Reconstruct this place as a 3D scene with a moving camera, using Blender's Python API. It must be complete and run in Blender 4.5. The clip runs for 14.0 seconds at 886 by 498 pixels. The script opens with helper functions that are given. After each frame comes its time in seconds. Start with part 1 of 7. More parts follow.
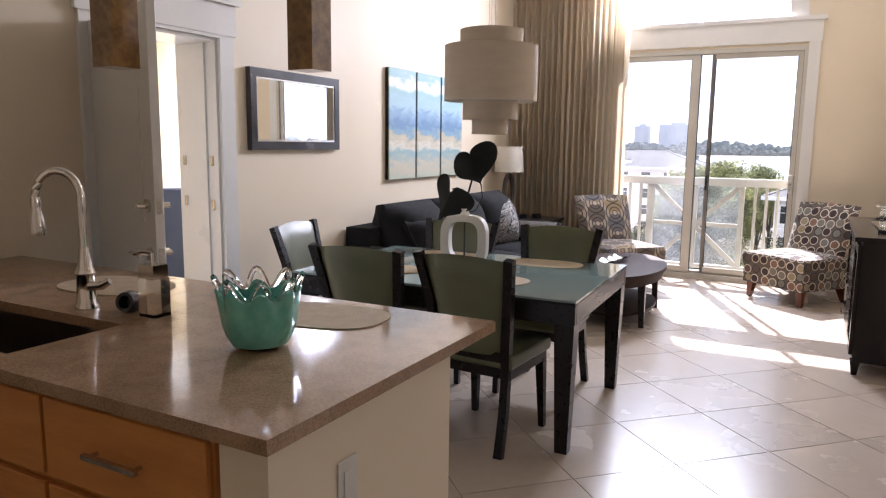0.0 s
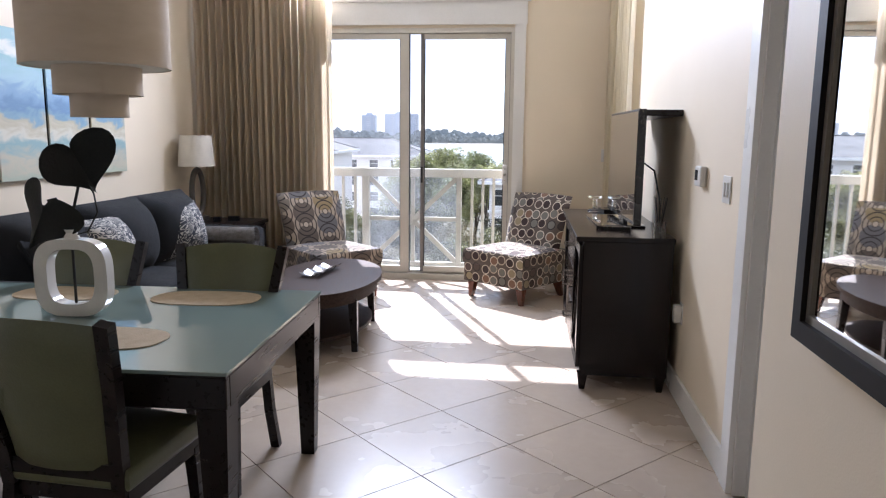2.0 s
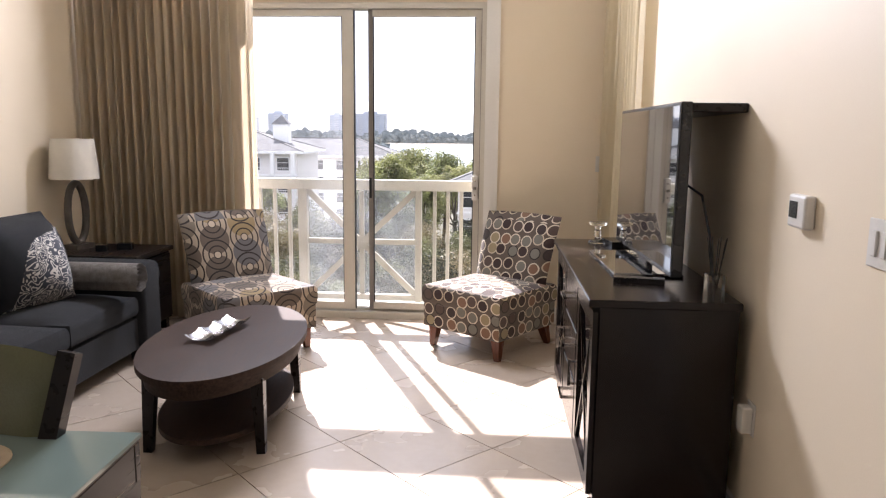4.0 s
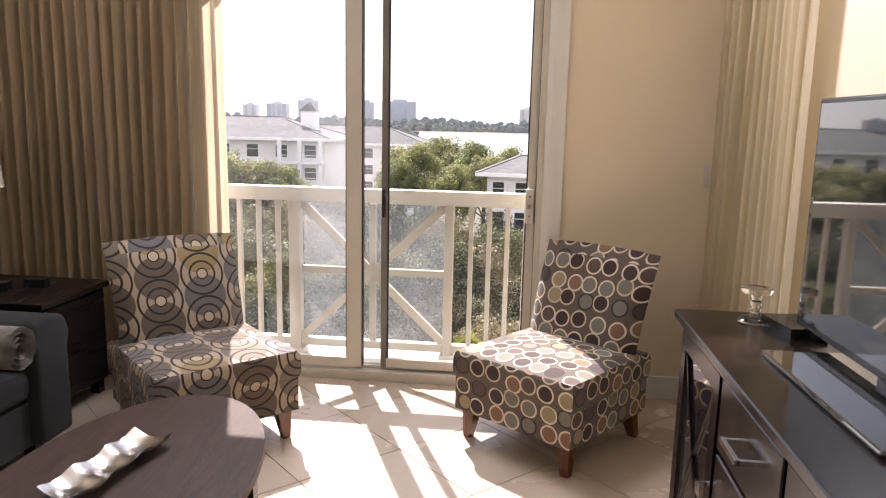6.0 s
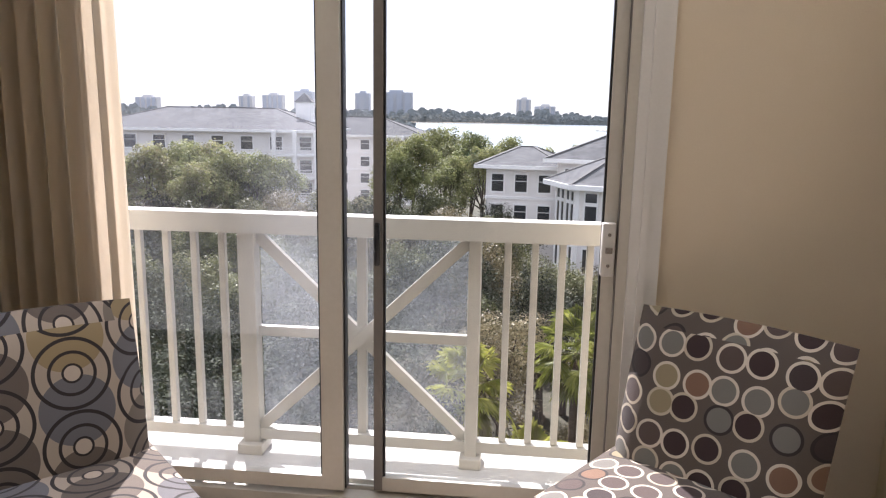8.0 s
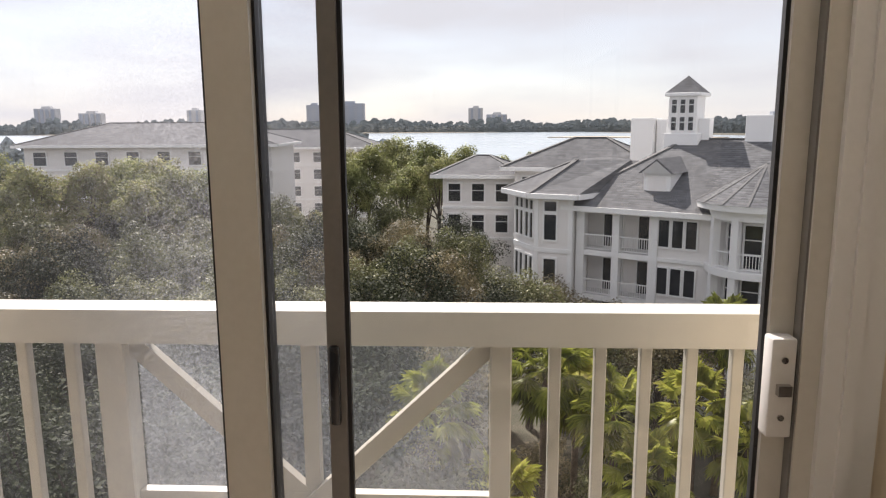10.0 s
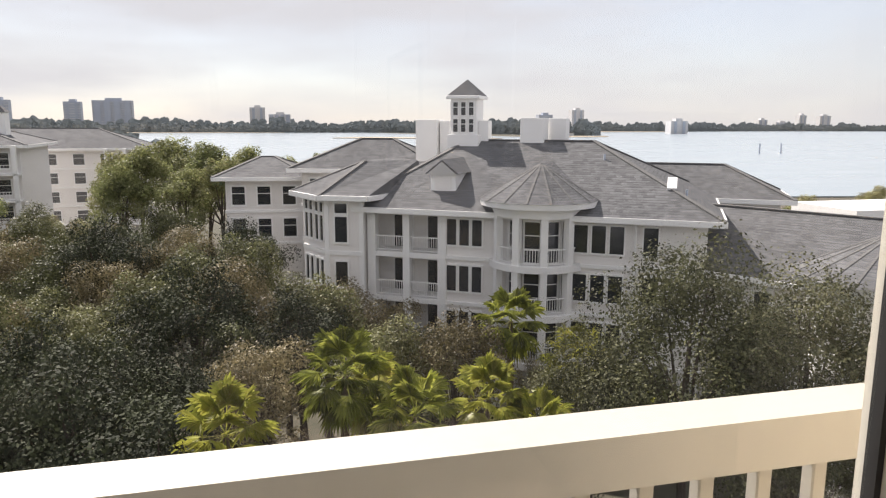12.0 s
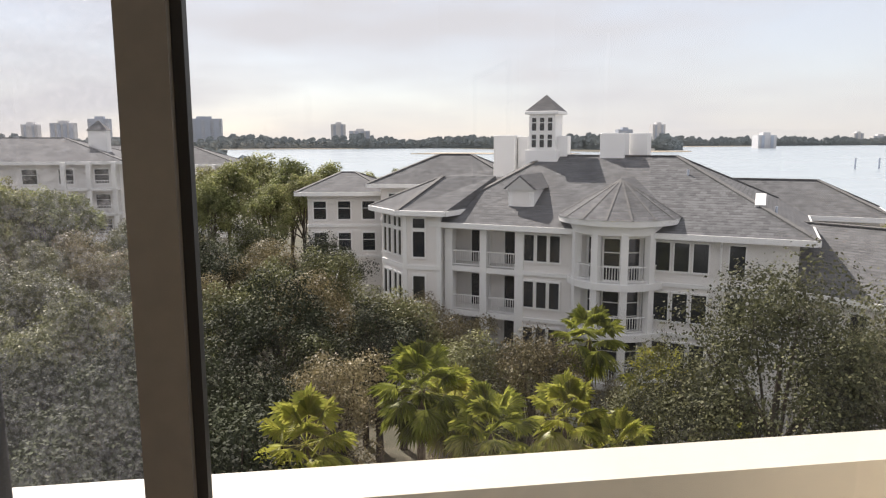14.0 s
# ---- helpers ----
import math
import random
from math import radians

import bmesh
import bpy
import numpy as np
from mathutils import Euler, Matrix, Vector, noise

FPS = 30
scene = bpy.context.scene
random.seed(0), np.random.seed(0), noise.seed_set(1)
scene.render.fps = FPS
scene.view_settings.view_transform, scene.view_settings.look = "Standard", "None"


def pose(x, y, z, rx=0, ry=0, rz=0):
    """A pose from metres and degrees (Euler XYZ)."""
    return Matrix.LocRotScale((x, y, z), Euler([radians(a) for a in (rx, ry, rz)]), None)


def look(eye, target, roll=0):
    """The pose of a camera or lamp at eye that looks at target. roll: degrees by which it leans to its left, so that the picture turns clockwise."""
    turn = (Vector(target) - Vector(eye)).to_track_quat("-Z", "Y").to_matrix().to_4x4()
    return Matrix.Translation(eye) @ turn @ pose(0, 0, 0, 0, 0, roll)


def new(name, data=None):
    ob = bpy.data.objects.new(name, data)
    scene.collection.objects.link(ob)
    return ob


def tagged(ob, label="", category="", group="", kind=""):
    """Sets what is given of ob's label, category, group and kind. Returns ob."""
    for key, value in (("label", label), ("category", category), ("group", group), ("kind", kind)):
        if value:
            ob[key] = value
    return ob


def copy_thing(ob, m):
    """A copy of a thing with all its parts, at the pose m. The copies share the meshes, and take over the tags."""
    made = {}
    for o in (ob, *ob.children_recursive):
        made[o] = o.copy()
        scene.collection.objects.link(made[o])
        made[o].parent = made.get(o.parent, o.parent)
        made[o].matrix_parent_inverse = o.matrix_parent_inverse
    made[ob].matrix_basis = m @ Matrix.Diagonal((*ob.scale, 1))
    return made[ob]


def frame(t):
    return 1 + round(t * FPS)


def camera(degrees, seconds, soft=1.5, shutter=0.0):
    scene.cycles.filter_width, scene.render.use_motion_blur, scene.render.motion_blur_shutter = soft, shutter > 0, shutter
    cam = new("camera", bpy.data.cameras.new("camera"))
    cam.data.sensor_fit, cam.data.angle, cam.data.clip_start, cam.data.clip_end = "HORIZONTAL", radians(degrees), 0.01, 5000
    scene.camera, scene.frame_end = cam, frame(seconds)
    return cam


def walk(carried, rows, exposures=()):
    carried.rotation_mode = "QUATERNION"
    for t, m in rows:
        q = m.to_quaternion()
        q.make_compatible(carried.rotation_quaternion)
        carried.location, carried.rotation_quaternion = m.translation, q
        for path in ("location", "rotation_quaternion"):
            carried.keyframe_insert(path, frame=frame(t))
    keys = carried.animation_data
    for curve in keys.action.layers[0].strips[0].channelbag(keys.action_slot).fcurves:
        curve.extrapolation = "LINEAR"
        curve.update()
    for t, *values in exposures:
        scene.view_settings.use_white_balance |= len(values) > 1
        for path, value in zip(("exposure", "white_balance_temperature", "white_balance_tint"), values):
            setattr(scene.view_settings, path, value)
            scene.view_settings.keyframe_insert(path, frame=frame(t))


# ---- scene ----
cam = camera(63.9, 14.0, soft=1.2)
PATH = [
    (0, (1.407, 0.494, 1.45), (0.479, 2.241, 1.157), 0.7),
    (0.5, (1.42, 0.734, 1.436), (0.746, 2.591, 1.122), 0.9),
    (1, (1.41, 1.001, 1.449), (0.938, 2.917, 1.128), 0.9),
    (1.5, (1.339, 1.318, 1.46), (1.017, 3.266, 1.138), 0.9),
    (2, (1.331, 1.632, 1.452), (1.102, 3.594, 1.136), 0.6),
    (2.5, (1.323, 2.002, 1.465), (1.159, 3.971, 1.157), 0.6),
    (3, (1.306, 2.414, 1.475), (1.176, 4.387, 1.172), 0.5),
    (3.2, (1.31, 2.542, 1.461), (1.186, 4.515, 1.157), 0.6),
    (5.5, (1.12, 4.324, 1.519), (0.913, 6.284, 1.179), 1.1),
    (6, (1.073, 4.709, 1.518), (0.856, 6.666, 1.171), 1.3),
    (6.5, (0.979, 5.064, 1.522), (0.751, 7.018, 1.159), 1.2),
    (7, (0.93, 5.447, 1.512), (0.704, 7.398, 1.136), 1.2),
    (7.5, (0.857, 5.801, 1.517), (0.634, 7.752, 1.137), 1.1),
    (8, (0.796, 6.182, 1.532), (0.587, 8.136, 1.16), 1.0),
    (8.2, (0.76, 6.294, 1.561), (0.578, 8.248, 1.176), 1.2),
    (10.3, (0.537, 7.591, 1.55), (0.479, 9.56, 1.207), -0.6),
    (10.5, (0.533, 7.702, 1.545), (0.525, 9.671, 1.195), -0.2),
    (11, (0.549, 7.913, 1.547), (0.676, 9.877, 1.196), -0.3),
    (11.5, (0.52, 8.072, 1.56), (0.821, 10.018, 1.209), 0.0),
    (12, (0.504, 8.191, 1.563), (0.997, 10.098, 1.219), 0.2),
    (12.5, (0.517, 8.223, 1.564), (1.158, 10.088, 1.229), 0.3),
    (13, (0.505, 8.221, 1.567), (1.177, 10.076, 1.243), 0.2),
    (13.5, (0.45, 8.213, 1.573), (1.018, 10.105, 1.261), 0.3),
    (14, (0.413, 8.199, 1.575), (0.699, 10.155, 1.273), -0.1),
]
EXPOSURES = [(0, 2.2, 5900, 22), (1.0, 1.9, 5500, 18), (3.2, 2.1, 5800, 19), (5.5, 1.98, 6650, 23), (8.0, 1.48, 6000, 20), (10.3, 0.95, 6600, 18), (14, 0.9, 6700, 17)]
walk(cam, [(t, look(eye, target, roll)) for t, eye, target, roll in PATH], EXPOSURES)

# ---- world and sun ----
SUN = Vector((-0.96, 2.31, 2.43)).normalized()
world = bpy.data.worlds.new("sky")
scene.world = world
world.use_nodes = True
wn = world.node_tree
sky = wn.nodes.new("ShaderNodeTexSky")
sky.sky_type = "NISHITA"
sky.sun_disc = False
sky.sun_elevation = math.asin(SUN.z)
sky.sun_rotation = math.atan2(SUN.x, SUN.y)
sky.air_density, sky.dust_density, sky.ozone_density = 1.0, 0.6, 1.5
haze = wn.nodes.new("ShaderNodeMix")          # thin high cloud that whitens the sky all over
haze.data_type = "RGBA"
cloud, cmap, spread = wn.nodes.new("ShaderNodeTexNoise"), wn.nodes.new("ShaderNodeMapping"), wn.nodes.new("ShaderNodeMapRange")
way = wn.nodes.new("ShaderNodeTexCoord")
cmap.inputs["Scale"].default_value = (1.5, 1.5, 7.0)
cloud.inputs["Scale"].default_value, cloud.inputs["Detail"].default_value = 1.6, 5
spread.inputs["From Min"].default_value, spread.inputs["From Max"].default_value = 0.35, 0.62
spread.inputs["To Min"].default_value, spread.inputs["To Max"].default_value = 0.74, 0.97
wn.links.new(way.outputs["Generated"], cmap.inputs[0])
wn.links.new(cmap.outputs[0], cloud.inputs["Vector"])
wn.links.new(cloud.outputs[0], spread.inputs[0])
wn.links.new(spread.outputs[0], haze.inputs["Factor"])
wn.links.new(sky.outputs[0], haze.inputs["A"])
haze.inputs["B"].default_value = (3.5, 3.52, 3.66, 1)
wn.links.new(haze.outputs["Result"], wn.nodes["Background"].inputs[0])
wn.nodes["Background"].inputs[1].default_value = 0.117
sun = new("sun", bpy.data.lights.new("sun", "SUN"))
sun.data.energy, sun.data.angle, sun.data.color = 4.3, radians(0.6), (1.0, 0.94, 0.86)
sun.matrix_world = look(SUN * 50, (0, 0, 0))
# area lamps added in the half-round and bedroom windows to boost the sky's light
for nm, eye, aim, sx, sy, watts in (("window_sky_fill", (0.12, 8.765, 3.1), (0.1, 3.0, 0.4), 1.5, 0.62, 55), ("bedroom_sky_fill", (-5.58, 5.0, 1.45), (-2.0, 4.6, 1.2), 1.2, 1.3, 45)):
    lamp = new(nm, bpy.data.lights.new(nm, "AREA"))
    lamp.data.shape, lamp.data.size, lamp.data.size_y, lamp.data.energy, lamp.data.color = "ELLIPSE", sx, sy, watts, (0.94, 0.97, 1.0)
    lamp.matrix_world = look(eye, aim)


# ---- materials ----
def mat(name, c1, c2=None, rough=0.6, metal=0.0, scale=4.0, fine=60.0, bump=0.0, spec=0.5, mix=0.5, stretch=(1, 1, 1), var=0.0, rvar=0.08, sheen=0.0, coat=0.0):
    """Two-scale mottled surface: large blotches between two colours, fine grain in colour, gloss and relief."""
    m = bpy.data.materials.new(name)
    m.use_nodes = True
    n, l = m.node_tree.nodes, m.node_tree.links
    b = n["Principled BSDF"]
    c2 = c2 or tuple(v * 0.86 for v in c1)
    geo = n.new("ShaderNodeTexCoord")
    mp = n.new("ShaderNodeMapping")
    mp.inputs["Scale"].default_value = stretch
    l.new(geo.outputs["Object"], mp.inputs[0])
    if var:
        seed, cm = n.new("ShaderNodeObjectInfo"), n.new("ShaderNodeMath")
        cm.operation = "MULTIPLY"
        cm.inputs[1].default_value = 57.0
        l.new(seed.outputs["Random"], cm.inputs[0])
        l.new(cm.outputs[0], mp.inputs["Location"])
    t1, t2 = n.new("ShaderNodeTexNoise"), n.new("ShaderNodeTexNoise")
    t1.inputs["Scale"].default_value, t2.inputs["Scale"].default_value = scale, fine
    t1.inputs["Detail"].default_value, t2.inputs["Detail"].default_value = 4, 3
    for t in (t1, t2):
        l.new(mp.outputs[0], t.inputs["Vector"])
    add = n.new("ShaderNodeMath")
    add.operation = "MULTIPLY_ADD"
    l.new(t2.outputs[0], add.inputs[0])
    add.inputs[1].default_value = mix
    l.new(t1.outputs[0], add.inputs[2])
    ramp = n.new("ShaderNodeMapRange")
    ramp.inputs["From Min"].default_value, ramp.inputs["From Max"].default_value = 0.35 + 0.4 * mix, 0.65 + 0.6 * mix
    l.new(add.outputs[0], ramp.inputs[0])
    mx = n.new("ShaderNodeMix")
    mx.data_type = "RGBA"
    l.new(ramp.outputs[0], mx.inputs["Factor"])
    mx.inputs["A"].default_value, mx.inputs["B"].default_value = (*c1, 1), (*c2, 1)
    out = mx.outputs["Result"]
    if var:
        info, hsv = n.new("ShaderNodeObjectInfo"), n.new("ShaderNodeHueSaturation")
        mr = n.new("ShaderNodeMapRange")
        mr.inputs["To Min"].default_value, mr.inputs["To Max"].default_value = 1 - var, 1 + var
        l.new(info.outputs["Random"], mr.inputs[0])
        l.new(mr.outputs[0], hsv.inputs["Value"])
        l.new(out, hsv.inputs["Color"])
        out = hsv.outputs[0]
    l.new(out, b.inputs["Base Color"])
    rr = n.new("ShaderNodeMapRange")
    rr.inputs["To Min"].default_value, rr.inputs["To Max"].default_value = max(0.02, rough - rvar), min(1, rough + rvar)
    l.new(t1.outputs[0], rr.inputs[0])
    l.new(rr.outputs[0], b.inputs["Roughness"])
    b.inputs["Metallic"].default_value = metal
    b.inputs["Specular IOR Level"].default_value = spec
    b.inputs["Sheen Weight"].default_value = sheen
    b.inputs["Coat Weight"].default_value = coat
    if bump:
        bp = n.new("ShaderNodeBump")
        bp.inputs["Strength"].default_value, bp.inputs["Distance"].default_value = bump, 0.01
        l.new(t2.outputs[0], bp.inputs["Height"])
        l.new(bp.outputs[0], b.inputs["Normal"])
    return m


def glass(name, tint=(1, 1, 1), rough=0.0, gloss=0.08, trans=None):
    """Thin clear pane: mostly see-through, with a mirror-like gloss that grows at grazing angles."""
    m = bpy.data.materials.new(name)
    m.use_nodes = True
    n, l = m.node_tree.nodes, m.node_tree.links
    n.remove(n["Principled BSDF"])
    tr, gl, mx = n.new("ShaderNodeBsdfTransparent"), n.new("ShaderNodeBsdfGlossy"), n.new("ShaderNodeMixShader")
    lw = n.new("ShaderNodeLayerWeight")
    pw, sc = n.new("ShaderNodeMath"), n.new("ShaderNodeMath")
    pw.operation, sc.operation = "POWER", "MULTIPLY_ADD"
    lw.inputs[0].default_value, pw.inputs[1].default_value = 0.5, 4.0
    sc.inputs[1].default_value, sc.inputs[2].default_value = 0.45, 0.025
    l.new(lw.outputs["Facing"], pw.inputs[0])
    l.new(pw.outputs[0], sc.inputs[0])
    tr.inputs[0].default_value, gl.inputs["Roughness"].default_value = (*tint, 1), rough
    l.new(sc.outputs[0], mx.inputs[0])
    l.new(tr.outputs[0], mx.inputs[1])
    l.new(gl.outputs[0], mx.inputs[2])
    l.new(mx.outputs[0], n["Material Output"].inputs[0])
    return m


def solid_glass(name, color, rough=0.02, ior=1.45):
    m = bpy.data.materials.new(name)
    m.use_nodes = True
    b = m.node_tree.nodes["Principled BSDF"]
    b.inputs["Base Color"].default_value = (*color, 1)
    b.inputs["Transmission Weight"].default_value = 1
    b.inputs["Roughness"].default_value = rough
    b.inputs["IOR"].default_value = ior
    return m


M = {}
M["wall"] = mat("wall_paint", (0.79, 0.69, 0.54), (0.76, 0.66, 0.51), 0.55, scale=1.2, fine=180, bump=0.05, spec=0.3)
M["ceiling"] = mat("ceiling_paint", (0.8, 0.78, 0.72), None, 0.8, scale=1.5, fine=150, bump=0.1, mix=0.3)
M["trim"] = mat("trim_paint", (0.78, 0.77, 0.74), (0.73, 0.72, 0.69), 0.3, scale=2, fine=90, bump=0.02)
M["tile"] = mat("floor_tile", (0.475, 0.395, 0.32), (0.44, 0.364, 0.292), 0.27, scale=2.6, fine=24, mix=0.5, var=0.05, rvar=0.02)
M["grout"] = mat("grout", (0.34, 0.28, 0.225), None, 0.9, scale=3, fine=120, bump=0.2)
M["darkwood"] = mat("espresso_wood", (0.009, 0.0065, 0.006), (0.012, 0.008, 0.007), 0.28, spec=0.24, scale=3, fine=30, stretch=(14, 1.2, 14), bump=0.006, rvar=0.03)
M["cofwood"] = mat("coffee_table_wood", (0.022, 0.013, 0.01), (0.06, 0.036, 0.026), 0.5, spec=0.14, scale=8, fine=90, stretch=(9, 0.6, 9), bump=0.25, mix=0.9)
M["redwood"] = mat("dresser_wood", (0.0075, 0.0048, 0.0045), (0.01, 0.006, 0.005), 0.2, spec=0.26, scale=2, fine=22, stretch=(6, 1, 12), bump=0.004, rvar=0.012, coat=0.0)
M["legwood"] = mat("mahogany_leg", (0.09, 0.028, 0.016), (0.14, 0.045, 0.022), 0.25, scale=8, fine=60, stretch=(6, 6, 1))
M["green"] = mat("olive_leather", (0.115, 0.122, 0.06), (0.09, 0.097, 0.047), 0.36, scale=5, fine=160, bump=0.12)
M["sofa"] = mat("slate_fabric", (0.022, 0.023, 0.026), (0.015, 0.016, 0.018), 0.95, scale=6, fine=420, bump=0.45, sheen=0.06, spec=0.2)
M["throw"] = mat("grey_throw", (0.34, 0.31, 0.28), (0.2, 0.18, 0.16), 1.0, scale=30, fine=260, bump=0.9, sheen=0.3)
M["curtain"] = mat("taupe_curtain", (0.79, 0.71, 0.585), (0.71, 0.635, 0.51), 0.85, scale=3, fine=300, bump=0.15, stretch=(4, 4, 0.5), sheen=0.2, spec=0.2)
def cloth(m, thin=0.3):
    """Lets some light through a fabric."""
    n, l = m.node_tree.nodes, m.node_tree.links
    b = n["Principled BSDF"]
    tl, mx = n.new("ShaderNodeBsdfTranslucent"), n.new("ShaderNodeMixShader")
    l.new(b.inputs["Base Color"].links[0].from_socket, tl.inputs[0])
    mx.inputs[0].default_value = thin
    l.new(b.outputs[0], mx.inputs[1])
    l.new(tl.outputs[0], mx.inputs[2])
    l.new(mx.outputs[0], n["Material Output"].inputs[0])


cloth(M["curtain"], 0.55)
M["sheer"] = mat("cream_curtain", (0.82, 0.76, 0.62), (0.77, 0.71, 0.57), 0.85, scale=3, fine=300, bump=0.12, stretch=(4, 4, 0.5), spec=0.2)
cloth(M["sheer"], 0.62)
M["counter"] = mat("quartz_counter", (0.42, 0.27, 0.165), (0.24, 0.15, 0.085), 0.09, scale=14, fine=210, mix=1.8, rvar=0.04)
M["cabinet"] = mat("maple_cabinet", (0.62, 0.26, 0.065), (0.52, 0.2, 0.048), 0.32, scale=2, fine=26, stretch=(1, 10, 10), bump=0.02)
M["steel"] = mat("brushed_steel", (0.55, 0.53, 0.5), (0.42, 0.4, 0.38), 0.25, metal=1, scale=6, fine=90)
M["chrome"] = mat("polished_nickel", (0.72, 0.69, 0.65), (0.64, 0.61, 0.57), 0.08, metal=1, scale=5, fine=40, rvar=0.04)
M["silver"] = mat("hammered_silver", (0.74, 0.72, 0.7), (0.62, 0.6, 0.58), 0.22, metal=1, scale=10, fine=70, bump=0.1)
M["mirror"] = mat("mirror", (0.9, 0.91, 0.9), (0.89, 0.9, 0.89), 0.02, metal=1, rvar=0.0, scale=1, fine=2)
M["frame"] = mat("mirror_frame", (0.03, 0.026, 0.03), (0.05, 0.045, 0.05), 0.25, scale=5, fine=60)
M["shade"] = mat("linen_shade", (0.62, 0.53, 0.42), (0.57, 0.48, 0.37), 0.9, scale=6, fine=300, bump=0.2, stretch=(1, 1, 4))
M["whiteshade"] = mat("white_shade", (0.72, 0.68, 0.6), None, 0.9, scale=6, fine=300, bump=0.15, mix=0.3)
M["lampbase"] = mat("bronze_resin", (0.05, 0.042, 0.036), (0.09, 0.075, 0.06), 0.4, scale=12, fine=90, bump=0.1)
M["ceramic"] = mat("white_ceramic", (0.74, 0.72, 0.68), None, 0.12, scale=4, fine=60, mix=0.2, rvar=0.03)
M["leaf_black"] = mat("dark_silk_leaf", (0.012, 0.012, 0.01), (0.02, 0.02, 0.015), 0.6, scale=8, fine=80, bump=0.2)
M["mat"] = mat("woven_placemat", (0.5, 0.4, 0.27), (0.42, 0.33, 0.215), 0.85, scale=20, fine=260, bump=0.5)
M["tableglass"] = mat("frosted_glass_top", (0.19, 0.25, 0.235), (0.185, 0.245, 0.23), 0.05, scale=1, fine=5, rvar=0.02, spec=0.7)
M["black"] = mat("black_plastic", (0.012, 0.012, 0.013), (0.018, 0.018, 0.02), 0.25, scale=5, fine=60)
M["matteblack"] = mat("matte_black_wood", (0.01, 0.009, 0.009), (0.016, 0.014, 0.013), 0.6, scale=6, fine=60, spec=0.15)
M["screen"] = mat("tv_screen", (0.012, 0.012, 0.014), (0.013, 0.013, 0.015), 0.03, scale=1, fine=3, spec=1.0, rvar=0.01, coat=1.0)
M["plastic"] = mat("white_plastic", (0.72, 0.7, 0.66), None, 0.35, scale=4, fine=60, mix=0.2)
M["rail"] = mat("balcony_paint", (0.48, 0.45, 0.39), (0.43, 0.405, 0.35), 0.45, scale=3, fine=40, bump=0.05)
M["vinyl"] = mat("door_vinyl", (0.6, 0.57, 0.5), (0.55, 0.52, 0.45), 0.35, scale=3, fine=60)
M["stile"] = mat("bronze_stile", (0.2, 0.185, 0.165), (0.16, 0.15, 0.135), 0.4, scale=4, fine=60)
M["gasket"] = mat("gasket_rubber", (0.015, 0.015, 0.015), None, 0.6)
M["concrete"] = mat("balcony_deck", (0.56, 0.54, 0.5), (0.48, 0.46, 0.43), 0.8, scale=3, fine=50, bump=0.3)
M["pane"] = glass("window_pane", (0.97, 0.985, 0.98))


def salty(m, low, high, spots=0.0):
    """Dried salt spray on a pane, with an optional patch of beaded moisture beside the meeting stile."""
    n, l = m.node_tree.nodes, m.node_tree.links
    out = n["Material Output"]
    clean = out.inputs[0].links[0].from_socket
    tc, t1, t2 = n.new("ShaderNodeTexCoord"), n.new("ShaderNodeTexNoise"), n.new("ShaderNodeTexNoise")
    t1.inputs["Scale"].default_value, t2.inputs["Scale"].default_value = 2.2, 95
    for t in (t1, t2):
        l.new(tc.outputs["Object"], t.inputs["Vector"])

    def ranged(src, a, b, c, d):
        q = n.new("ShaderNodeMapRange")
        for nm, v in (("From Min", a), ("From Max", b), ("To Min", c), ("To Max", d)):
            q.inputs[nm].default_value = v
        l.new(src, q.inputs[0])
        return q.outputs[0]

    def op(kind, a, b):
        q = n.new("ShaderNodeMath")
        q.operation = kind
        for k, v in enumerate((a, b)):
            if isinstance(v, (int, float)):
                q.inputs[k].default_value = v
            else:
                l.new(v, q.inputs[k])
        return q.outputs[0]

    fac = ranged(op("MULTIPLY", t1.outputs[0], t2.outputs[0]), 0.18, 0.42, low, high)
    if spots:
        sp = n.new("ShaderNodeSeparateXYZ")
        l.new(tc.outputs["Object"], sp.inputs[0])
        wide = n.new("ShaderNodeTexNoise")
        wide.inputs["Scale"].default_value, wide.inputs["Detail"].default_value = 5.0, 4
        l.new(tc.outputs["Object"], wide.inputs["Vector"])
        edge = op("ADD", sp.outputs[0], op("MULTIPLY", op("SUBTRACT", wide.outputs[0], 0.5), 0.35))
        patch = op("MULTIPLY", ranged(edge, -0.26, -0.02, 0, 1), op("MULTIPLY", ranged(sp.outputs[2], 0.5, 0.85, 0, 1), ranged(sp.outputs[2], 1.75, 2.2, 1, 0)))
        bead = n.new("ShaderNodeTexNoise")
        bead.inputs["Scale"].default_value, bead.inputs["Detail"].default_value = 210, 2
        l.new(tc.outputs["Object"], bead.inputs["Vector"])
        fac = op("ADD", fac, op("MULTIPLY", op("MULTIPLY", patch, spots), ranged(bead.outputs[0], 0.5, 0.6, 0.12, 1)))
    tl, mx = n.new("ShaderNodeBsdfTranslucent"), n.new("ShaderNodeMixShader")
    tl.inputs[0].default_value = (0.8, 0.82, 0.86, 1)
    l.new(fac, mx.inputs[0])
    l.new(clean, mx.inputs[1])
    l.new(tl.outputs[0], mx.inputs[2])
    l.new(mx.outputs[0], out.inputs[0])
    return m


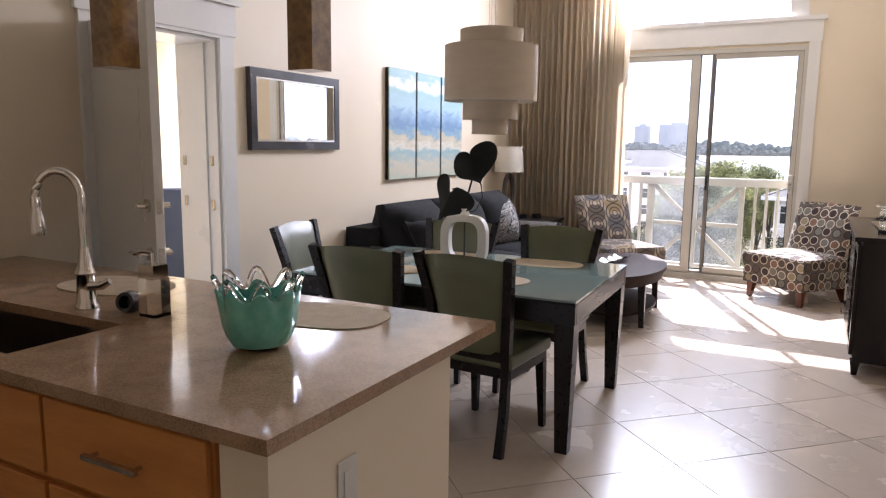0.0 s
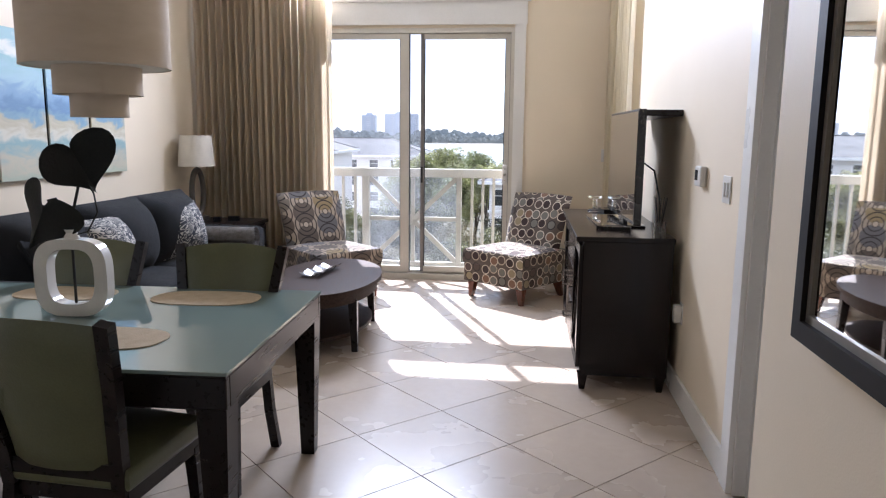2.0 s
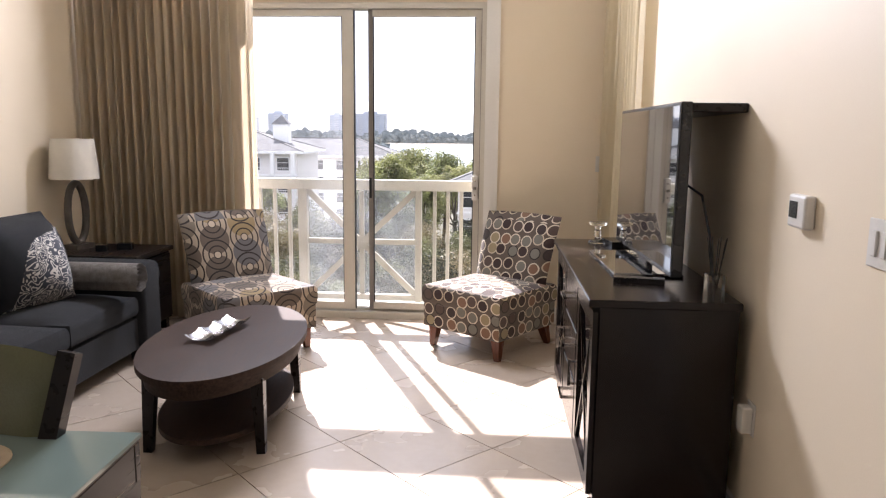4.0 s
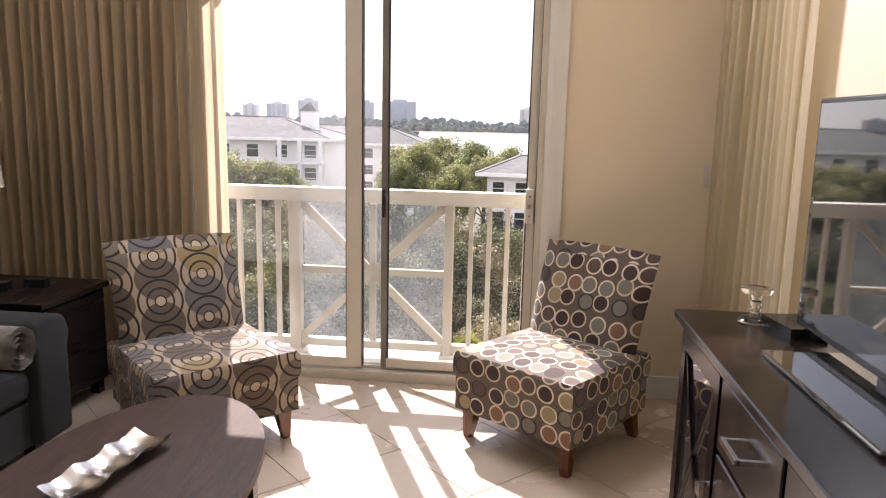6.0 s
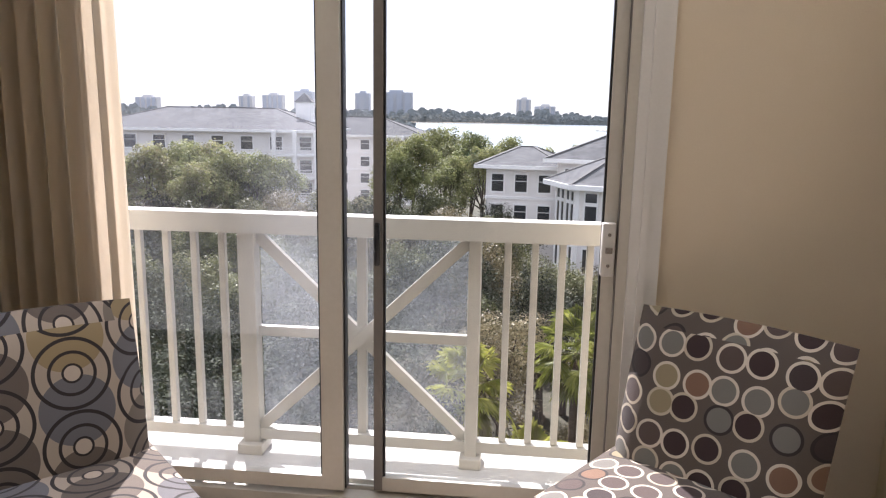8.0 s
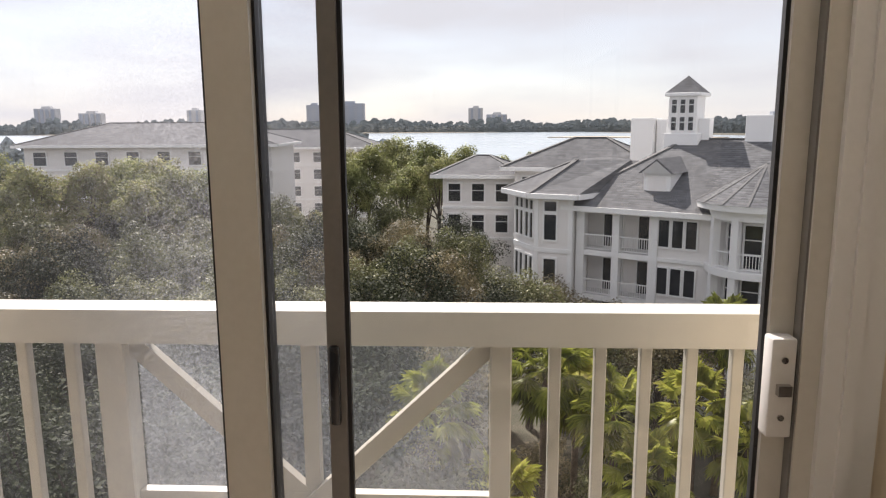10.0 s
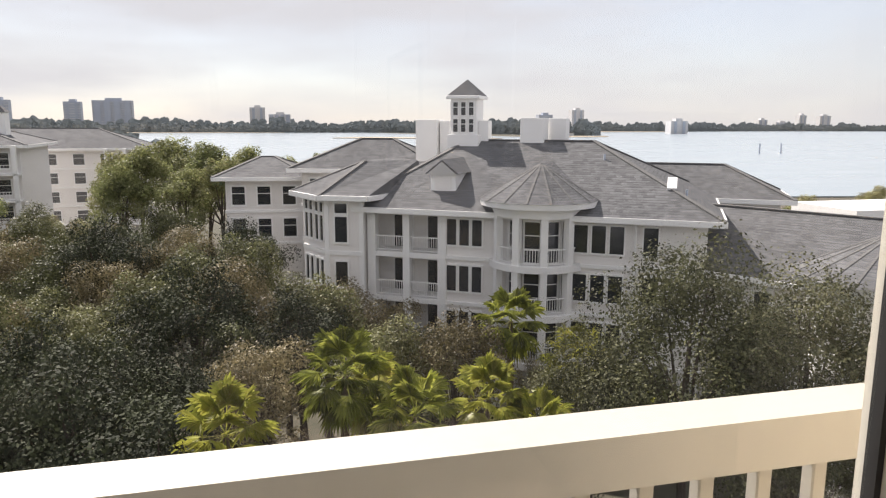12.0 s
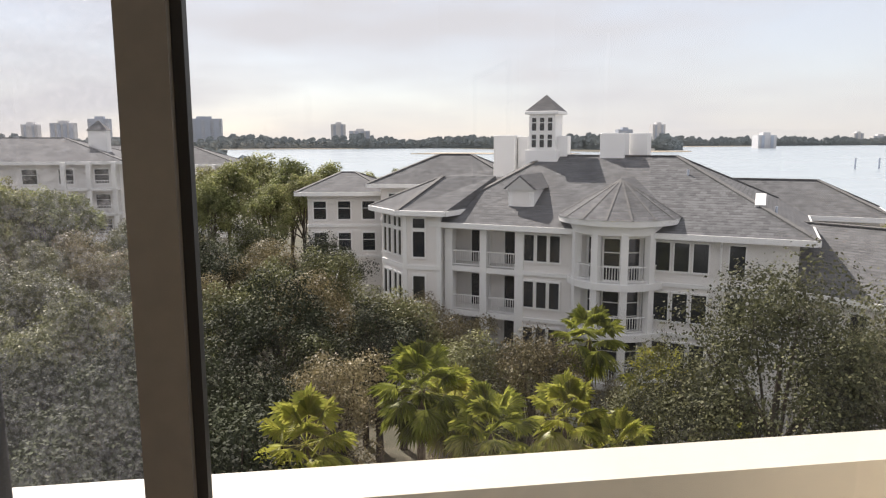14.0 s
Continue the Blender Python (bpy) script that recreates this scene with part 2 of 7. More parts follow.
M["saltpane"] = salty(glass("salted_pane", (0.96, 0.975, 0.98)), 0.007, 0.027, 0.06)
M["lappane"] = salty(glass("lapped_pane", (0.9, 0.915, 0.92)), 0.004, 0.014, 0.03)
M["hazepane"] = salty(glass("hazy_pane", (0.97, 0.985, 0.98)), 0.0005, 0.004)
M["acrylic"] = salty(glass("weathered_acrylic", (0.86, 0.88, 0.88)), 0.02, 0.07)
M["teal"] = mat("teal_art_glass", (0.11, 0.44, 0.36), (0.2, 0.58, 0.48), 0.08, scale=14, fine=40, rvar=0.03, coat=0.5)
M["crystal"] = solid_glass("clear_glass", (0.97, 0.98, 0.98))
M["pendant"] = mat("amber_art_glass", (0.16, 0.085, 0.035), (0.3, 0.17, 0.06), 0.12, scale=18, fine=60, mix=0.9, coat=0.6)
M["fan"] = mat("fan_white", (0.74, 0.73, 0.71), None, 0.35, mix=0.2)
M["bedblue"] = mat("blue_upholstery", (0.09, 0.12, 0.2), (0.07, 0.095, 0.16), 0.9, scale=5, fine=300, bump=0.3)
M["bedroom"] = mat("bedroom_paint", (0.74, 0.62, 0.4), (0.7, 0.58, 0.37), 0.7, scale=1.2, fine=150)


# ---- mesh helpers ----
def box(bm, x0, x1, y0, y1, z0, z1):
    v = [bm.verts.new(p) for p in ((x0, y0, z0), (x1, y0, z0), (x1, y1, z0), (x0, y1, z0), (x0, y0, z1), (x1, y0, z1), (x1, y1, z1), (x0, y1, z1))]
    for q in ((3, 2, 1, 0), (4, 5, 6, 7), (0, 1, 5, 4), (1, 2, 6, 5), (2, 3, 7, 6), (3, 0, 4, 7)):
        bm.faces.new([v[i] for i in q])
    return v


def slab(x0, x1, y0, y1, z0, z1, bevel=0.0, seg=2):
    bm = bmesh.new()
    box(bm, x0, x1, y0, y1, z0, z1)
    if bevel:
        bmesh.ops.bevel(bm, geom=list(bm.edges), offset=bevel, segments=seg, profile=0.5, affect="EDGES")
    return bm


def rod(bm, a, b, r0, r1=None, seg=12):
    """A round bar from a to b."""
    a, b = Vector(a), Vector(b)
    r1 = r0 if r1 is None else r1
    q = (b - a).to_track_quat("Z", "Y")
    rings = []
    for p, r in ((a, r0), (b, r1)):
        rings.append([bm.verts.new(p + q @ Vector((r * math.cos(i * math.tau / seg), r * math.sin(i * math.tau / seg), 0))) for i in range(seg)])
    for i in range(seg):
        j = (i + 1) % seg
        bm.faces.new((rings[0][i], rings[0][j], rings[1][j], rings[1][i]))
    bm.faces.new(rings[0][::-1])
    bm.faces.new(rings[1])
    return bm


def bar(bm, a, b, w, h, up=(0, 0, 1), w2=None, h2=None):
    """A square bar from a to b, w across and h along up."""
    a, b = Vector(a), Vector(b)
    d = (b - a).normalized()
    s = d.cross(Vector(up)).normalized()
    u = s.cross(d)
    v = []
    for p, ww, hh in ((a, w, h), (b, w2 or w, h2 or h)):
        v += [bm.verts.new(p + s * sx * ww / 2 + u * su * hh / 2) for sx, su in ((-1, -1), (1, -1), (1, 1), (-1, 1))]
    for q in ((0, 1, 2, 3), (7, 6, 5, 4), (1, 0, 4, 5), (2, 1, 5, 6), (3, 2, 6, 7), (0, 3, 7, 4)):
        bm.faces.new([v[i] for i in q])
    return bm


def lathe(bm, profile, seg=32, wave=None, closed=True):
    """Turns a profile of (radius, height) round z."""
    rings = []
    for k, (r, z) in enumerate(profile):
        ring = []
        for i in range(seg):
            a = i * math.tau / seg
            rr, zz = (r, z) if wave is None else wave(k, a, r, z)
            ring.append(bm.verts.new((rr * math.cos(a), rr * math.sin(a), zz)))
        rings.append(ring)
    for k in range(len(rings) - 1):
        for i in range(seg):
            j = (i + 1) % seg
            bm.faces.new((rings[k][i], rings[k][j], rings[k + 1][j], rings[k + 1][i]))
    if closed:
        if profile[0][0] > 0.001:
            bm.faces.new(rings[0][::-1])
        if profile[-1][0] > 0.001:
            bm.faces.new(rings[-1])
    return bm


def tube(bm, pts, r, seg=8, ends=None):
    """A bent round tube along pts; r may be a list."""
    pts = [Vector(p) for p in pts]
    rr = r if isinstance(r, (list, tuple)) else [r] * len(pts)
    rings, ref = [], Vector((0.13, 0.21, 0.97))
    for i, p in enumerate(pts):
        d = (pts[min(i + 1, len(pts) - 1)] - pts[max(i - 1, 0)]).normalized()
        s = d.cross(ref)
        s = (s if s.length > 0.05 else d.cross(Vector((1, 0, 0)))).normalized()
        u = s.cross(d)
        rings.append([bm.verts.new(p + (s * math.cos(k * math.tau / seg) + u * math.sin(k * math.tau / seg)) * rr[i]) for k in range(seg)])
    for i in range(len(rings) - 1):
        for k in range(seg):
            j = (k + 1) % seg
            bm.faces.new((rings[i][k], rings[i][j], rings[i + 1][j], rings[i + 1][k]))
    bm.faces.new(rings[0][::-1])
    bm.faces.new(rings[-1])
    return bm


def prism(bm, pts, z0, z1):
    """A flat outline raised from z0 to z1."""
    lo = [bm.verts.new((x, y, z0)) for x, y in pts]
    hi = [bm.verts.new((x, y, z1)) for x, y in pts]
    bm.faces.new(lo[::-1])
    bm.faces.new(hi)
    for i in range(len(pts)):
        j = (i + 1) % len(pts)
        bm.faces.new((lo[i], lo[j], hi[j], hi[i]))
    return bm


def shift(bm, m):
    bmesh.ops.transform(bm, matrix=m, verts=bm.verts)
    return bm


def soften(bm, offset, seg=2, angle=0.5):
    edges = [e for e in bm.edges if len(e.link_faces) == 2 and e.calc_face_angle(0) > angle]
    bmesh.ops.bevel(bm, geom=edges, offset=offset, segments=seg, profile=0.5, affect="EDGES")
    return bm


def cushion(w, d, h, n=10, puff=0.5, crown=0.25):
    """A stuffed pad with rounded rim and domed faces, centred at the origin."""
    bm = bmesh.new()
    bmesh.ops.create_cube(bm, size=2)
    bmesh.ops.subdivide_edges(bm, edges=bm.edges[:], cuts=n - 1, use_grid_fill=True)
    for v in bm.verts:
        x, y, z = v.co
        rx, ry = abs(x), abs(y)
        rim = (1 - rx ** 6) * (1 - ry ** 6)
        zz = z * (puff + (1 - puff) * rim + crown * (1 - rx ** 2) * (1 - ry ** 2))
        k = 1 - 0.04 * abs(z) ** 4
        v.co = (x * w / 2 * k, y * d / 2 * k, zz * h / 2)
    return bm


def mesh_of(bm, name, material, smooth=0.6):
    bmesh.ops.recalc_face_normals(bm, faces=bm.faces)
    me = bpy.data.meshes.new(name)
    uv = bm.loops.layers.uv.new("UVMap")
    for f in bm.faces:
        n = f.normal
        a = max(range(3), key=lambda i: abs(n[i]))
        for lp in f.loops:
            c = lp.vert.co
            lp[uv].uv = (c.y, c.z) if a == 0 else (c.x, c.z) if a == 1 else (c.x, c.y)
    if smooth:
        for f in bm.faces:
            f.smooth = True
        for e in bm.edges:
            e.smooth = len(e.link_faces) == 2 and e.calc_face_angle(0) < smooth
    bm.to_mesh(me)
    bm.free()
    for m in material if isinstance(material, (list, tuple)) else [material]:
        me.materials.append(m)
    return me


def part(name, bm, material, parent=None, label="", smooth=0.6):
    ob = new(name, mesh_of(bm, name, material, smooth))
    ob.parent = parent
    return tagged(ob, label)


def thing(name, label, category, at=None, group=""):
    """An empty at a thing's base that carries its parts."""
    ob = new(name)
    ob.empty_display_size = 0.1
    if at is not None:
        ob.matrix_world = at
    return tagged(ob, label, category, group)


def solo(name, bm, material, label, category, at=None, group="", kind="", smooth=0.6):
    """A thing of one mesh."""
    ob = new(name, mesh_of(bm, name, material, smooth))
    if at is not None:
        ob.matrix_world = at
    return tagged(ob, label, category, group, kind)


def structure(name, bm, material, label, category, smooth=0.0):
    return solo(name, bm, material, label, category, kind="structure", smooth=smooth)


def clip(poly, x0, x1, y0, y1):
    """The part of a flat outline inside a rectangle."""
    for ax, lim, sg in ((0, x0, 1), (0, x1, -1), (1, y0, 1), (1, y1, -1)):
        out = []
        for i, p in enumerate(poly):
            q = poly[(i + 1) % len(poly)]
            dp, dq = sg * (p[ax] - lim), sg * (q[ax] - lim)
            if dp >= 0:
                out.append(p)
            if dp * dq < 0:
                k = dp / (dp - dq)
                out.append((p[0] + (q[0] - p[0]) * k, p[1] + (q[1] - p[1]) * k))
        poly = out
        if not poly:
            break
    return poly

# ---- the room's shell ----
XL, XR, XN, YW, ZC = -1.824, 2.206, 1.91, 8.69, 4.05
YB = -1.4
DX0, DX1, DZ = -0.87, 1.18, 2.475         # sliding door opening
AX, AZ, AR = 0.12, 2.74, 0.95             # half-round window over it
LY0, LY1, LZ = 2.88, 3.69, 2.05           # doorway to the side room
RY0, RY1 = 3.52, 4.5                      # doorway in the other wall
SLANT = 0.036                             # the picture wall runs slightly out of square
WTURN = math.degrees(math.atan(SLANT))


def west(y):
    """Where the picture wall stands at y."""
    return XL - SLANT * max(0.0, y - 3.8)


def wall_with_holes(name, outline, holes, y0, y1, label):
    """A wall in the xz plane with outlines cut through it."""
    bm = bmesh.new()
    rings = []
    for pts in [outline] + holes:
        vs = [bm.verts.new((x, y0, z)) for x, z in pts]
        es = [bm.edges.new((vs[i], vs[(i + 1) % len(vs)])) for i in range(len(vs))]
        rings.append((vs, es))
    front = bmesh.ops.triangle_fill(bm, use_beauty=True, use_dissolve=False, edges=[e for _, es in rings for e in es])
    faces = [g for g in front["geom"] if isinstance(g, bmesh.types.BMFace)]
    ext = bmesh.ops.extrude_face_region(bm, geom=faces)
    bmesh.ops.translate(bm, vec=(0, y1 - y0, 0), verts=[g for g in ext["geom"] if isinstance(g, bmesh.types.BMVert)])
    bm.faces.ensure_lookup_table()
    return structure(name, bm, M["wall"], label, "wall")


ARC = [(AX + AR * math.cos(a), AZ + AR * math.sin(a)) for a in [math.pi * i / 24 for i in range(25)]]
wall_with_holes("wall_north", [(XL - 0.35, -0.2), (XR + 0.35, -0.2), (XR + 0.35, ZC), (XL - 0.35, ZC)],
                [[(DX0, 0.0), (DX1, 0.0), (DX1, DZ), (DX0, DZ)], ARC], YW, YW + 0.1, "cream painted wall round the sliding balcony door")
bm = bmesh.new()
box(bm, XL - 0.33, XL, YB, LY0, 0, ZC)
box(bm, XL - 0.33, XL, LY1, 3.8, 0, ZC)
prism(bm, [(XL - 0.33, 3.8), (XL, 3.8), (west(YW), YW), (XL - 0.33, YW)], 0, ZC)
box(bm, XL - 0.33, XL, LY0, LY1, LZ, ZC)
structure("wall_west", bm, M["wall"], "cream painted wall with doorway and pictures", "wall")
bm = bmesh.new()
box(bm, XR, XR + 0.2, RY1, YW, 0, ZC)
box(bm, XR, XR + 0.2, RY0, RY1, 2.12, ZC)
structure("wall_east", bm, M["wall"], "cream painted wall beside the dresser", "wall")
bm = bmesh.new()
box(bm, XN, XR + 0.2, YB, 3.39, 0, ZC)
box(bm, XR, XR + 0.2, 3.39, RY0, 0, ZC)
structure("wall_entry", bm, M["wall"], "cream painted wall with a black framed mirror", "wall")
structure("wall_south", slab(XL - 0.33, XR + 0.2, YB - 0.15, YB, 0, ZC), M["wall"], "cream painted kitchen wall", "wall")
structure("ceiling", slab(XL - 0.35, XR + 0.35, YB - 0.15, YW + 0.1, ZC, ZC + 0.2), M["ceiling"], "plain white painted high ceiling", "ceiling")
floor = structure("floor", slab(XL - 0.2, XR + 0.02, YB, YW, -0.12, -0.006), M["grout"], "beige ceramic tiles laid diagonally with dark grout", "floor")

# baseboards
bm = bmesh.new()
box(bm, XR - 0.016, XR, RY1 + 0.11, YW, 0, 0.13)
box(bm, DX1 + 0.18, XR - 0.016, YW - 0.016, YW, 0, 0.13)
prism(bm, [(XL, LY1 + 0.115), (XL + 0.016, LY1 + 0.115), (west(YW) + 0.016, YW), (west(YW), YW)], 0, 0.13)
box(bm, west(YW) + 0.018, DX0 - 0.18, YW - 0.016, YW, 0, 0.13)
box(bm, XN - 0.016, XN, YB, 3.39, 0, 0.13)
structure("baseboard", soften(bm, 0.004, 1), M["trim"], "white painted baseboard", "baseboard")

# ---- sliding door and half-round window ----
door = tagged(new("door_1"), "closed white sliding glass balcony door with a dark centre stile", "sliding door", kind="structure")
bm = bmesh.new()
for x0, x1 in ((DX0, DX0 + 0.05), (DX1 - 0.035, DX1)):
    box(bm, x0, x1, YW - 0.012, YW + 0.11, 0.0, DZ)
box(bm, DX0 + 0.05, DX1 - 0.035, YW - 0.012, YW + 0.11, DZ - 0.045, DZ)
part("door_frame", soften(bm, 0.004, 1), M["vinyl"], door, smooth=0)
# dark strip added over the inner jamb face to imitate its shade
part("jamb_shade_strip", slab(DX1 - 0.039, DX1 - 0.0345, YW - 0.006, YW + 0.069, 0.056, DZ - 0.046), M["stile"], door, smooth=0)
bm = bmesh.new()
box(bm, DX0 + 0.05, DX1 - 0.035, YW - 0.015, YW + 0.11, 0.0, 0.055)
for y in (0.05, 0.095):
    box(bm, DX0 + 0.05, DX1 - 0.035, YW + y, YW + y + 0.008, 0.055, 0.075)
part("sill_track", soften(bm, 0.003, 1), M["vinyl"], door, smooth=0)


def sash(name, x0, x1, y, sl, sr, material, slmat=None, panemat=None):
    """One glazed panel with stiles of the given widths."""
    leaf = tagged(new(name), "")
    leaf.parent = door
    bm = bmesh.new()
    box(bm, x0, x0 + sl, y, y + 0.04, 0.075, DZ - 0.05)
    part("left_stile", soften(bm, 0.004, 1), slmat or material, leaf, smooth=0)
    bm = bmesh.new()
    box(bm, x1 - sr, x1, y, y + 0.04, 0.075, DZ - 0.05)
    part("right_stile", soften(bm, 0.004, 1), material, leaf, smooth=0)
    bm = bmesh.new()
    box(bm, x0 + sl, x1 - sr, y, y + 0.04, 0.075, 0.13)
    box(bm, x0 + sl, x1 - sr, y, y + 0.04, DZ - 0.1, DZ - 0.05)
    part("rails", soften(bm, 0.003, 1), material, leaf, smooth=0)
    bm = bmesh.new()
    for xa, xb in ((x0 + sl, x0 + sl + 0.008), (x1 - sr - 0.008, x1 - sr)):
        box(bm, xa, xb, y + 0.012, y + 0.028, 0.13, DZ - 0.1)
    part("gasket", bm, M["gasket"], leaf, smooth=0)
    pane = part("pane", slab(x0 + sl + 0.002, x1 - sr - 0.002, y + 0.018, y + 0.022, 0.128, DZ - 0.098), panemat or M["pane"], leaf, smooth=0)
    pane.visible_shadow = False
    return leaf


sash("fixed_panel", DX0 + 0.05, 0.152, YW + 0.0, 0.05, 0.085, M["vinyl"], None, M["saltpane"])
slide = sash("sliding_panel", 0.268, DX1 - 0.035, YW + 0.02, 0.034, 0.048, M["vinyl"], M["stile"], M["hazepane"])
part("interlock", slab(0.1, 0.152, YW + 0.041, YW + 0.062, 0.075, DZ - 0.05, 0.003, 1), M["trim"], door, "white interlock strip", smooth=0)
part("weather_strip", slab(0.1525, 0.158, YW + 0.02, YW + 0.066, 0.075, DZ - 0.05), M["gasket"], door, smooth=0)
lap = part("pane", slab(0.16, 0.267, YW + 0.038, YW + 0.042, 0.076, DZ - 0.051), M["lappane"], slide, smooth=0)
lap.visible_shadow = False
bm = slab(0.273, 0.293, YW + 0.003, YW + 0.02, 0.98, 1.14, 0.006)
part("pull", bm, M["black"], slide)
bm = slab(1.088, 1.134, YW - 0.02, YW + 0.02, 0.98, 1.17, 0.005)
part("latch", bm, M["plastic"], door)
bm = bmesh.new()
rod(bm, (1.112, YW - 0.018, 1.02), (1.112, YW - 0.024, 1.02), 0.006)
rod(bm, (1.112, YW - 0.018, 1.13), (1.112, YW - 0.024, 1.13), 0.006)
box(bm, 1.1, 1.124, YW - 0.034, YW - 0.018, 1.065, 1.085)
part("latch_lever", bm, M["steel"], door)

win = tagged(new("window_1"), "half-round white framed window over the balcony door", "window", kind="structure")
bm = bmesh.new()
lo, hi = [], []
for (x, z) in ARC:
    d = Vector((x - AX, z - AZ)).normalized()
    lo.append([bm.verts.new((x - d.x * 0.07, y, z - d.y * 0.07)) for y in (YW - 0.02, YW + 0.095)])
    hi.append([bm.verts.new((x + d.x * 0.09, y, z + d.y * 0.09)) for y in (YW - 0.02, YW - 0.002)] + [bm.verts.new((x - d.x * 0.002, YW + 0.095, z - d.y * 0.002))])
for i in range(len(ARC) - 1):
    a, b, c, d = lo[i], lo[i + 1], hi[i], hi[i + 1]
    bm.faces.new((a[0], b[0], d[0], c[0]))
    bm.faces.new((a[1], b[1], b[0], a[0]))
    bm.faces.new((c[0], d[0], d[1], c[1]))
    bm.faces.new((a[1], c[2], d[2], b[1]))
part("window_frame", bm, M["trim"], win, smooth=0)
bm = bmesh.new()
box(bm, AX - 0.025, AX + 0.025, YW + 0.03, YW + 0.06, AZ, AZ + AR - 0.07)
part("mullion", bm, M["trim"], win, smooth=0)
for nm, a0, a1 in (("pane", 0.0, 0.5), ("pane", 0.5, 1.0)):
    pts = [(AX + (0.025 if a0 == 0 else -0.025), AZ + 0.03)] + [(AX + (AR - 0.06) * math.cos(math.pi * (a0 + (a1 - a0) * i / 12)), max(AZ + 0.03, AZ + (AR - 0.06) * math.sin(math.pi * (a0 + (a1 - a0) * i / 12)))) for i in range(13)]
    bm = bmesh.new()
    bm.faces.new([bm.verts.new((x, YW + 0.07, z)) for x, z in pts])
    p = part(nm, bm, M["pane"], win, smooth=0)
    p.visible_shadow = False

# casing and header round the door
bm = bmesh.new()
for x0, x1 in ((DX0 - 0.105, DX0), (DX1, DX1 + 0.105)):
    box(bm, x0, x1, YW - 0.026, YW - 0.001, 0, DZ + 0.03)
    box(bm, x0 + 0.035, x1 - 0.045, YW - 0.034, YW - 0.026, 0, DZ + 0.03)
box(bm, DX0 - 0.115, DX1 + 0.115, YW - 0.03, YW - 0.001, DZ + 0.03, DZ + 0.24)
box(bm, DX0 - 0.145, DX1 + 0.145, YW - 0.05, YW - 0.001, DZ + 0.24, DZ + 0.28)
structure("trim_1", soften(bm, 0.003, 1), M["trim"], "white painted casing and header round the balcony door", "door casing")

# ---- balcony ----
structure("balcony_deck", slab(-3.5, 3.6, YW + 0.1, 9.45, -0.22, -0.02, 0.01), M["concrete"], "grey concrete balcony deck", "balcony")
structure("balcony_roof", slab(-3.5, 3.6, YW + 0.1, 9.42, 3.86, 4.1), M["trim"], "white soffit over the balcony", "roof")
railing = thing("balcony_railing", "white painted balcony railing with cross-braced panel", "railing")
RY = 9.13
part("top_rail", soften(slab(-2.6, 1.62, RY - 0.03, RY + 0.07, 1.012, 1.1), 0.012, 2), M["rail"], railing)
part("bottom_rail", soften(slab(-2.6, 1.62, RY + 0.01, RY + 0.07, 0.045, 0.095), 0.006, 1), M["rail"], railing)
for x0, x1 in ((-0.43, -0.352), (0.59, 0.645), (1.56, 1.66), (-2.5, -2.4)):
    part("post", slab(x0, x1, RY, RY + 0.07, -0.02, 1.012 if x1 < 1.6 else 1.18, 0.004, 1), M["rail"], railing)
    part("post_foot", slab(x0 - 0.02, x1 + 0.02, RY - 0.03, RY + 0.1, -0.02, 0.03, 0.004, 1), M["rail"], railing)
base = mesh_of(slab(-0.015, 0.015, -0.015, 0.015, 0.095, 1.012, 0.003, 1), "baluster", M["rail"], 0)
for x in [0.7445 + 0.1145 * i for i in range(7)] + [-0.524 - 0.13 * i for i in range(14)]:
    b = new("baluster", base)
    b.parent = railing
    b.location = (x + 0.012, RY + 0.04, 0)
bm = bmesh.new()
bar(bm, (0.12, RY + 0.05, 0.09), (0.12, RY + 0.05, 1.0), 0.04, 0.04, (0, 1, 0))
part("brace_post", bm, M["rail"], railing, smooth=0)
bm = bmesh.new()
bar(bm, (-0.352, RY + 0.04, 0.56), (0.59, RY + 0.04, 0.56), 0.03, 0.045)
part("cross_rail", bm, M["rail"], railing, "weathered rail with rust stains", smooth=0)
for z0, z1 in ((0.1, 1.0), (1.0, 0.1)):
    bm = bmesh.new()
    bar(bm, (-0.352, RY + 0.03 + 0.012 * (z0 > z1), z0), (0.59, RY + 0.03 + 0.012 * (z0 > z1), z1), 0.03, 0.05)
    part("brace", bm, M["rail"], railing, smooth=0)

shield = part("acrylic_panel", slab(-0.35, 0.588, RY + 0.072, RY + 0.077, 0.097, 1.008), M["acrylic"], railing, "hazy weathered acrylic panel", smooth=0)
shield.visible_shadow = False

# ---- doorway to the side room, its leaf and casing ----
bm = bmesh.new()
box(bm, XL, XL + 0.024, LY0 - 0.1, LY0, 0, LZ)
box(bm, XL, XL + 0.024, LY1, LY1 + 0.11, 0, LZ)
box(bm, XL, XL + 0.024, LY0 - 0.1, LY1 + 0.11, LZ, LZ + 0.02)
box(bm, XL, XL + 0.03, LY0 - 0.12, LY1 + 0.13, LZ + 0.02, LZ + 0.2)
box(bm, XL, XL + 0.05, LY0 - 0.15, LY1 + 0.16, LZ + 0.2, LZ + 0.235)
structure("trim_2", soften(bm, 0.004, 1), M["trim"], "white painted door casing with flat header", "door casing")
bm = bmesh.new()
box(bm, XL - 0.33, XL + 0.001, LY1 - 0.02, LY1 - 0.001, 0, LZ - 0.02)
box(bm, XL - 0.12, XL - 0.08, LY1 - 0.035, LY1 - 0.02, 0, LZ - 0.02)
box(bm, XL - 0.33, XL + 0.001, LY0 + 0.001, LY0 + 0.02, 0, LZ - 0.02)
box(bm, XL - 0.33, XL + 0.001, LY0, LY1, LZ - 0.02, LZ - 0.001)
structure("door_jamb", soften(bm, 0.003, 1), M["trim"], "white painted deep door jamb with strike plates", "door jamb")
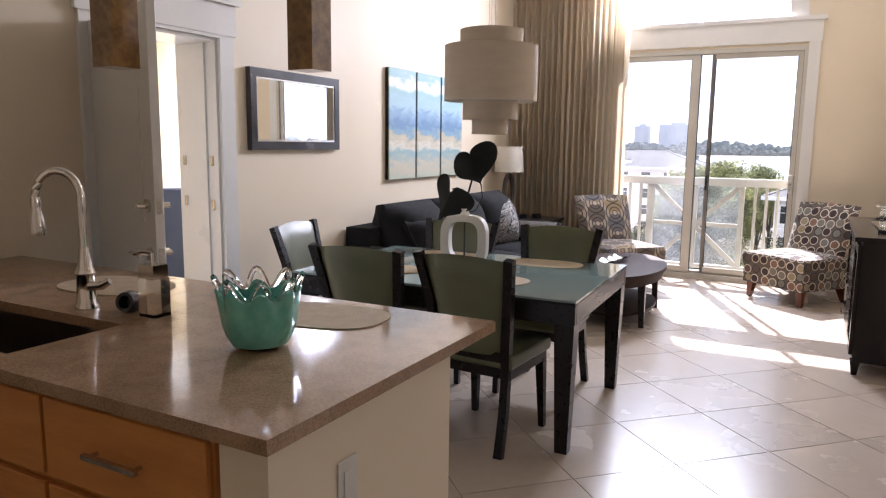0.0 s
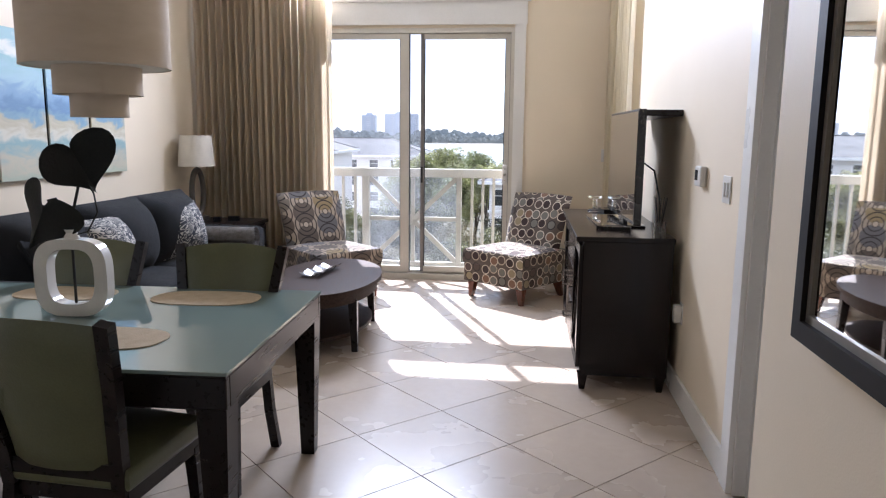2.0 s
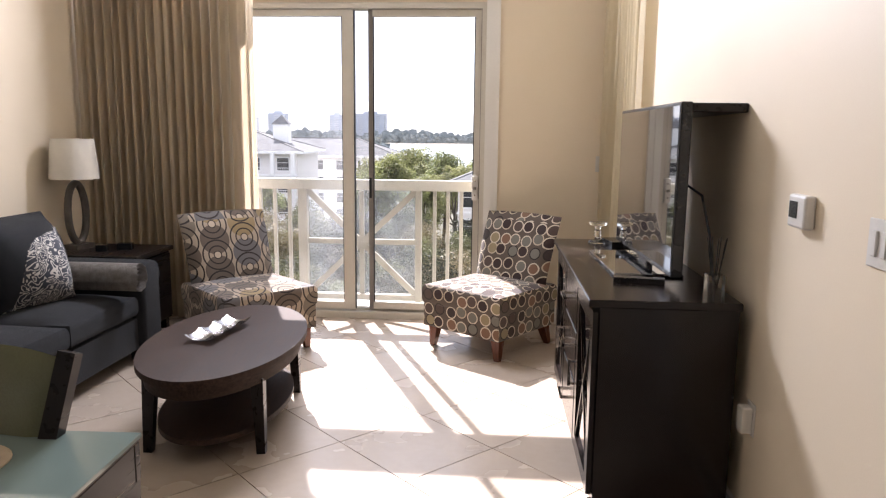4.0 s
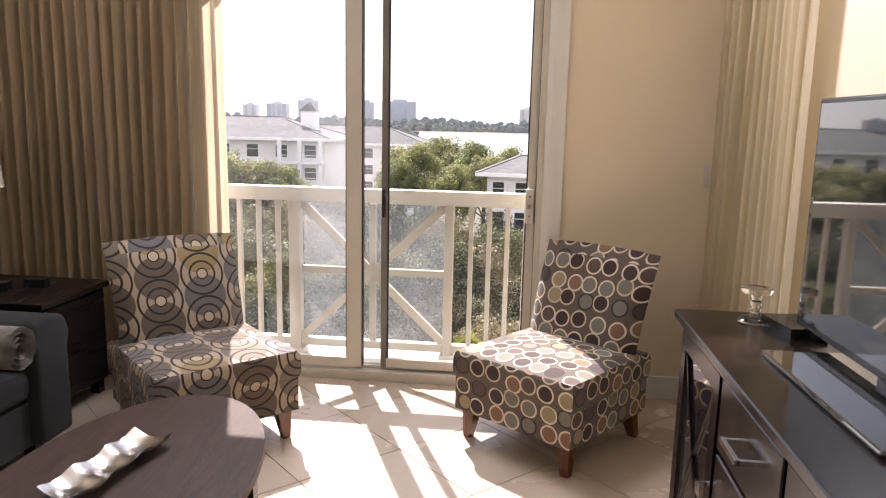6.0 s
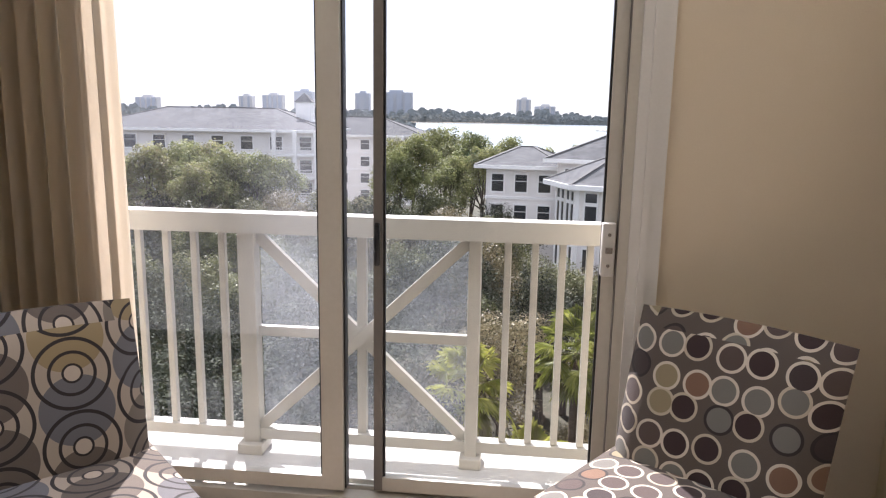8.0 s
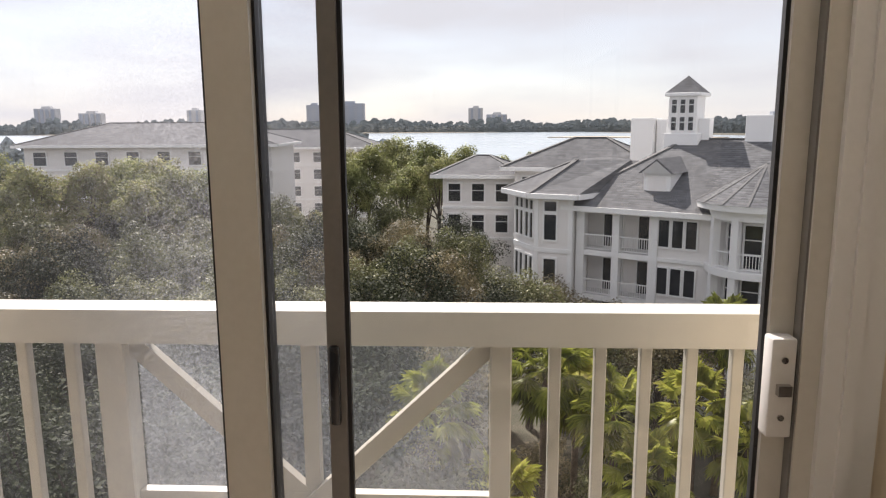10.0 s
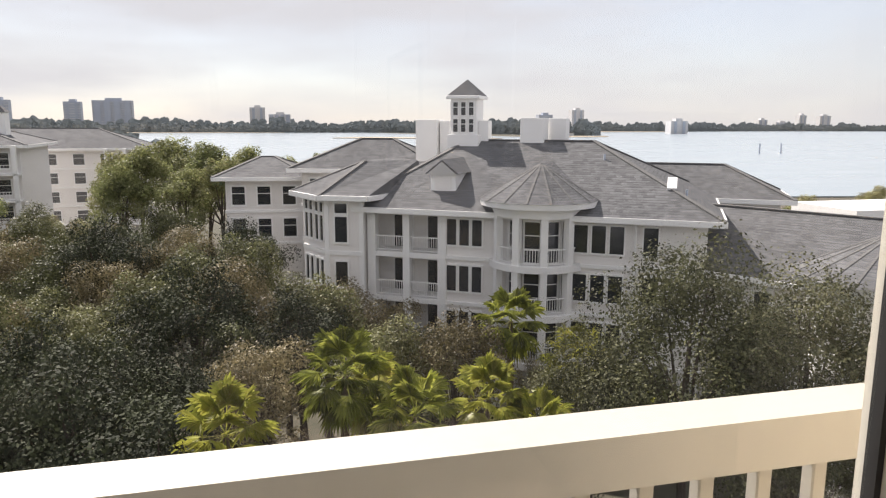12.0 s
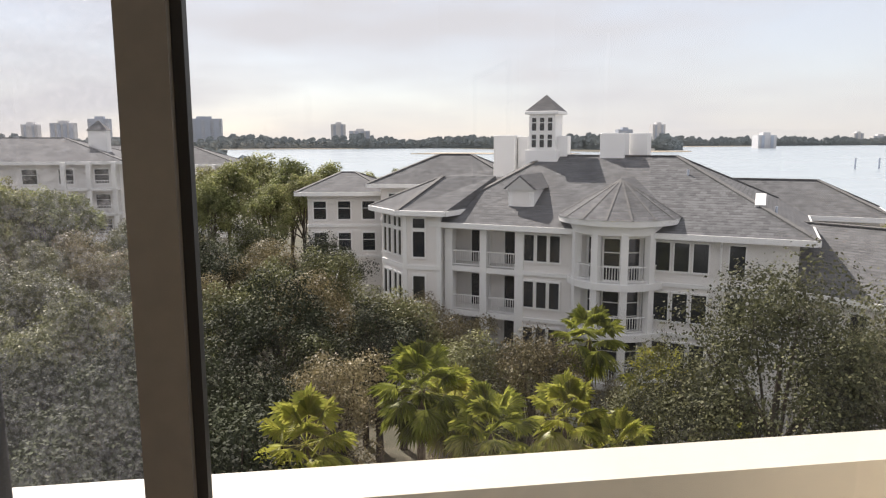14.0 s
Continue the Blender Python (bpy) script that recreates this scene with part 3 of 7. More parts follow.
for x, z in ((XL - 0.05, 1.33), (XL - 0.05, 1.06), (XL - 0.28, 1.33), (XL - 0.28, 1.08)):
    solo("strike_plate", slab(x - 0.014, x + 0.014, LY1 - 0.026, LY1 - 0.0201, z - 0.03, z + 0.03, 0.002, 1), M["steel"], "brushed steel strike plate on the white jamb", "strike plate")


def door_leaf(label, at, w, h=2.02, turn=1):
    d = tagged(new("door_leaf"), label, "door", kind="structure")
    d.matrix_world = at
    bm = slab(0.004, w, -0.04, 0, 0.01, h, 0.002, 1)
    for z0, z1 in ((0.25, 0.95), (1.1, 1.85)):
        for y in (0.0, -0.04):
            box(bm, 0.12, w - 0.12, y - 0.004, y + 0.004, z0, z1)
    part("panel", bm, M["trim"], d, smooth=0)
    for z, lever in ((1.17, False), (0.96, True)):
        bm = bmesh.new()
        for sy in (0, -0.04):
            s = 1 if sy == 0 else -1
            rod(bm, (w - 0.07, sy, z), (w - 0.07, sy + s * 0.012, z), 0.03)
            rod(bm, (w - 0.07, sy, z), (w - 0.07, sy + s * 0.05, z), 0.012)
            if lever:
                tube(bm, [(w - 0.07, sy + s * 0.05, z), (w - 0.12, sy + s * 0.055, z + 0.004), (w - 0.18, sy + s * 0.05, z - 0.004)], 0.009)
        part("lever" if lever else "deadbolt", bm, M["chrome"], d)
        part("latch_plate", slab(w, w + 0.002, -0.032, -0.008, z - 0.03, z + 0.03), M["steel"], d)
    for z in (0.25, 1.0, 1.78):
        bm = bmesh.new()
        rod(bm, (0, 0.006, z - 0.05), (0, 0.006, z + 0.05), 0.008)
        box(bm, -0.03, 0.0, -0.03, 0.004, z - 0.05, z + 0.05)
        part("hinge", bm, M["steel"], d)
    return d


door_leaf("white door leaf standing open into the living room", pose(XL + 0.03, LY0 - 0.01, 0, 0, 0, -19.8), 0.77)

# side room seen through the doorway
bm = bmesh.new()
box(bm, -5.6, XL - 0.33, 6.2, 6.35, 0, 2.7)
box(bm, -5.6, XL - 0.33, 1.0, 1.15, 0, 2.7)
box(bm, -5.75, -5.6, 1.0, 4.3, 0, 2.7)
box(bm, -5.75, -5.6, 5.7, 6.35, 0, 2.7)
box(bm, -5.75, -5.6, 4.3, 5.7, 0, 0.7)
box(bm, -5.75, -5.6, 4.3, 5.7, 2.2, 2.7)
structure("wall_bedroom", bm, M["bedroom"], "warm cream bedroom wall", "wall")
structure("floor_bedroom", slab(-5.75, XL - 0.002, 1.0, 6.35, -0.1, -0.004), M["tile"], "beige tiled bedroom floor", "floor")
structure("ceiling_bedroom", slab(-5.75, XL - 0.33, 1.0, 6.35, 2.7, 2.8), M["ceiling"], "white bedroom ceiling", "ceiling")
bw = tagged(new("window_2"), "bedroom window with a dark sash", "window", kind="structure")
bm = bmesh.new()
for y0, y1, z0, z1 in ((4.3, 4.36, 0.7, 2.2), (5.64, 5.7, 0.7, 2.2), (4.36, 5.64, 0.7, 0.76), (4.36, 5.64, 2.14, 2.2), (4.36, 5.64, 1.42, 1.47)):
    box(bm, -5.7, -5.64, y0, y1, z0, z1)
part("window_frame", bm, M["stile"], bw, smooth=0)
p = part("pane", slab(-5.68, -5.676, 4.36, 5.64, 0.76, 2.14), M["pane"], bw, smooth=0)
p.visible_shadow = False
bed = thing("armchair", "blue upholstered armchair with dark base in the bedroom", "armchair", pose(-3.1, 4.75, 0, 0, 0, 200))
part("seat", soften(slab(-0.42, 0.42, -0.4, 0.4, 0.12, 0.46), 0.06, 3), M["bedblue"], bed)
part("backrest", soften(slab(-0.42, 0.42, 0.24, 0.45, 0.3, 1.08), 0.09, 4), M["bedblue"], bed)
for s in (-1, 1):
    part("arm", soften(slab(s * 0.42 - 0.09, s * 0.42 + 0.09, -0.4, 0.36, 0.1, 0.66), 0.06, 3), M["black"], bed)

# ---- doorway by the entry wall ----
bm = bmesh.new()
box(bm, XR - 0.022, XR, RY1, RY1 + 0.11, 0, 2.13)
box(bm, XR, XR + 0.2, RY1 - 0.02, RY1 - 0.001, 0, 2.12)
box(bm, XR + 0.05, XR + 0.09, RY1 - 0.032, RY1 - 0.02, 0, 2.12)
box(bm, XR, XR + 0.2, RY0 + 0.001, RY0 + 0.02, 0, 2.12)
box(bm, XR - 0.022, XR, 3.392, RY1 + 0.13, 2.13, 2.28)
structure("trim_3", soften(bm, 0.003, 1), M["trim"], "white painted casing and jamb of the second doorway", "door casing")
solo("strike_plate", slab(XR + 0.06, XR + 0.09, RY1 - 0.038, RY1 - 0.0321, 0.95, 1.02, 0.002, 1), M["steel"], "brushed steel strike plate on the white jamb", "strike plate")
bm = bmesh.new()
box(bm, XR + 0.2, 4.6, 5.6, 5.7, 0, 2.7)
box(bm, 4.5, 4.6, 2.4, 5.6, 0, 2.7)
box(bm, XR + 0.2, 4.6, 2.3, 2.4, 0, 2.7)
structure("wall_side_room", bm, M["bedroom"], "plain cream wall of the side room", "wall")
structure("floor_side_room", slab(XR + 0.002, 4.6, 2.3, 5.7, -0.1, -0.004), M["tile"], "beige tiled floor of the side room", "floor")
structure("ceiling_side_room", slab(XR + 0.2, 4.6, 2.3, 5.7, 2.7, 2.8), M["ceiling"], "white ceiling of the side room", "ceiling")
ward = thing("wardrobe", "tall black wardrobe standing in the side room", "wardrobe", pose(2.98, 5.28, 0))
part("body", soften(slab(-0.5, 0.7, -0.3, 0.3, 0.0, 1.95), 0.006, 1), M["black"], ward)
for s in (-0.498, 0.102):
    part("door", slab(s, s + 0.596, -0.32, -0.302, 0.06, 1.93, 0.003, 1), M["black"], ward)

# ---- patterned fabrics ----
def fabric_base(m):
    m.use_nodes = True
    n, l = m.node_tree.nodes, m.node_tree.links
    uv = n.new("ShaderNodeTexCoord")
    wob = n.new("ShaderNodeTexNoise")
    wob.inputs["Scale"].default_value = 300
    b = n["Principled BSDF"]
    b.inputs["Roughness"].default_value = 0.9
    b.inputs["Sheen Weight"].default_value = 0.15
    bp = n.new("ShaderNodeBump")
    bp.inputs["Strength"].default_value, bp.inputs["Distance"].default_value = 0.3, 0.003
    l.new(uv.outputs["Object"], wob.inputs["Vector"])
    l.new(wob.outputs[0], bp.inputs["Height"])
    l.new(bp.outputs[0], b.inputs["Normal"])
    return n, l, uv, b


def ramp_node(n, stops, mode="CONSTANT"):
    r = n.new("ShaderNodeValToRGB")
    r.color_ramp.interpolation = mode
    while len(r.color_ramp.elements) < len(stops):
        r.color_ramp.elements.new(0.5)
    for e, (p, c) in zip(r.color_ramp.elements, stops):
        e.position, e.color = p, (*c, 1)
    return r


def blend(n, l, fac, a, b):
    mx = n.new("ShaderNodeMix")
    mx.data_type = "RGBA"
    l.new(fac, mx.inputs["Factor"])
    for sock, v in (("A", a), ("B", b)):
        if isinstance(v, tuple):
            mx.inputs[sock].default_value = (*v, 1)
        else:
            l.new(v, mx.inputs[sock])
    return mx.outputs["Result"]


def math_node(n, l, op, a, b=None):
    m = n.new("ShaderNodeMath")
    m.operation = op
    for i, v in enumerate((a, b)):
        if v is None:
            continue
        if isinstance(v, (int, float)):
            m.inputs[i].default_value = v
        else:
            l.new(v, m.inputs[i])
    return m.outputs[0]


def dots_fabric():
    """Packed spots in browns and greys, each with a pale or dark ring."""
    m = bpy.data.materials.new("spotted_fabric")
    n, l, uv, b = fabric_base(m)
    v = n.new("ShaderNodeTexVoronoi")
    v.voronoi_dimensions = "2D"
    v.inputs["Scale"].default_value, v.inputs["Randomness"].default_value = 11.0, 0.3
    l.new(uv.outputs["UV"], v.inputs["Vector"])
    sep = n.new("ShaderNodeSeparateColor")
    l.new(v.outputs["Color"], sep.inputs[0])
    core = ramp_node(n, [(0, (0.03, 0.014, 0.013)), (0.25, (0.075, 0.05, 0.042)), (0.42, (0.15, 0.14, 0.12)), (0.6, (0.04, 0.026, 0.024)), (0.74, (0.25, 0.205, 0.12)), (0.88, (0.18, 0.1, 0.06))])
    l.new(sep.outputs[0], core.inputs[0])
    ring = ramp_node(n, [(0, (0.55, 0.48, 0.38)), (0.5, (0.025, 0.018, 0.016)), (0.7, (0.45, 0.38, 0.28))])
    l.new(sep.outputs[1], ring.inputs[0])
    d = v.outputs["Distance"]
    in_core = math_node(n, l, "LESS_THAN", d, 0.375)
    in_ring = math_node(n, l, "LESS_THAN", d, 0.465)
    c = blend(n, l, in_ring, (0.085, 0.066, 0.052), ring.outputs[0])
    c = blend(n, l, in_core, c, core.outputs[0])
    l.new(c, b.inputs["Base Color"])
    return m


def rings_fabric():
    """Overlapping large rings in columns over taupe and blue-grey discs."""
    m = bpy.data.materials.new("ring_fabric")
    n, l, uv, b = fabric_base(m)
    sx = n.new("ShaderNodeSeparateXYZ")
    l.new(uv.outputs["UV"], sx.inputs[0])

    def cell(offx, offy, sizex, sizey):
        u = math_node(n, l, "DIVIDE", math_node(n, l, "ADD", sx.outputs[0], 10 * sizex + offx), sizex)
        w = math_node(n, l, "DIVIDE", math_node(n, l, "ADD", sx.outputs[1], 10 * sizey + offy), sizey)
        odd = math_node(n, l, "MULTIPLY", math_node(n, l, "MODULO", math_node(n, l, "FLOOR", u), 2.0), 0.5)
        w = math_node(n, l, "ADD", w, odd)
        du = math_node(n, l, "MULTIPLY", math_node(n, l, "SUBTRACT", math_node(n, l, "FRACT", u), 0.5), sizex)
        dv = math_node(n, l, "MULTIPLY", math_node(n, l, "SUBTRACT", math_node(n, l, "FRACT", w), 0.5), sizey)
        r = math_node(n, l, "SQRT", math_node(n, l, "ADD", math_node(n, l, "MULTIPLY", du, du), math_node(n, l, "MULTIPLY", dv, dv)))
        ident = math_node(n, l, "ADD", math_node(n, l, "FLOOR", u), math_node(n, l, "MULTIPLY", math_node(n, l, "FLOOR", w), 3.7))
        return r, ident

    def near(r, at, width):
        return math_node(n, l, "LESS_THAN", math_node(n, l, "ABSOLUTE", math_node(n, l, "SUBTRACT", r, at)), width)

    r2, id2 = cell(0.0, 0.105, 0.21, 0.21)
    r1, _ = cell(0.0, 0.0, 0.21, 0.21)
    wn2 = n.new("ShaderNodeTexWhiteNoise")
    wn2.noise_dimensions = "1D"
    l.new(id2, wn2.inputs["W"])
    disc = ramp_node(n, [(0, (0.105, 0.08, 0.06)), (0.35, (0.115, 0.108, 0.11)), (0.6, (0.24, 0.175, 0.085)), (0.8, (0.155, 0.125, 0.095))])
    l.new(wn2.outputs[0], disc.inputs[0])
    c = blend(n, l, math_node(n, l, "LESS_THAN", r2, 0.1), (0.33, 0.265, 0.2), disc.outputs[0])
    c = blend(n, l, math_node(n, l, "LESS_THAN", r1, 0.026), c, (0.42, 0.34, 0.26))
    ink = (0.018, 0.012, 0.01)
    for at, wdt in ((0.025, 0.0032), (0.06, 0.0045), (0.099, 0.005)):
        c = blend(n, l, near(r1, at, wdt), c, ink)
    l.new(c, b.inputs["Base Color"])
    return m


def scroll_fabric():
    """White scrollwork on slate."""
    m = bpy.data.materials.new("scroll_fabric")
    n, l, uv, b = fabric_base(m)
    wv = n.new("ShaderNodeTexNoise")
    wv.inputs["Scale"].default_value, wv.inputs["Detail"].default_value, wv.inputs["Distortion"].default_value = 9, 1.0, 2.0
    l.new(uv.outputs["Object"], wv.inputs["Vector"])
    k = math_node(n, l, "ABSOLUTE", math_node(n, l, "SUBTRACT", math_node(n, l, "FRACT", math_node(n, l, "MULTIPLY", wv.outputs[0], 7.0)), 0.5))
    c = blend(n, l, math_node(n, l, "LESS_THAN", k, 0.19), (0.035, 0.04, 0.055), (0.52, 0.5, 0.46))
    l.new(c, b.inputs["Base Color"])
    return m


M["dots"], M["rings"], M["scroll"] = dots_fabric(), rings_fabric(), scroll_fabric()


def sea_picture():
    """Painted beach: cloudy sky, blue sea bands, pale dunes and surf in loose strokes."""
    m = bpy.data.materials.new("beach_painting")
    n, l, tc, b = fabric_base(m)
    sp = n.new("ShaderNodeSeparateXYZ")
    l.new(tc.outputs["Object"], sp.inputs[0])
    mp = n.new("ShaderNodeMapping")
    mp.inputs["Scale"].default_value = (1, 2.2, 5)
    l.new(tc.outputs["Object"], mp.inputs[0])
    st = n.new("ShaderNodeTexNoise")
    st.inputs["Scale"].default_value, st.inputs["Detail"].default_value, st.inputs["Distortion"].default_value = 2.2, 4, 0.8
    l.new(mp.outputs[0], st.inputs["Vector"])
    z = math_node(n, l, "ADD", sp.outputs[2], math_node(n, l, "MULTIPLY", math_node(n, l, "SUBTRACT", st.outputs[0], 0.5), 0.3))
    slope = math_node(n, l, "ADD", z, math_node(n, l, "MULTIPLY", sp.outputs[1], 0.06))
    zz = math_node(n, l, "DIVIDE", math_node(n, l, "ADD", slope, 0.47), 0.94)
    r = ramp_node(n, [(0.0, (0.42, 0.46, 0.36)), (0.1, (0.5, 0.47, 0.36)), (0.22, (0.26, 0.4, 0.42)), (0.3, (0.62, 0.6, 0.5)), (0.38, (0.5, 0.46, 0.33)), (0.44, (0.2, 0.34, 0.45)), (0.5, (0.13, 0.25, 0.42)), (0.58, (0.2, 0.34, 0.52)), (0.68, (0.36, 0.54, 0.62)), (0.8, (0.3, 0.5, 0.54)), (0.87, (0.74, 0.75, 0.7)), (0.95, (0.3, 0.48, 0.52))], "EASE")
    l.new(zz, r.inputs[0])
    l.new(r.outputs[0], b.inputs["Base Color"])
    b.inputs["Roughness"].default_value = 0.6
    return m


M["picture"] = sea_picture()


# ---- island and its things ----
isl = thing("kitchen_island", "kitchen island with maple drawer and white panels", "kitchen island")
IX, IY0, IY1 = 0.56, 1.42, 2.435
bm = bmesh.new()
box(bm, XL + 0.002, IX - 0.06, IY0 + 0.06, IY1 - 0.25, 0.1, 0.68)
# carcass walls round the sink
for x0, x1, y0, y1 in ((XL + 0.002, -1.18, IY0 + 0.06, IY1 - 0.25), (-0.33, IX - 0.06, IY0 + 0.06, IY1 - 0.25), (-1.18, -0.33, 1.87, IY1 - 0.25), (-1.18, -0.33, IY0 + 0.06, IY0 + 0.066)):
    box(bm, x0, x1, y0, y1, 0.68, 0.885)
part("body", bm, M["trim"], isl, smooth=0)
bm = bmesh.new()
box(bm, XL + 0.002, IX - 0.1, IY0 + 0.12, IY1 - 0.27, 0, 0.1)
part("toe_kick", bm, M["black"], isl, smooth=0)
bm = bmesh.new()
box(bm, IX - 0.06, IX - 0.035, IY0 + 0.04, IY1 - 0.23, 0, 0.885)
box(bm, IX - 0.16, IX - 0.06, IY0 + 0.04, IY0 + 0.06, 0, 0.885)
part("end_panel", soften(bm, 0.003, 1), M["wall"], isl, "cream painted end panel", smooth=0)
for k, (x0, x1) in enumerate(((-0.14, 0.375), (-0.69, -0.155), (-1.24, -0.705))):
    part("frame", slab(x0 - 0.008, x1 + 0.008, IY0 + 0.045, IY0 + 0.06, 0.1, 0.885), M["cabinet"], isl, smooth=0)
    for z0, z1 in ((0.67, 0.865), (0.12, 0.65)):
        dr = part("drawer_front" if z0 > 0.5 else "door", slab(x0, x1, IY0 + 0.025, IY0 + 0.044, z0, z1, 0.003, 1), M["cabinet"], isl, smooth=0)
        bm = bmesh.new()
        cx, zz = (x0 + x1) / 2, (z0 + z1) / 2 if z0 > 0.5 else z1 - 0.06
        bar(bm, (cx - 0.085, IY0, zz), (cx + 0.085, IY0, zz), 0.012, 0.012)
        for s in (-0.07, 0.07):
            rod(bm, (cx + s, IY0 + 0.025, zz), (cx + s, IY0, zz), 0.005)
        part("handle", bm, M["steel"], dr, "brushed steel handle")
SX0, SX1, SY0, SY1 = -1.15, -0.36, 1.5, 1.84
bm = bmesh.new()
for x0, x1, y0, y1 in ((XL + 0.002, SX0, IY0, IY1), (SX1, IX, IY0, IY1), (SX0, SX1, IY0, SY0), (SX0, SX1, SY1, IY1)):
    box(bm, x0, x1, y0, y1, 0.885, 0.917)
bmesh.ops.remove_doubles(bm, verts=bm.verts, dist=0.0001)
top = solo("countertop", bm, M["counter"], "polished brown speckled quartz countertop with undermount sink cut-out", "countertop", smooth=0)
M["basin"] = mat("satin_steel_basin", (0.24, 0.2, 0.17), (0.17, 0.145, 0.12), 0.36, metal=1, scale=4, fine=70)
sink = thing("kitchen_sink", "stainless steel undermount sink", "sink")
bm = bmesh.new()
box(bm, SX0 - 0.01, SX1 + 0.01, SY0 - 0.01, SY1 + 0.01, 0.70, 0.884)
for f in [f for f in bm.faces if f.calc_center_median().z > 0.88]:
    bm.faces.remove(f)
part("basin", soften(bm, 0.03, 3), M["basin"], sink)
bm = bmesh.new()
rod(bm, (-0.75, 1.67, 0.70), (-0.75, 1.67, 0.706), 0.045, seg=20)
part("drain", bm, M["chrome"], sink)

fc = thing("kitchen_faucet", "polished nickel gooseneck faucet with pull-down sprayer", "faucet", pose(-0.635, 1.92, 0.917))
fc.scale = (1.04, 1.04, 1.04)
bm = bmesh.new()
lathe(bm, [(0.034, 0), (0.034, 0.01), (0.028, 0.02), (0.026, 0.1), (0.03, 0.11), (0.022, 0.13), (0.018, 0.16), (0.014, 0.19)], 20)
part("base", bm, M["chrome"], fc)
bm = bmesh.new()
tube(bm, [(0, 0, 0.18), (0, 0, 0.34)] + [(-0.062 * 0.75 * (1 - math.cos(a)), -0.062 * 0.66 * (1 - math.cos(a)), 0.34 + 0.08 * math.sin(a)) for a in [math.pi * i / 10 for i in range(11)]], 0.0125, 12)
part("neck", bm, M["chrome"], fc)
bm = bmesh.new()
shift(lathe(bm, [(0.013, 0.0), (0.016, -0.02), (0.013, -0.035), (0.02, -0.06), (0.025, -0.1), (0.022, -0.115)], 16), Matrix.Translation((-0.093, -0.082, 0.342)))
part("sprayer", bm, M["chrome"], fc)
bm = bmesh.new()
tube(bm, [(0.02, 0.0, 0.07), (0.06, 0.01, 0.075), (0.085, 0.02, 0.09)], [0.016, 0.014, 0.01], 10)
part("lever", bm, M["chrome"], fc)
sp = thing("soap_dispenser", "clear glass soap dispenser with chrome pump", "soap dispenser", pose(-0.37, 1.96, 0.917))
part("bottle", soften(slab(-0.035, 0.035, -0.03, 0.03, 0, 0.12), 0.008, 2), M["crystal"], sp)
part("collar", soften(slab(-0.033, 0.033, -0.028, 0.028, 0.12, 0.16), 0.008, 2), M["chrome"], sp)
bm = bmesh.new()
rod(bm, (0, 0, 0.16), (0, 0, 0.195), 0.007)
tube(bm, [(0, 0, 0.195), (-0.03, -0.01, 0.198), (-0.06, -0.02, 0.19)], 0.006)
part("pump", bm, M["chrome"], sp)
bm = bmesh.new()
lathe(bm, [(0.0, -0.04), (0.032, -0.034), (0.036, 0.0), (0.03, 0.03), (0.02, 0.03), (0.016, -0.01), (0.0, -0.02)], 20)
solo("sink_stopper", shift(bm, pose(0, 0, 0, 80, 0, 20)), M["black"], "black rubber sink stopper lying on the counter", "stopper", pose(-0.47, 1.95, 0.951))


bowl = thing("glass_bowl", "teal art glass bowl with a clear scalloped rim", "bowl", pose(0.135, 1.87, 0.917))
bowl.scale = (0.86, 0.86, 1.0)
prof = [(0.055, 0), (0.085, 0.012), (0.103, 0.04), (0.112, 0.07), (0.115, 0.1), (0.117, 0.12), (0.12, 0.145)]
inner = [(r - 0.008, z + 0.004) for r, z in prof[::-1]]


def wavy(k, a, r, z):
    f = (min(k, 13 - k) / 6.0) ** 3
    return r + 0.01 * f * math.cos(8 * a), z + 0.012 * f * math.cos(8 * a)


bm = bmesh.new()
lathe(bm, prof + inner, 64, wavy)
part("bowl_body", bm, M["teal"], bowl)
bm = bmesh.new()
pts = []
for i in range(97):
    a = i * math.tau / 96
    s = math.cos(8 * a)
    pts.append(((0.117 + 0.013 * s) * math.cos(a), (0.117 + 0.013 * s) * math.sin(a), 0.162 + 0.027 * s))
tube(bm, pts, 0.0085, 8)
part("rim", bm, M["crystal"], bowl, "clear glass scalloped rim")


def oval(name, cx, cy, z, a, b, rot, label):
    bm = bmesh.new()
    prism(bm, [(a * math.copysign(abs(math.cos(t)) ** 0.75, math.cos(t)), b * math.copysign(abs(math.sin(t)) ** 0.75, math.sin(t))) for t in [i * math.tau / 48 for i in range(48)]], 0, 0.004)
    return solo(name, bm, M["mat"], label, "placemat", pose(cx, cy, z, 0, 0, rot), "oval placemats")


oval("placemat", 0.06, 2.22, 0.917, 0.22, 0.15, 8, "beige woven oval placemat on the island")
oval("placemat", -0.86, 2.2, 0.917, 0.22, 0.15, 4, "beige woven oval placemat behind the faucet")
pl = thing("outlet", "white outlet plate on the island end panel", "outlet", pose(IX - 0.035, 1.71, 0.7))
part("plate", slab(0, 0.006, -0.036, 0.036, -0.06, 0.06, 0.002, 1), M["plastic"], pl, smooth=0)
part("socket", slab(0.006, 0.009, -0.018, 0.018, -0.035, 0.035, 0.001, 1), M["plastic"], pl, smooth=0)

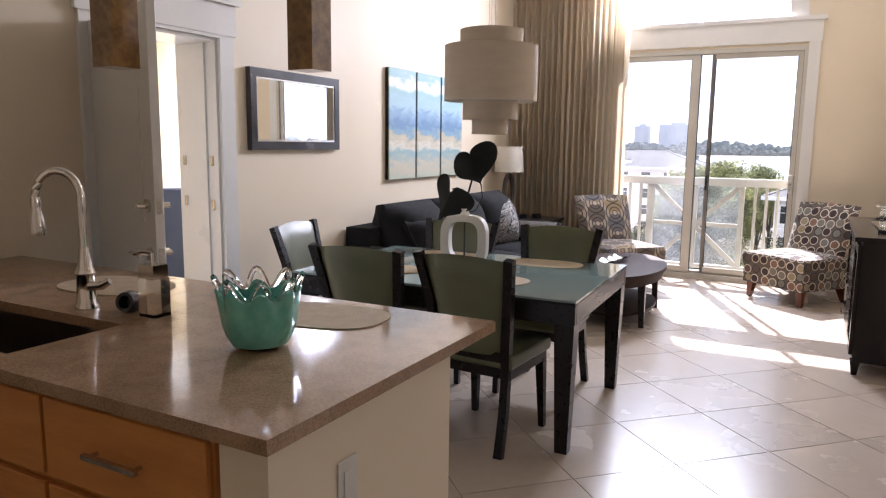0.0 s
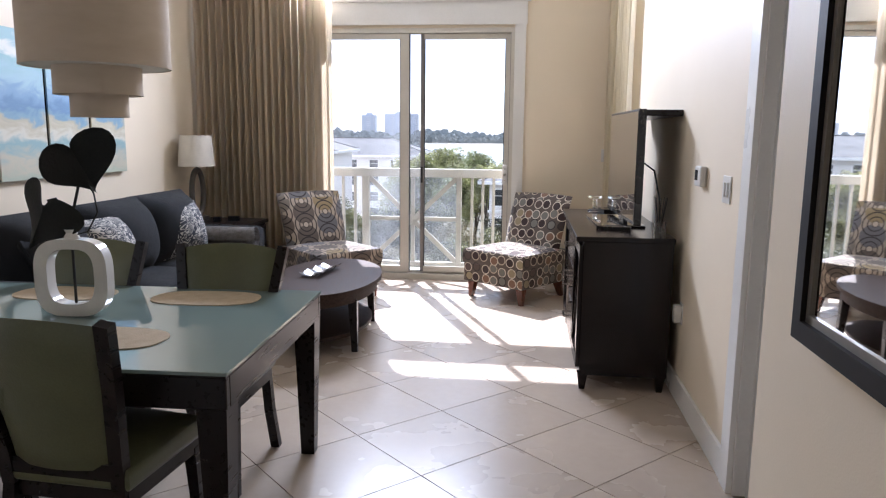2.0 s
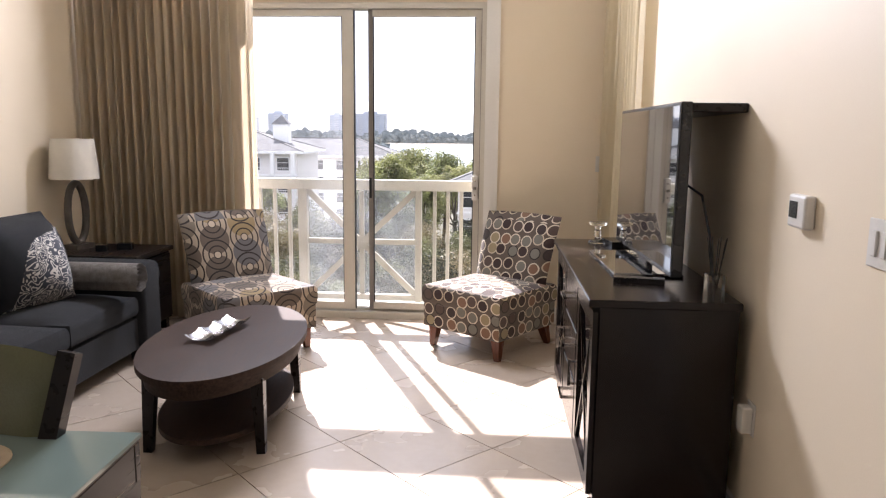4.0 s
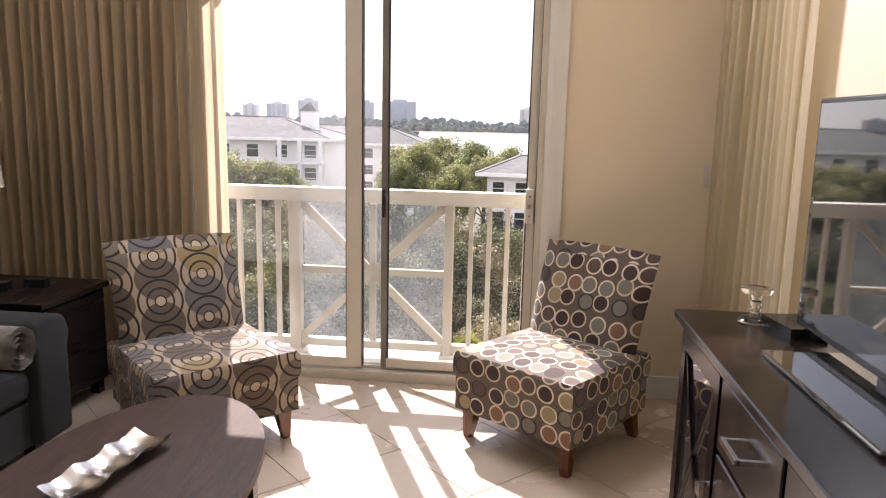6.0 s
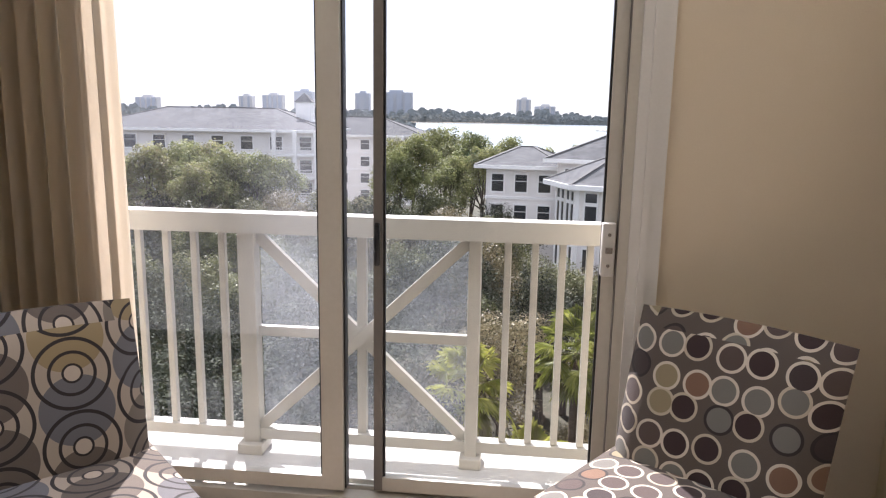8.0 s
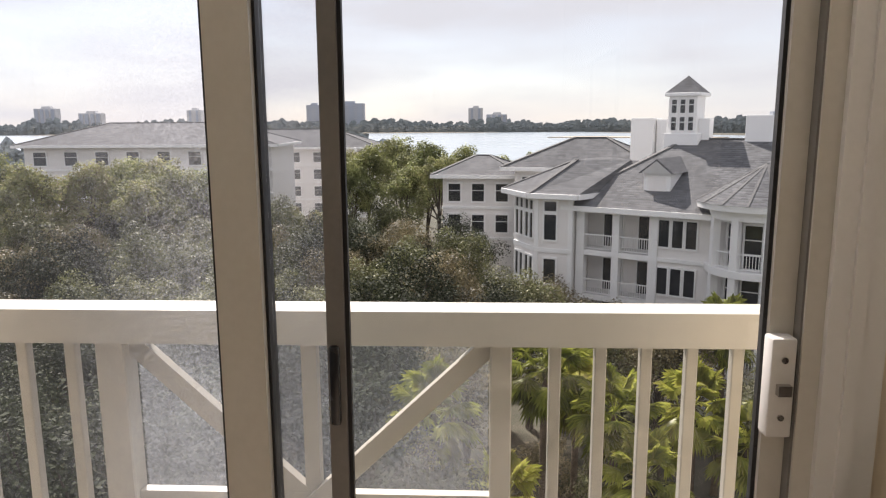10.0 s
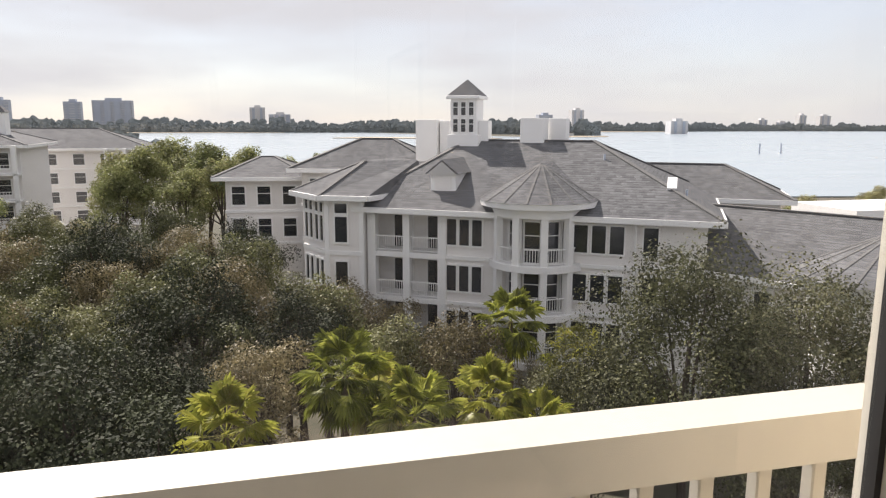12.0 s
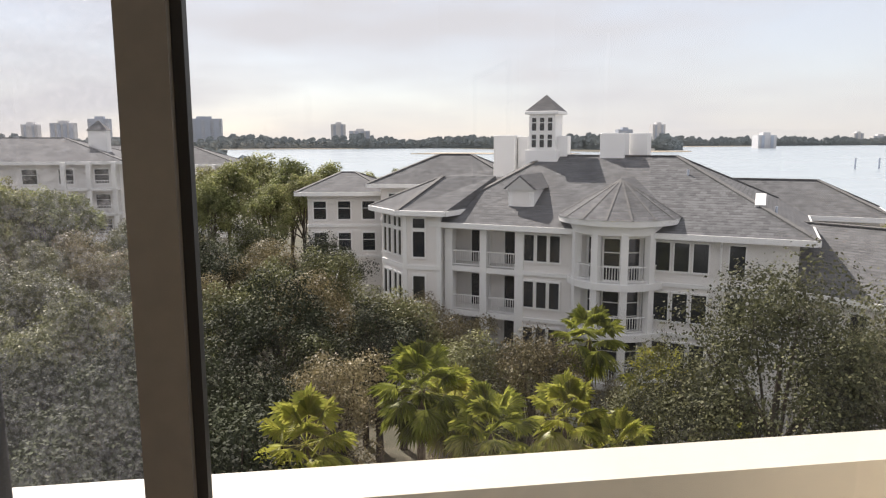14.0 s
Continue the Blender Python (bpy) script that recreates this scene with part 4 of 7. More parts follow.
for x, y in ((0.13, 2.1), (-0.33, 1.84)):
    pd = thing("pendant_light", "slim amber art glass pendant tube over the island", "pendant light", pose(x, y, 1.645), "pendants over the island")
    bm = bmesh.new()
    box(bm, -0.042, 0.042, -0.042, 0.042, 0, 0.36)
    part("shade", soften(bm, 0.012, 2), M["pendant"], pd)
    bm = bmesh.new()
    rod(bm, (0, 0, 0.36), (0, 0, 0.42), 0.03, 0.012)
    part("cap", bm, M["steel"], pd)
    bm = bmesh.new()
    rod(bm, (0, 0, 0.42), (0, 0, ZC - 1.645), 0.003, seg=6)
    part("cord", bm, M["black"], pd)

# ---- dining set ----
tab = thing("dining_table", "dark wood dining table with an inset teal glass top", "dining table", pose(-0.352, 4.098, 0, 0, 0, 2.3))
X0, X1, Y0, Y1 = -0.79, 0.79, -0.565, 0.565
for a in ((X0, X1, Y0, Y0 + 0.03), (X0, X1, Y1 - 0.03, Y1), (X0, X0 + 0.03, Y0 + 0.03, Y1 - 0.03), (X1 - 0.03, X1, Y0 + 0.03, Y1 - 0.03)):
    part("apron", slab(*a, 0.63, 0.732, 0.004, 1), M["darkwood"], tab, smooth=0)
part("glass_top", slab(X0 - 0.004, X1 + 0.004, Y0 - 0.004, Y1 + 0.004, 0.738, 0.75, 0.002, 1), M["tableglass"], tab, "frosted teal glass top", smooth=0)
part("top_frame", slab(X0, X1, Y0, Y1, 0.7321, 0.7379), M["darkwood"], tab, smooth=0)
for x, y in ((X0 + 0.05, Y0 + 0.05), (X1 - 0.05, Y0 + 0.05), (X0 + 0.05, Y1 - 0.05), (X1 - 0.05, Y1 - 0.05)):
    bm = bmesh.new()
    bar(bm, (x, y, 0.63), (x, y, 0), 0.095, 0.095, (0, 1, 0), 0.06, 0.06)
    part("leg", soften(bm, 0.004, 1), M["darkwood"], tab, smooth=0)


def dining_chair():
    """Upholstered side chair facing +y, origin on the floor under the seat."""
    c = thing("dining_chair", "dark wood dining chair with olive leather seat and flared back", "chair", None, "chairs round the table")
    bm = cushion(0.45, 0.44, 0.12, 10, 0.55, 0.3)
    shift(bm, Matrix.Translation((0, 0, 0.445)))
    part("seat", bm, M["green"], c)
    bm = bmesh.new()
    box(bm, -0.21, 0.21, -0.205, 0.205, 0.36, 0.41)
    part("seat_frame", soften(bm, 0.01, 2), M["darkwood"], c)
    # padded back, wider at the top and bowed
    bm = bmesh.new()
    nx, nz = 10, 10
    grid = {}
    for s in (0, 1):
        for i in range(nx + 1):
            for k in range(nz + 1):
                u, w = i / nx * 2 - 1, k / nz
                half = 0.165 + 0.055 * w
                x = u * half
                y = -0.2 - 0.1 * w ** 1.4 - 0.035 * (1 - u * u) + (0.022 if s else -0.022) * (1 - abs(u) ** 8) * (1 - abs(2 * w - 1) ** 10)
                z = 0.47 + 0.462 * w + 0.02 * (1 - u * u) * w
                grid[s, i, k] = bm.verts.new((x, y, z))
    for s in (0, 1):
        for i in range(nx):
            for k in range(nz):
                q = [grid[s, i, k], grid[s, i + 1, k], grid[s, i + 1, k + 1], grid[s, i, k + 1]]
                bm.faces.new(q if s == 0 else q[::-1])
    bmesh.ops.remove_doubles(bm, verts=bm.verts, dist=0.001)
    part("backrest", bm, M["green"], c, smooth=0.9)
    for s in (-1, 1):
        bm = bmesh.new()
        pts = [(s * 0.195, -0.28, 0.0), (s * 0.19, -0.225, 0.2), (s * 0.185, -0.2, 0.4), (s * 0.188, -0.21, 0.5), (s * 0.212, -0.25, 0.73), (s * 0.243, -0.31, 0.945)]
        for a, b in zip(pts, pts[1:]):
            bar(bm, a, b, 0.04 if a[2] < 0.4 else 0.045, 0.036, (0, 1, 0))
        part("back_leg", bm, M["darkwood"], c, smooth=0)
        bm = bmesh.new()
        bar(bm, (s * 0.19, 0.18, 0.38), (s * 0.2, 0.2, 0), 0.045, 0.045, (0, 1, 0), 0.03, 0.03)
        part("front_leg", soften(bm, 0.004, 1), M["darkwood"], c, smooth=0)
    bm = bmesh.new()
    bar(bm, (-0.18, -0.205, 0.465), (0.18, -0.205, 0.465), 0.03, 0.05)
    part("back_rail", bm, M["darkwood"], c, smooth=0)
    return c


ch = dining_chair()
ch.matrix_world = pose(0.0, 3.68, 0, 0, 0, -4)
for x, y, r in ((-0.6, 3.63, 3), (0.0, 4.4, 180), (-0.68, 4.42, 183), (-1.2, 4.03, -80)):
    copy_thing(ch, pose(x, y, 0, 0, 0, r))

oval("placemat", -0.02, 4.47, 0.75, 0.23, 0.13, 4, "beige woven oval placemat on the glass table")
oval("placemat", -0.1, 3.85, 0.75, 0.22, 0.13, -2, "beige woven oval placemat on the glass table")
oval("placemat", -0.66, 4.46, 0.75, 0.22, 0.13, 0, "beige woven oval placemat on the glass table")
oval("placemat", -0.72, 3.84, 0.75, 0.22, 0.13, 2, "beige woven oval placemat on the glass table")

# ring vase with dark leaves
vs = thing("ring_vase", "white ceramic ring vase with black silk leaves", "vase", pose(-0.38, 4.12, 0.754, 0, 0, 8))
vs.scale = (0.9, 0.9, 0.9)
bm = bmesh.new()
N = 48
rings = []
for i in range(N):
    a = i * math.tau / N
    k = 0.62
    ca, sa = math.copysign(abs(math.cos(a)) ** k, math.cos(a)), math.copysign(abs(math.sin(a)) ** k, math.sin(a))
    out, inn = Vector((0.152 * ca, 0, 0.165 + 0.165 * sa)), Vector((0.098 * ca, 0, 0.17 + 0.118 * sa))
    rings.append([bm.verts.new(out + Vector((0, -0.035, 0))), bm.verts.new(out + Vector((0, 0.035, 0))), bm.verts.new(inn + Vector((0, 0.035, 0))), bm.verts.new(inn + Vector((0, -0.035, 0)))])
for i in range(N):
    p, q = rings[i], rings[(i + 1) % N]
    for k in range(4):
        bm.faces.new((p[k], p[(k + 1) % 4], q[(k + 1) % 4], q[k]))
part("ring", soften(bm, 0.012, 3, 0.9), M["ceramic"], vs)
bm = bmesh.new()
shift(lathe(bm, [(0.03, 0), (0.034, 0.006), (0.024, 0.03), (0.03, 0.045), (0.02, 0.045), (0.016, 0.01)], 20), Matrix.Translation((0, 0, 0.325)))
part("neck", bm, M["ceramic"], vs)


def heart_leaf(size, at, turn=0, spin=0, lean=0, fold=0.3):
    """A folded heart-shaped silk leaf, tip down, with wavy edges."""
    bm = bmesh.new()
    n, m = 36, 6
    rings = []
    for k in range(1, m + 1):
        f, ring = k / m, []
        for i in range(n):
            a = i * math.tau / n
            x = 16 * math.sin(a) ** 3 / 32
            z = (13 * math.cos(a) - 5 * math.cos(2 * a) - 2 * math.cos(3 * a) - math.cos(4 * a)) / 32
            y = fold * abs(x) * f - 0.25 * f * f * max(0, z) ** 2 + 0.035 * f * f * math.sin(5 * a + size * 40)
            ring.append(bm.verts.new((x * f * size, y * size, z * f * size)))
        rings.append(ring)
    c = bm.verts.new((0, 0, 0))
    for i in range(n):
        bm.faces.new((c, rings[0][i], rings[0][(i + 1) % n]))
        for a, b in zip(rings, rings[1:]):
            bm.faces.new((a[i], b[i], b[(i + 1) % n], a[(i + 1) % n]))
    bmesh.ops.solidify(bm, geom=bm.faces[:], thickness=0.003)
    return shift(bm, pose(*at) @ pose(0, 0, 0, lean, spin, turn))


part("leaf", heart_leaf(0.32, (0.05, -0.01, 0.66), 38, -28, 14, -0.45), M["leaf_black"], vs)
part("leaf", heart_leaf(0.32, (-0.105, -0.03, 0.43), -18, 30, 6, 0.35), M["leaf_black"], vs)
bm = bmesh.new()
tube(bm, [(0, 0, 0.02), (0.0, 0, 0.33), (0.015, 0, 0.45), (0.04, 0, 0.54), (0.045, 0.005, 0.62)], 0.006)
tube(bm, [(0, 0, 0.33), (-0.02, 0, 0.44), (-0.05, -0.01, 0.5), (-0.08, -0.02, 0.49)], 0.005)
tube(bm, [(0, 0, 0.34), (0.07, 0, 0.36), (0.11, 0.01, 0.44), (0.1, 0.01, 0.52), (0.08, 0, 0.57)], 0.004)
part("stems", bm, M["leaf_black"], vs)

# tiered drum pendant
dp = thing("drum_chandelier", "four-tier beige linen drum pendant over the dining table", "pendant light", pose(-0.25, 4.15, 1.505))
for r, z0, z1 in ((0.1, 0, 0.085), (0.152, 0.08, 0.185), (0.255, 0.18, 0.475), (0.172, 0.47, 0.56)):
    bm = bmesh.new()
    lathe(bm, [(r, z0), (r, z1), (r - 0.004, z1), (r - 0.004, z0)], 56, closed=False)
    bm.verts.ensure_lookup_table()
    part("tier", bm, M["shade"], dp)
    for z in (z0, z1 - 0.008):
        bm = bmesh.new()
        lathe(bm, [(r + 0.001, z), (r + 0.001, z + 0.008)], 56, closed=False)
        part("band", bm, M["shade"], dp)
for z in (0.475, 0.18):
    bm = bmesh.new()
    lathe(bm, [(0.1, z), (0.25, z + 0.002)], 40, closed=False)
    part("diffuser", bm, M["whiteshade"], dp)
bm = bmesh.new()
for a in (0, 2.1, 4.2):
    rod(bm, (0.02 * math.cos(a), 0.02 * math.sin(a), 0.5), (0.02 * math.cos(a), 0.02 * math.sin(a), ZC - 1.505), 0.0016, seg=5)
rod(bm, (0, 0, 0.3), (0, 0, 0.56), 0.012)
part("cable", bm, M["steel"], dp)

# ---- pictures and mirrors ----
mr = thing("wall_mirror", "dark framed rectangular mirror hung on the cream wall", "mirror", pose(west(4.41), 4.41, 1.655, 0, 0, WTURN))
def frame_bars(hw, hh, w, d):
    bm = bmesh.new()
    for a in ((-hw, hw, hh - w, hh), (-hw, hw, -hh, -hh + w), (-hw, -hw + w, -hh + w, hh - w), (hw - w, hw, -hh + w, hh - w)):
        box(bm, 0.001, d, a[0], a[1], a[2], a[3])
    return soften(bm, 0.004, 1)
part("frame", frame_bars(0.485, 0.258, 0.055, 0.04), M["frame"], mr, smooth=0)
part("inner_lip", shift(frame_bars(0.43, 0.203, 0.012, 0.034), Matrix.Translation((0.001, 0, 0))), M["silver"], mr, smooth=0)
part("glass", shift(slab(0.006, 0.016, -0.418, 0.418, -0.191, 0.191), pose(0, 0, 0, 0, 0, 1.6)), M["mirror"], mr, smooth=0)
em = thing("entry_mirror", "large black framed mirror on the entry wall", "mirror", pose(XN, 2.33, 1.66, 0, 0, 180))
part("frame", frame_bars(0.785, 0.605, 0.04, 0.034), M["matteblack"], em, smooth=0)
part("bevel", shift(frame_bars(0.748, 0.568, 0.02, 0.022), Matrix.Translation((0.001, 0, 0))), M["stile"], em, smooth=0)
part("glass", slab(0.004, 0.018, -0.728, 0.728, -0.548, 0.548), M["mirror"], em, smooth=0)
for y0, y1 in ((5.63, 6.1), (6.13, 6.6), (6.63, 7.1)):
    pc = thing("canvas_picture", "unframed canvas panel painted with a blue beach scene", "painting", pose(west((y0 + y1) / 2), (y0 + y1) / 2, 1.61, 0, 0, WTURN), "three-panel beach painting")
    h = (y1 - y0) / 2
    part("canvas", slab(0.03, 0.042, -h, h, -0.47, 0.47, 0.002, 1), M["picture"], pc, smooth=0)
    part("stretcher", slab(0.001, 0.029, -h + 0.002, h - 0.002, -0.468, 0.468), M["black"], pc, smooth=0)

# ---- sofa ----
sofa = thing("sofa", "slate blue-grey fabric sofa with rolled arms and loose cushions", "sofa")
SA, SB, SX = 4.9, 7.62, -1.885
part("base", soften(slab(SX + 0.06, -1.0, SA + 0.06, SB - 0.06, 0.1, 0.3), 0.02, 2), M["sofa"], sofa)
part("back_frame", soften(slab(SX + 0.04, SX + 0.26, SA + 0.1, SB - 0.1, 0.25, 0.8), 0.06, 3), M["sofa"], sofa)
for y in (SA + 0.13, SB - 0.13):
    bm = bmesh.new()
    pts = [(-0.11, 0.1), (0.11, 0.1), (0.11, 0.5), (0.13, 0.56), (0.1, 0.64), (0.0, 0.665), (-0.1, 0.64), (-0.13, 0.56), (-0.11, 0.5)]
    prism(bm, pts, 0, 0.88)
    shift(bm, Matrix.Translation((SX + 0.06, y, 0)) @ Matrix(((0, 0, 1, 0), (1, 0, 0, 0), (0, 1, 0, 0), (0, 0, 0, 1))))
    part("arm", soften(bm, 0.025, 3, 0.7), M["sofa"], sofa, smooth=1.2)
L = (SB - SA - 0.5) / 3
for k in range(3):
    y = SA + 0.25 + L * (k + 0.5)
    bm = cushion(0.62, L - 0.01, 0.17, 10, 0.7, 0.25)
    part("seat_cushion", shift(bm, Matrix.Translation((-1.29, y, 0.385))), M["sofa"], sofa)
    bm = cushion(L + 0.03, 0.56, 0.3, 12, 0.3, 0.9)
    part("back_cushion", shift(bm, pose(-1.57 + 0.02 * (k % 2), y, 0.7, 90 - 12, 0, 90)), M["sofa"], sofa)
for y in (SA + 0.15, SB - 0.15):
    for x in (SX + 0.15, -1.06):
        bm = bmesh.new()
        bar(bm, (x, y, 0.1), (x, y, 0), 0.07, 0.07, (0, 1, 0), 0.05, 0.05)
        part("foot", bm, M["darkwood"], sofa, smooth=0)
for x, y, z, rx, rz, s in ((-1.43, 6.98, 0.68, 70, 66, 0.47), (-1.36, 5.85, 0.68, 70, 80, 0.46), (-1.42, 5.42, 0.66, 64, 110, 0.42)):
    solo("throw_pillow", cushion(s, s, 0.2, 12, 0.12, 1.0), M["scroll"] if y > 5.5 else M["sofa"], "square pillow with white scrollwork on the sofa" if y > 5.5 else "plain slate pillow on the sofa", "pillow", pose(x, y, z, rx, 0, rz), "sofa pillows")
bm = bmesh.new()
pts = []
for i in range(70):
    a = i * 0.32
    r = 0.022 + 0.0042 * a / 1.0 * 0.82
    pts.append((r * math.cos(a), r * math.sin(a)))
rows = [[bm.verts.new((x, y, z + 0.004 * math.sin(9 * i))) for i, (x, y) in enumerate(pts)] for z in (-0.24, -0.12, 0, 0.12, 0.24)]
for a, b in zip(rows, rows[1:]):
    for i in range(len(pts) - 1):
        bm.faces.new((a[i], a[i + 1], b[i + 1], b[i]))
bmesh.ops.solidify(bm, geom=bm.faces[:], thickness=0.012)
solo("rolled_blanket", bm, M["throw"], "rolled grey-brown plush blanket on the sofa seat", "blanket", pose(-1.11, 7.2, 0.6, 90, 0, 90), smooth=1.0)

# ---- end table and lamp ----
et = thing("end_table", "dark wood end cabinet between sofa and curtain", "end table")
EX = -1.93
part("top", slab(EX + 0.0, -1.17, 7.74, 8.3, 0.6, 0.632, 0.004, 1), M["darkwood"], et, smooth=0)
part("body", slab(EX + 0.02, -1.2, 7.76, 8.28, 0.08, 0.6), M["darkwood"], et, smooth=0)
part("door", slab(-1.199, -1.182, 7.78, 8.26, 0.1, 0.58, 0.003, 1), M["darkwood"], et, smooth=0)
bm = bmesh.new()
bar(bm, (-1.165, 7.83, 0.3), (-1.165, 7.83, 0.45), 0.01, 0.01, (0, 1, 0))
part("handle", bm, M["chrome"], et)
for x, y in ((EX + 0.06, 7.8), (-1.24, 7.8), (EX + 0.06, 8.24), (-1.24, 8.24)):
    part("foot", slab(x - 0.025, x + 0.025, y - 0.025, y + 0.025, 0, 0.08), M["darkwood"], et, smooth=0)
tl = thing("table_lamp", "table lamp with a bronze loop base and white drum shade", "table lamp", pose(-1.765, 8.05, 0.632, 0, 0, -12))
bm = bmesh.new()
tube(bm, [(0, 0.085 * math.sin(a), 0.26 - 0.215 * math.cos(a)) for a in [math.tau * i / 36 for i in range(37)]], 0.026, 10)
part("loop", bm, M["lampbase"], tl)
part("base", soften(slab(-0.06, 0.06, -0.085, 0.085, 0, 0.035), 0.008, 2), M["lampbase"], tl)
bm = bmesh.new()
rod(bm, (0, 0, 0.47), (0, 0, 0.6), 0.01)
part("stem", bm, M["lampbase"], tl)
bm = bmesh.new()
lathe(bm, [(0.168, 0.51), (0.143, 0.795), (0.139, 0.795), (0.164, 0.51)], 48, closed=False)
part("shade", bm, M["whiteshade"], tl)
for x, y, w in ((-1.42, 8.06, 0.05), (-1.54, 7.96, 0.035)):
    solo("remote_control", soften(slab(-w, w, -0.03, 0.03, 0, 0.045), 0.006, 1), M["black"], "small black box on the end table", "box", pose(x, y, 0.632, 0, 0, 12))

# ---- slipper chairs ----
def slipper_chair(fabric, label, at):
    c = thing("slipper_chair", label, "chair", at, "armless lounge chairs")
    W, D = 0.62, 0.62
    c.scale = (1.07, 1.07, 1.0)
    bm = bmesh.new()
    box(bm, -W / 2, W / 2, -D / 2, D / 2, 0.15, 0.31)
    part("seat_base", soften(bm, 0.025, 3), fabric, c)
    bm = cushion(W + 0.02, D + 0.02, 0.17, 12, 0.78, 0.12)
    part("seat_cushion", shift(bm, Matrix.Translation((0, 0, 0.375))), fabric, c)
    bm = bmesh.new()
    nx, nz = 10, 10
    grid = {}
    for s in (0, 1):
        for i in range(nx + 1):
            for k in range(nz + 1):
                u, w = i / nx * 2 - 1, k / nz
                half = 0.29 + 0.015 * w
                y = D / 2 - 0.1 + 0.16 * w ** 1.3 + (0.06 if s else -0.06) * (1 - 0.35 * w) * (1 - abs(u) ** 10) ** 0.5 * (1 - max(0, 2 * w - 1) ** 12) ** 0.5
                grid[s, i, k] = bm.verts.new((u * half, y, 0.38 + 0.545 * w - 0.012 * u * u * w))
    for s in (0, 1):
        for i in range(nx):
            for k in range(nz):
                q = [grid[s, i, k], grid[s, i + 1, k], grid[s, i + 1, k + 1], grid[s, i, k + 1]]
                bm.faces.new(q if s == 0 else q[::-1])
    bmesh.ops.remove_doubles(bm, verts=bm.verts, dist=0.0015)
    part("backrest", bm, fabric, c, smooth=1.2)
    for x, y in ((-1, -1), (1, -1), (-1, 1), (1, 1)):
        bm = bmesh.new()
        bar(bm, (x * 0.255, y * 0.25, 0.16), (x * 0.268, y * (0.26 if y < 0 else 0.3), 0), 0.07, 0.06, (0, 1, 0), 0.035, 0.032)
        part("leg", soften(bm, 0.005, 2), M["legwood"], c, "tapered mahogany leg", smooth=0)
    return c


slipper_chair(M["rings"], "armless chair in taupe ring-pattern fabric by the curtain", pose(-0.425, 7.84, 0, 0, 0, 46))
slipper_chair(M["dots"], "armless chair in brown spotted fabric by the balcony door", pose(1.25, 8.06, 0, 0, 0, -37))

# ---- coffee table and tray ----
ct = thing("coffee_table", "oval espresso coffee table with a lower shelf", "coffee table", pose(-0.085, 6.56, 0, 0, 0, 4))
def ellipse(a, b, n=64):
    return [(a * math.cos(i * math.tau / n), b * math.sin(i * math.tau / n)) for i in range(n)]
bm = bmesh.new()
prism(bm, ellipse(0.385, 0.69), 0.415, 0.445)
part("top", soften(bm, 0.006, 2), M["cofwood"], ct)
bm = bmesh.new()
prism(bm, ellipse(0.35, 0.65), 0.345, 0.415)
part("apron", bm, M["cofwood"], ct)
bm = bmesh.new()
prism(bm, ellipse(0.31, 0.56), 0.1, 0.125)
part("shelf", bm, M["cofwood"], ct)
for x, y in ((0.25, 0.38), (-0.25, 0.38), (0.25, -0.38), (-0.25, -0.38)):
    bm = bmesh.new()
    bar(bm, (x, y, 0.36), (x * 1.06, y * 1.06, 0), 0.06, 0.06, (0, 1, 0), 0.04, 0.04)
    part("leg", soften(bm, 0.004, 1), M["darkwood"], ct, smooth=0)
bm = bmesh.new()
rows = []
for i in range(31):
    t = i / 30
    row = []
    for j in range(9):
        u = j / 4 - 1
        z = 0.012 + 0.03 * u * u + 0.016 * abs(math.cos(t * math.pi * 3)) ** 3 + 0.004 * u
        row.append(bm.verts.new(((u * (0.075 + 0.005 * math.sin(t * 9))), (t - 0.5) * 0.42, z)))
    rows.append(row)
for a, b in zip(rows, rows[1:]):
    for j in range(8):
        bm.faces.new((a[j], a[j + 1], b[j + 1], b[j]))
bmesh.ops.solidify(bm, geom=bm.faces[:], thickness=0.005)
zmin = min(v.co.z for v in bm.verts)
solo("tray", shift(bm, Matrix.Translation((0, 0, -zmin))), M["silver"], "three-part wavy silver tray on the coffee table", "tray", pose(-0.15, 6.62, 0.445, 0, 0, -8), smooth=1.0)

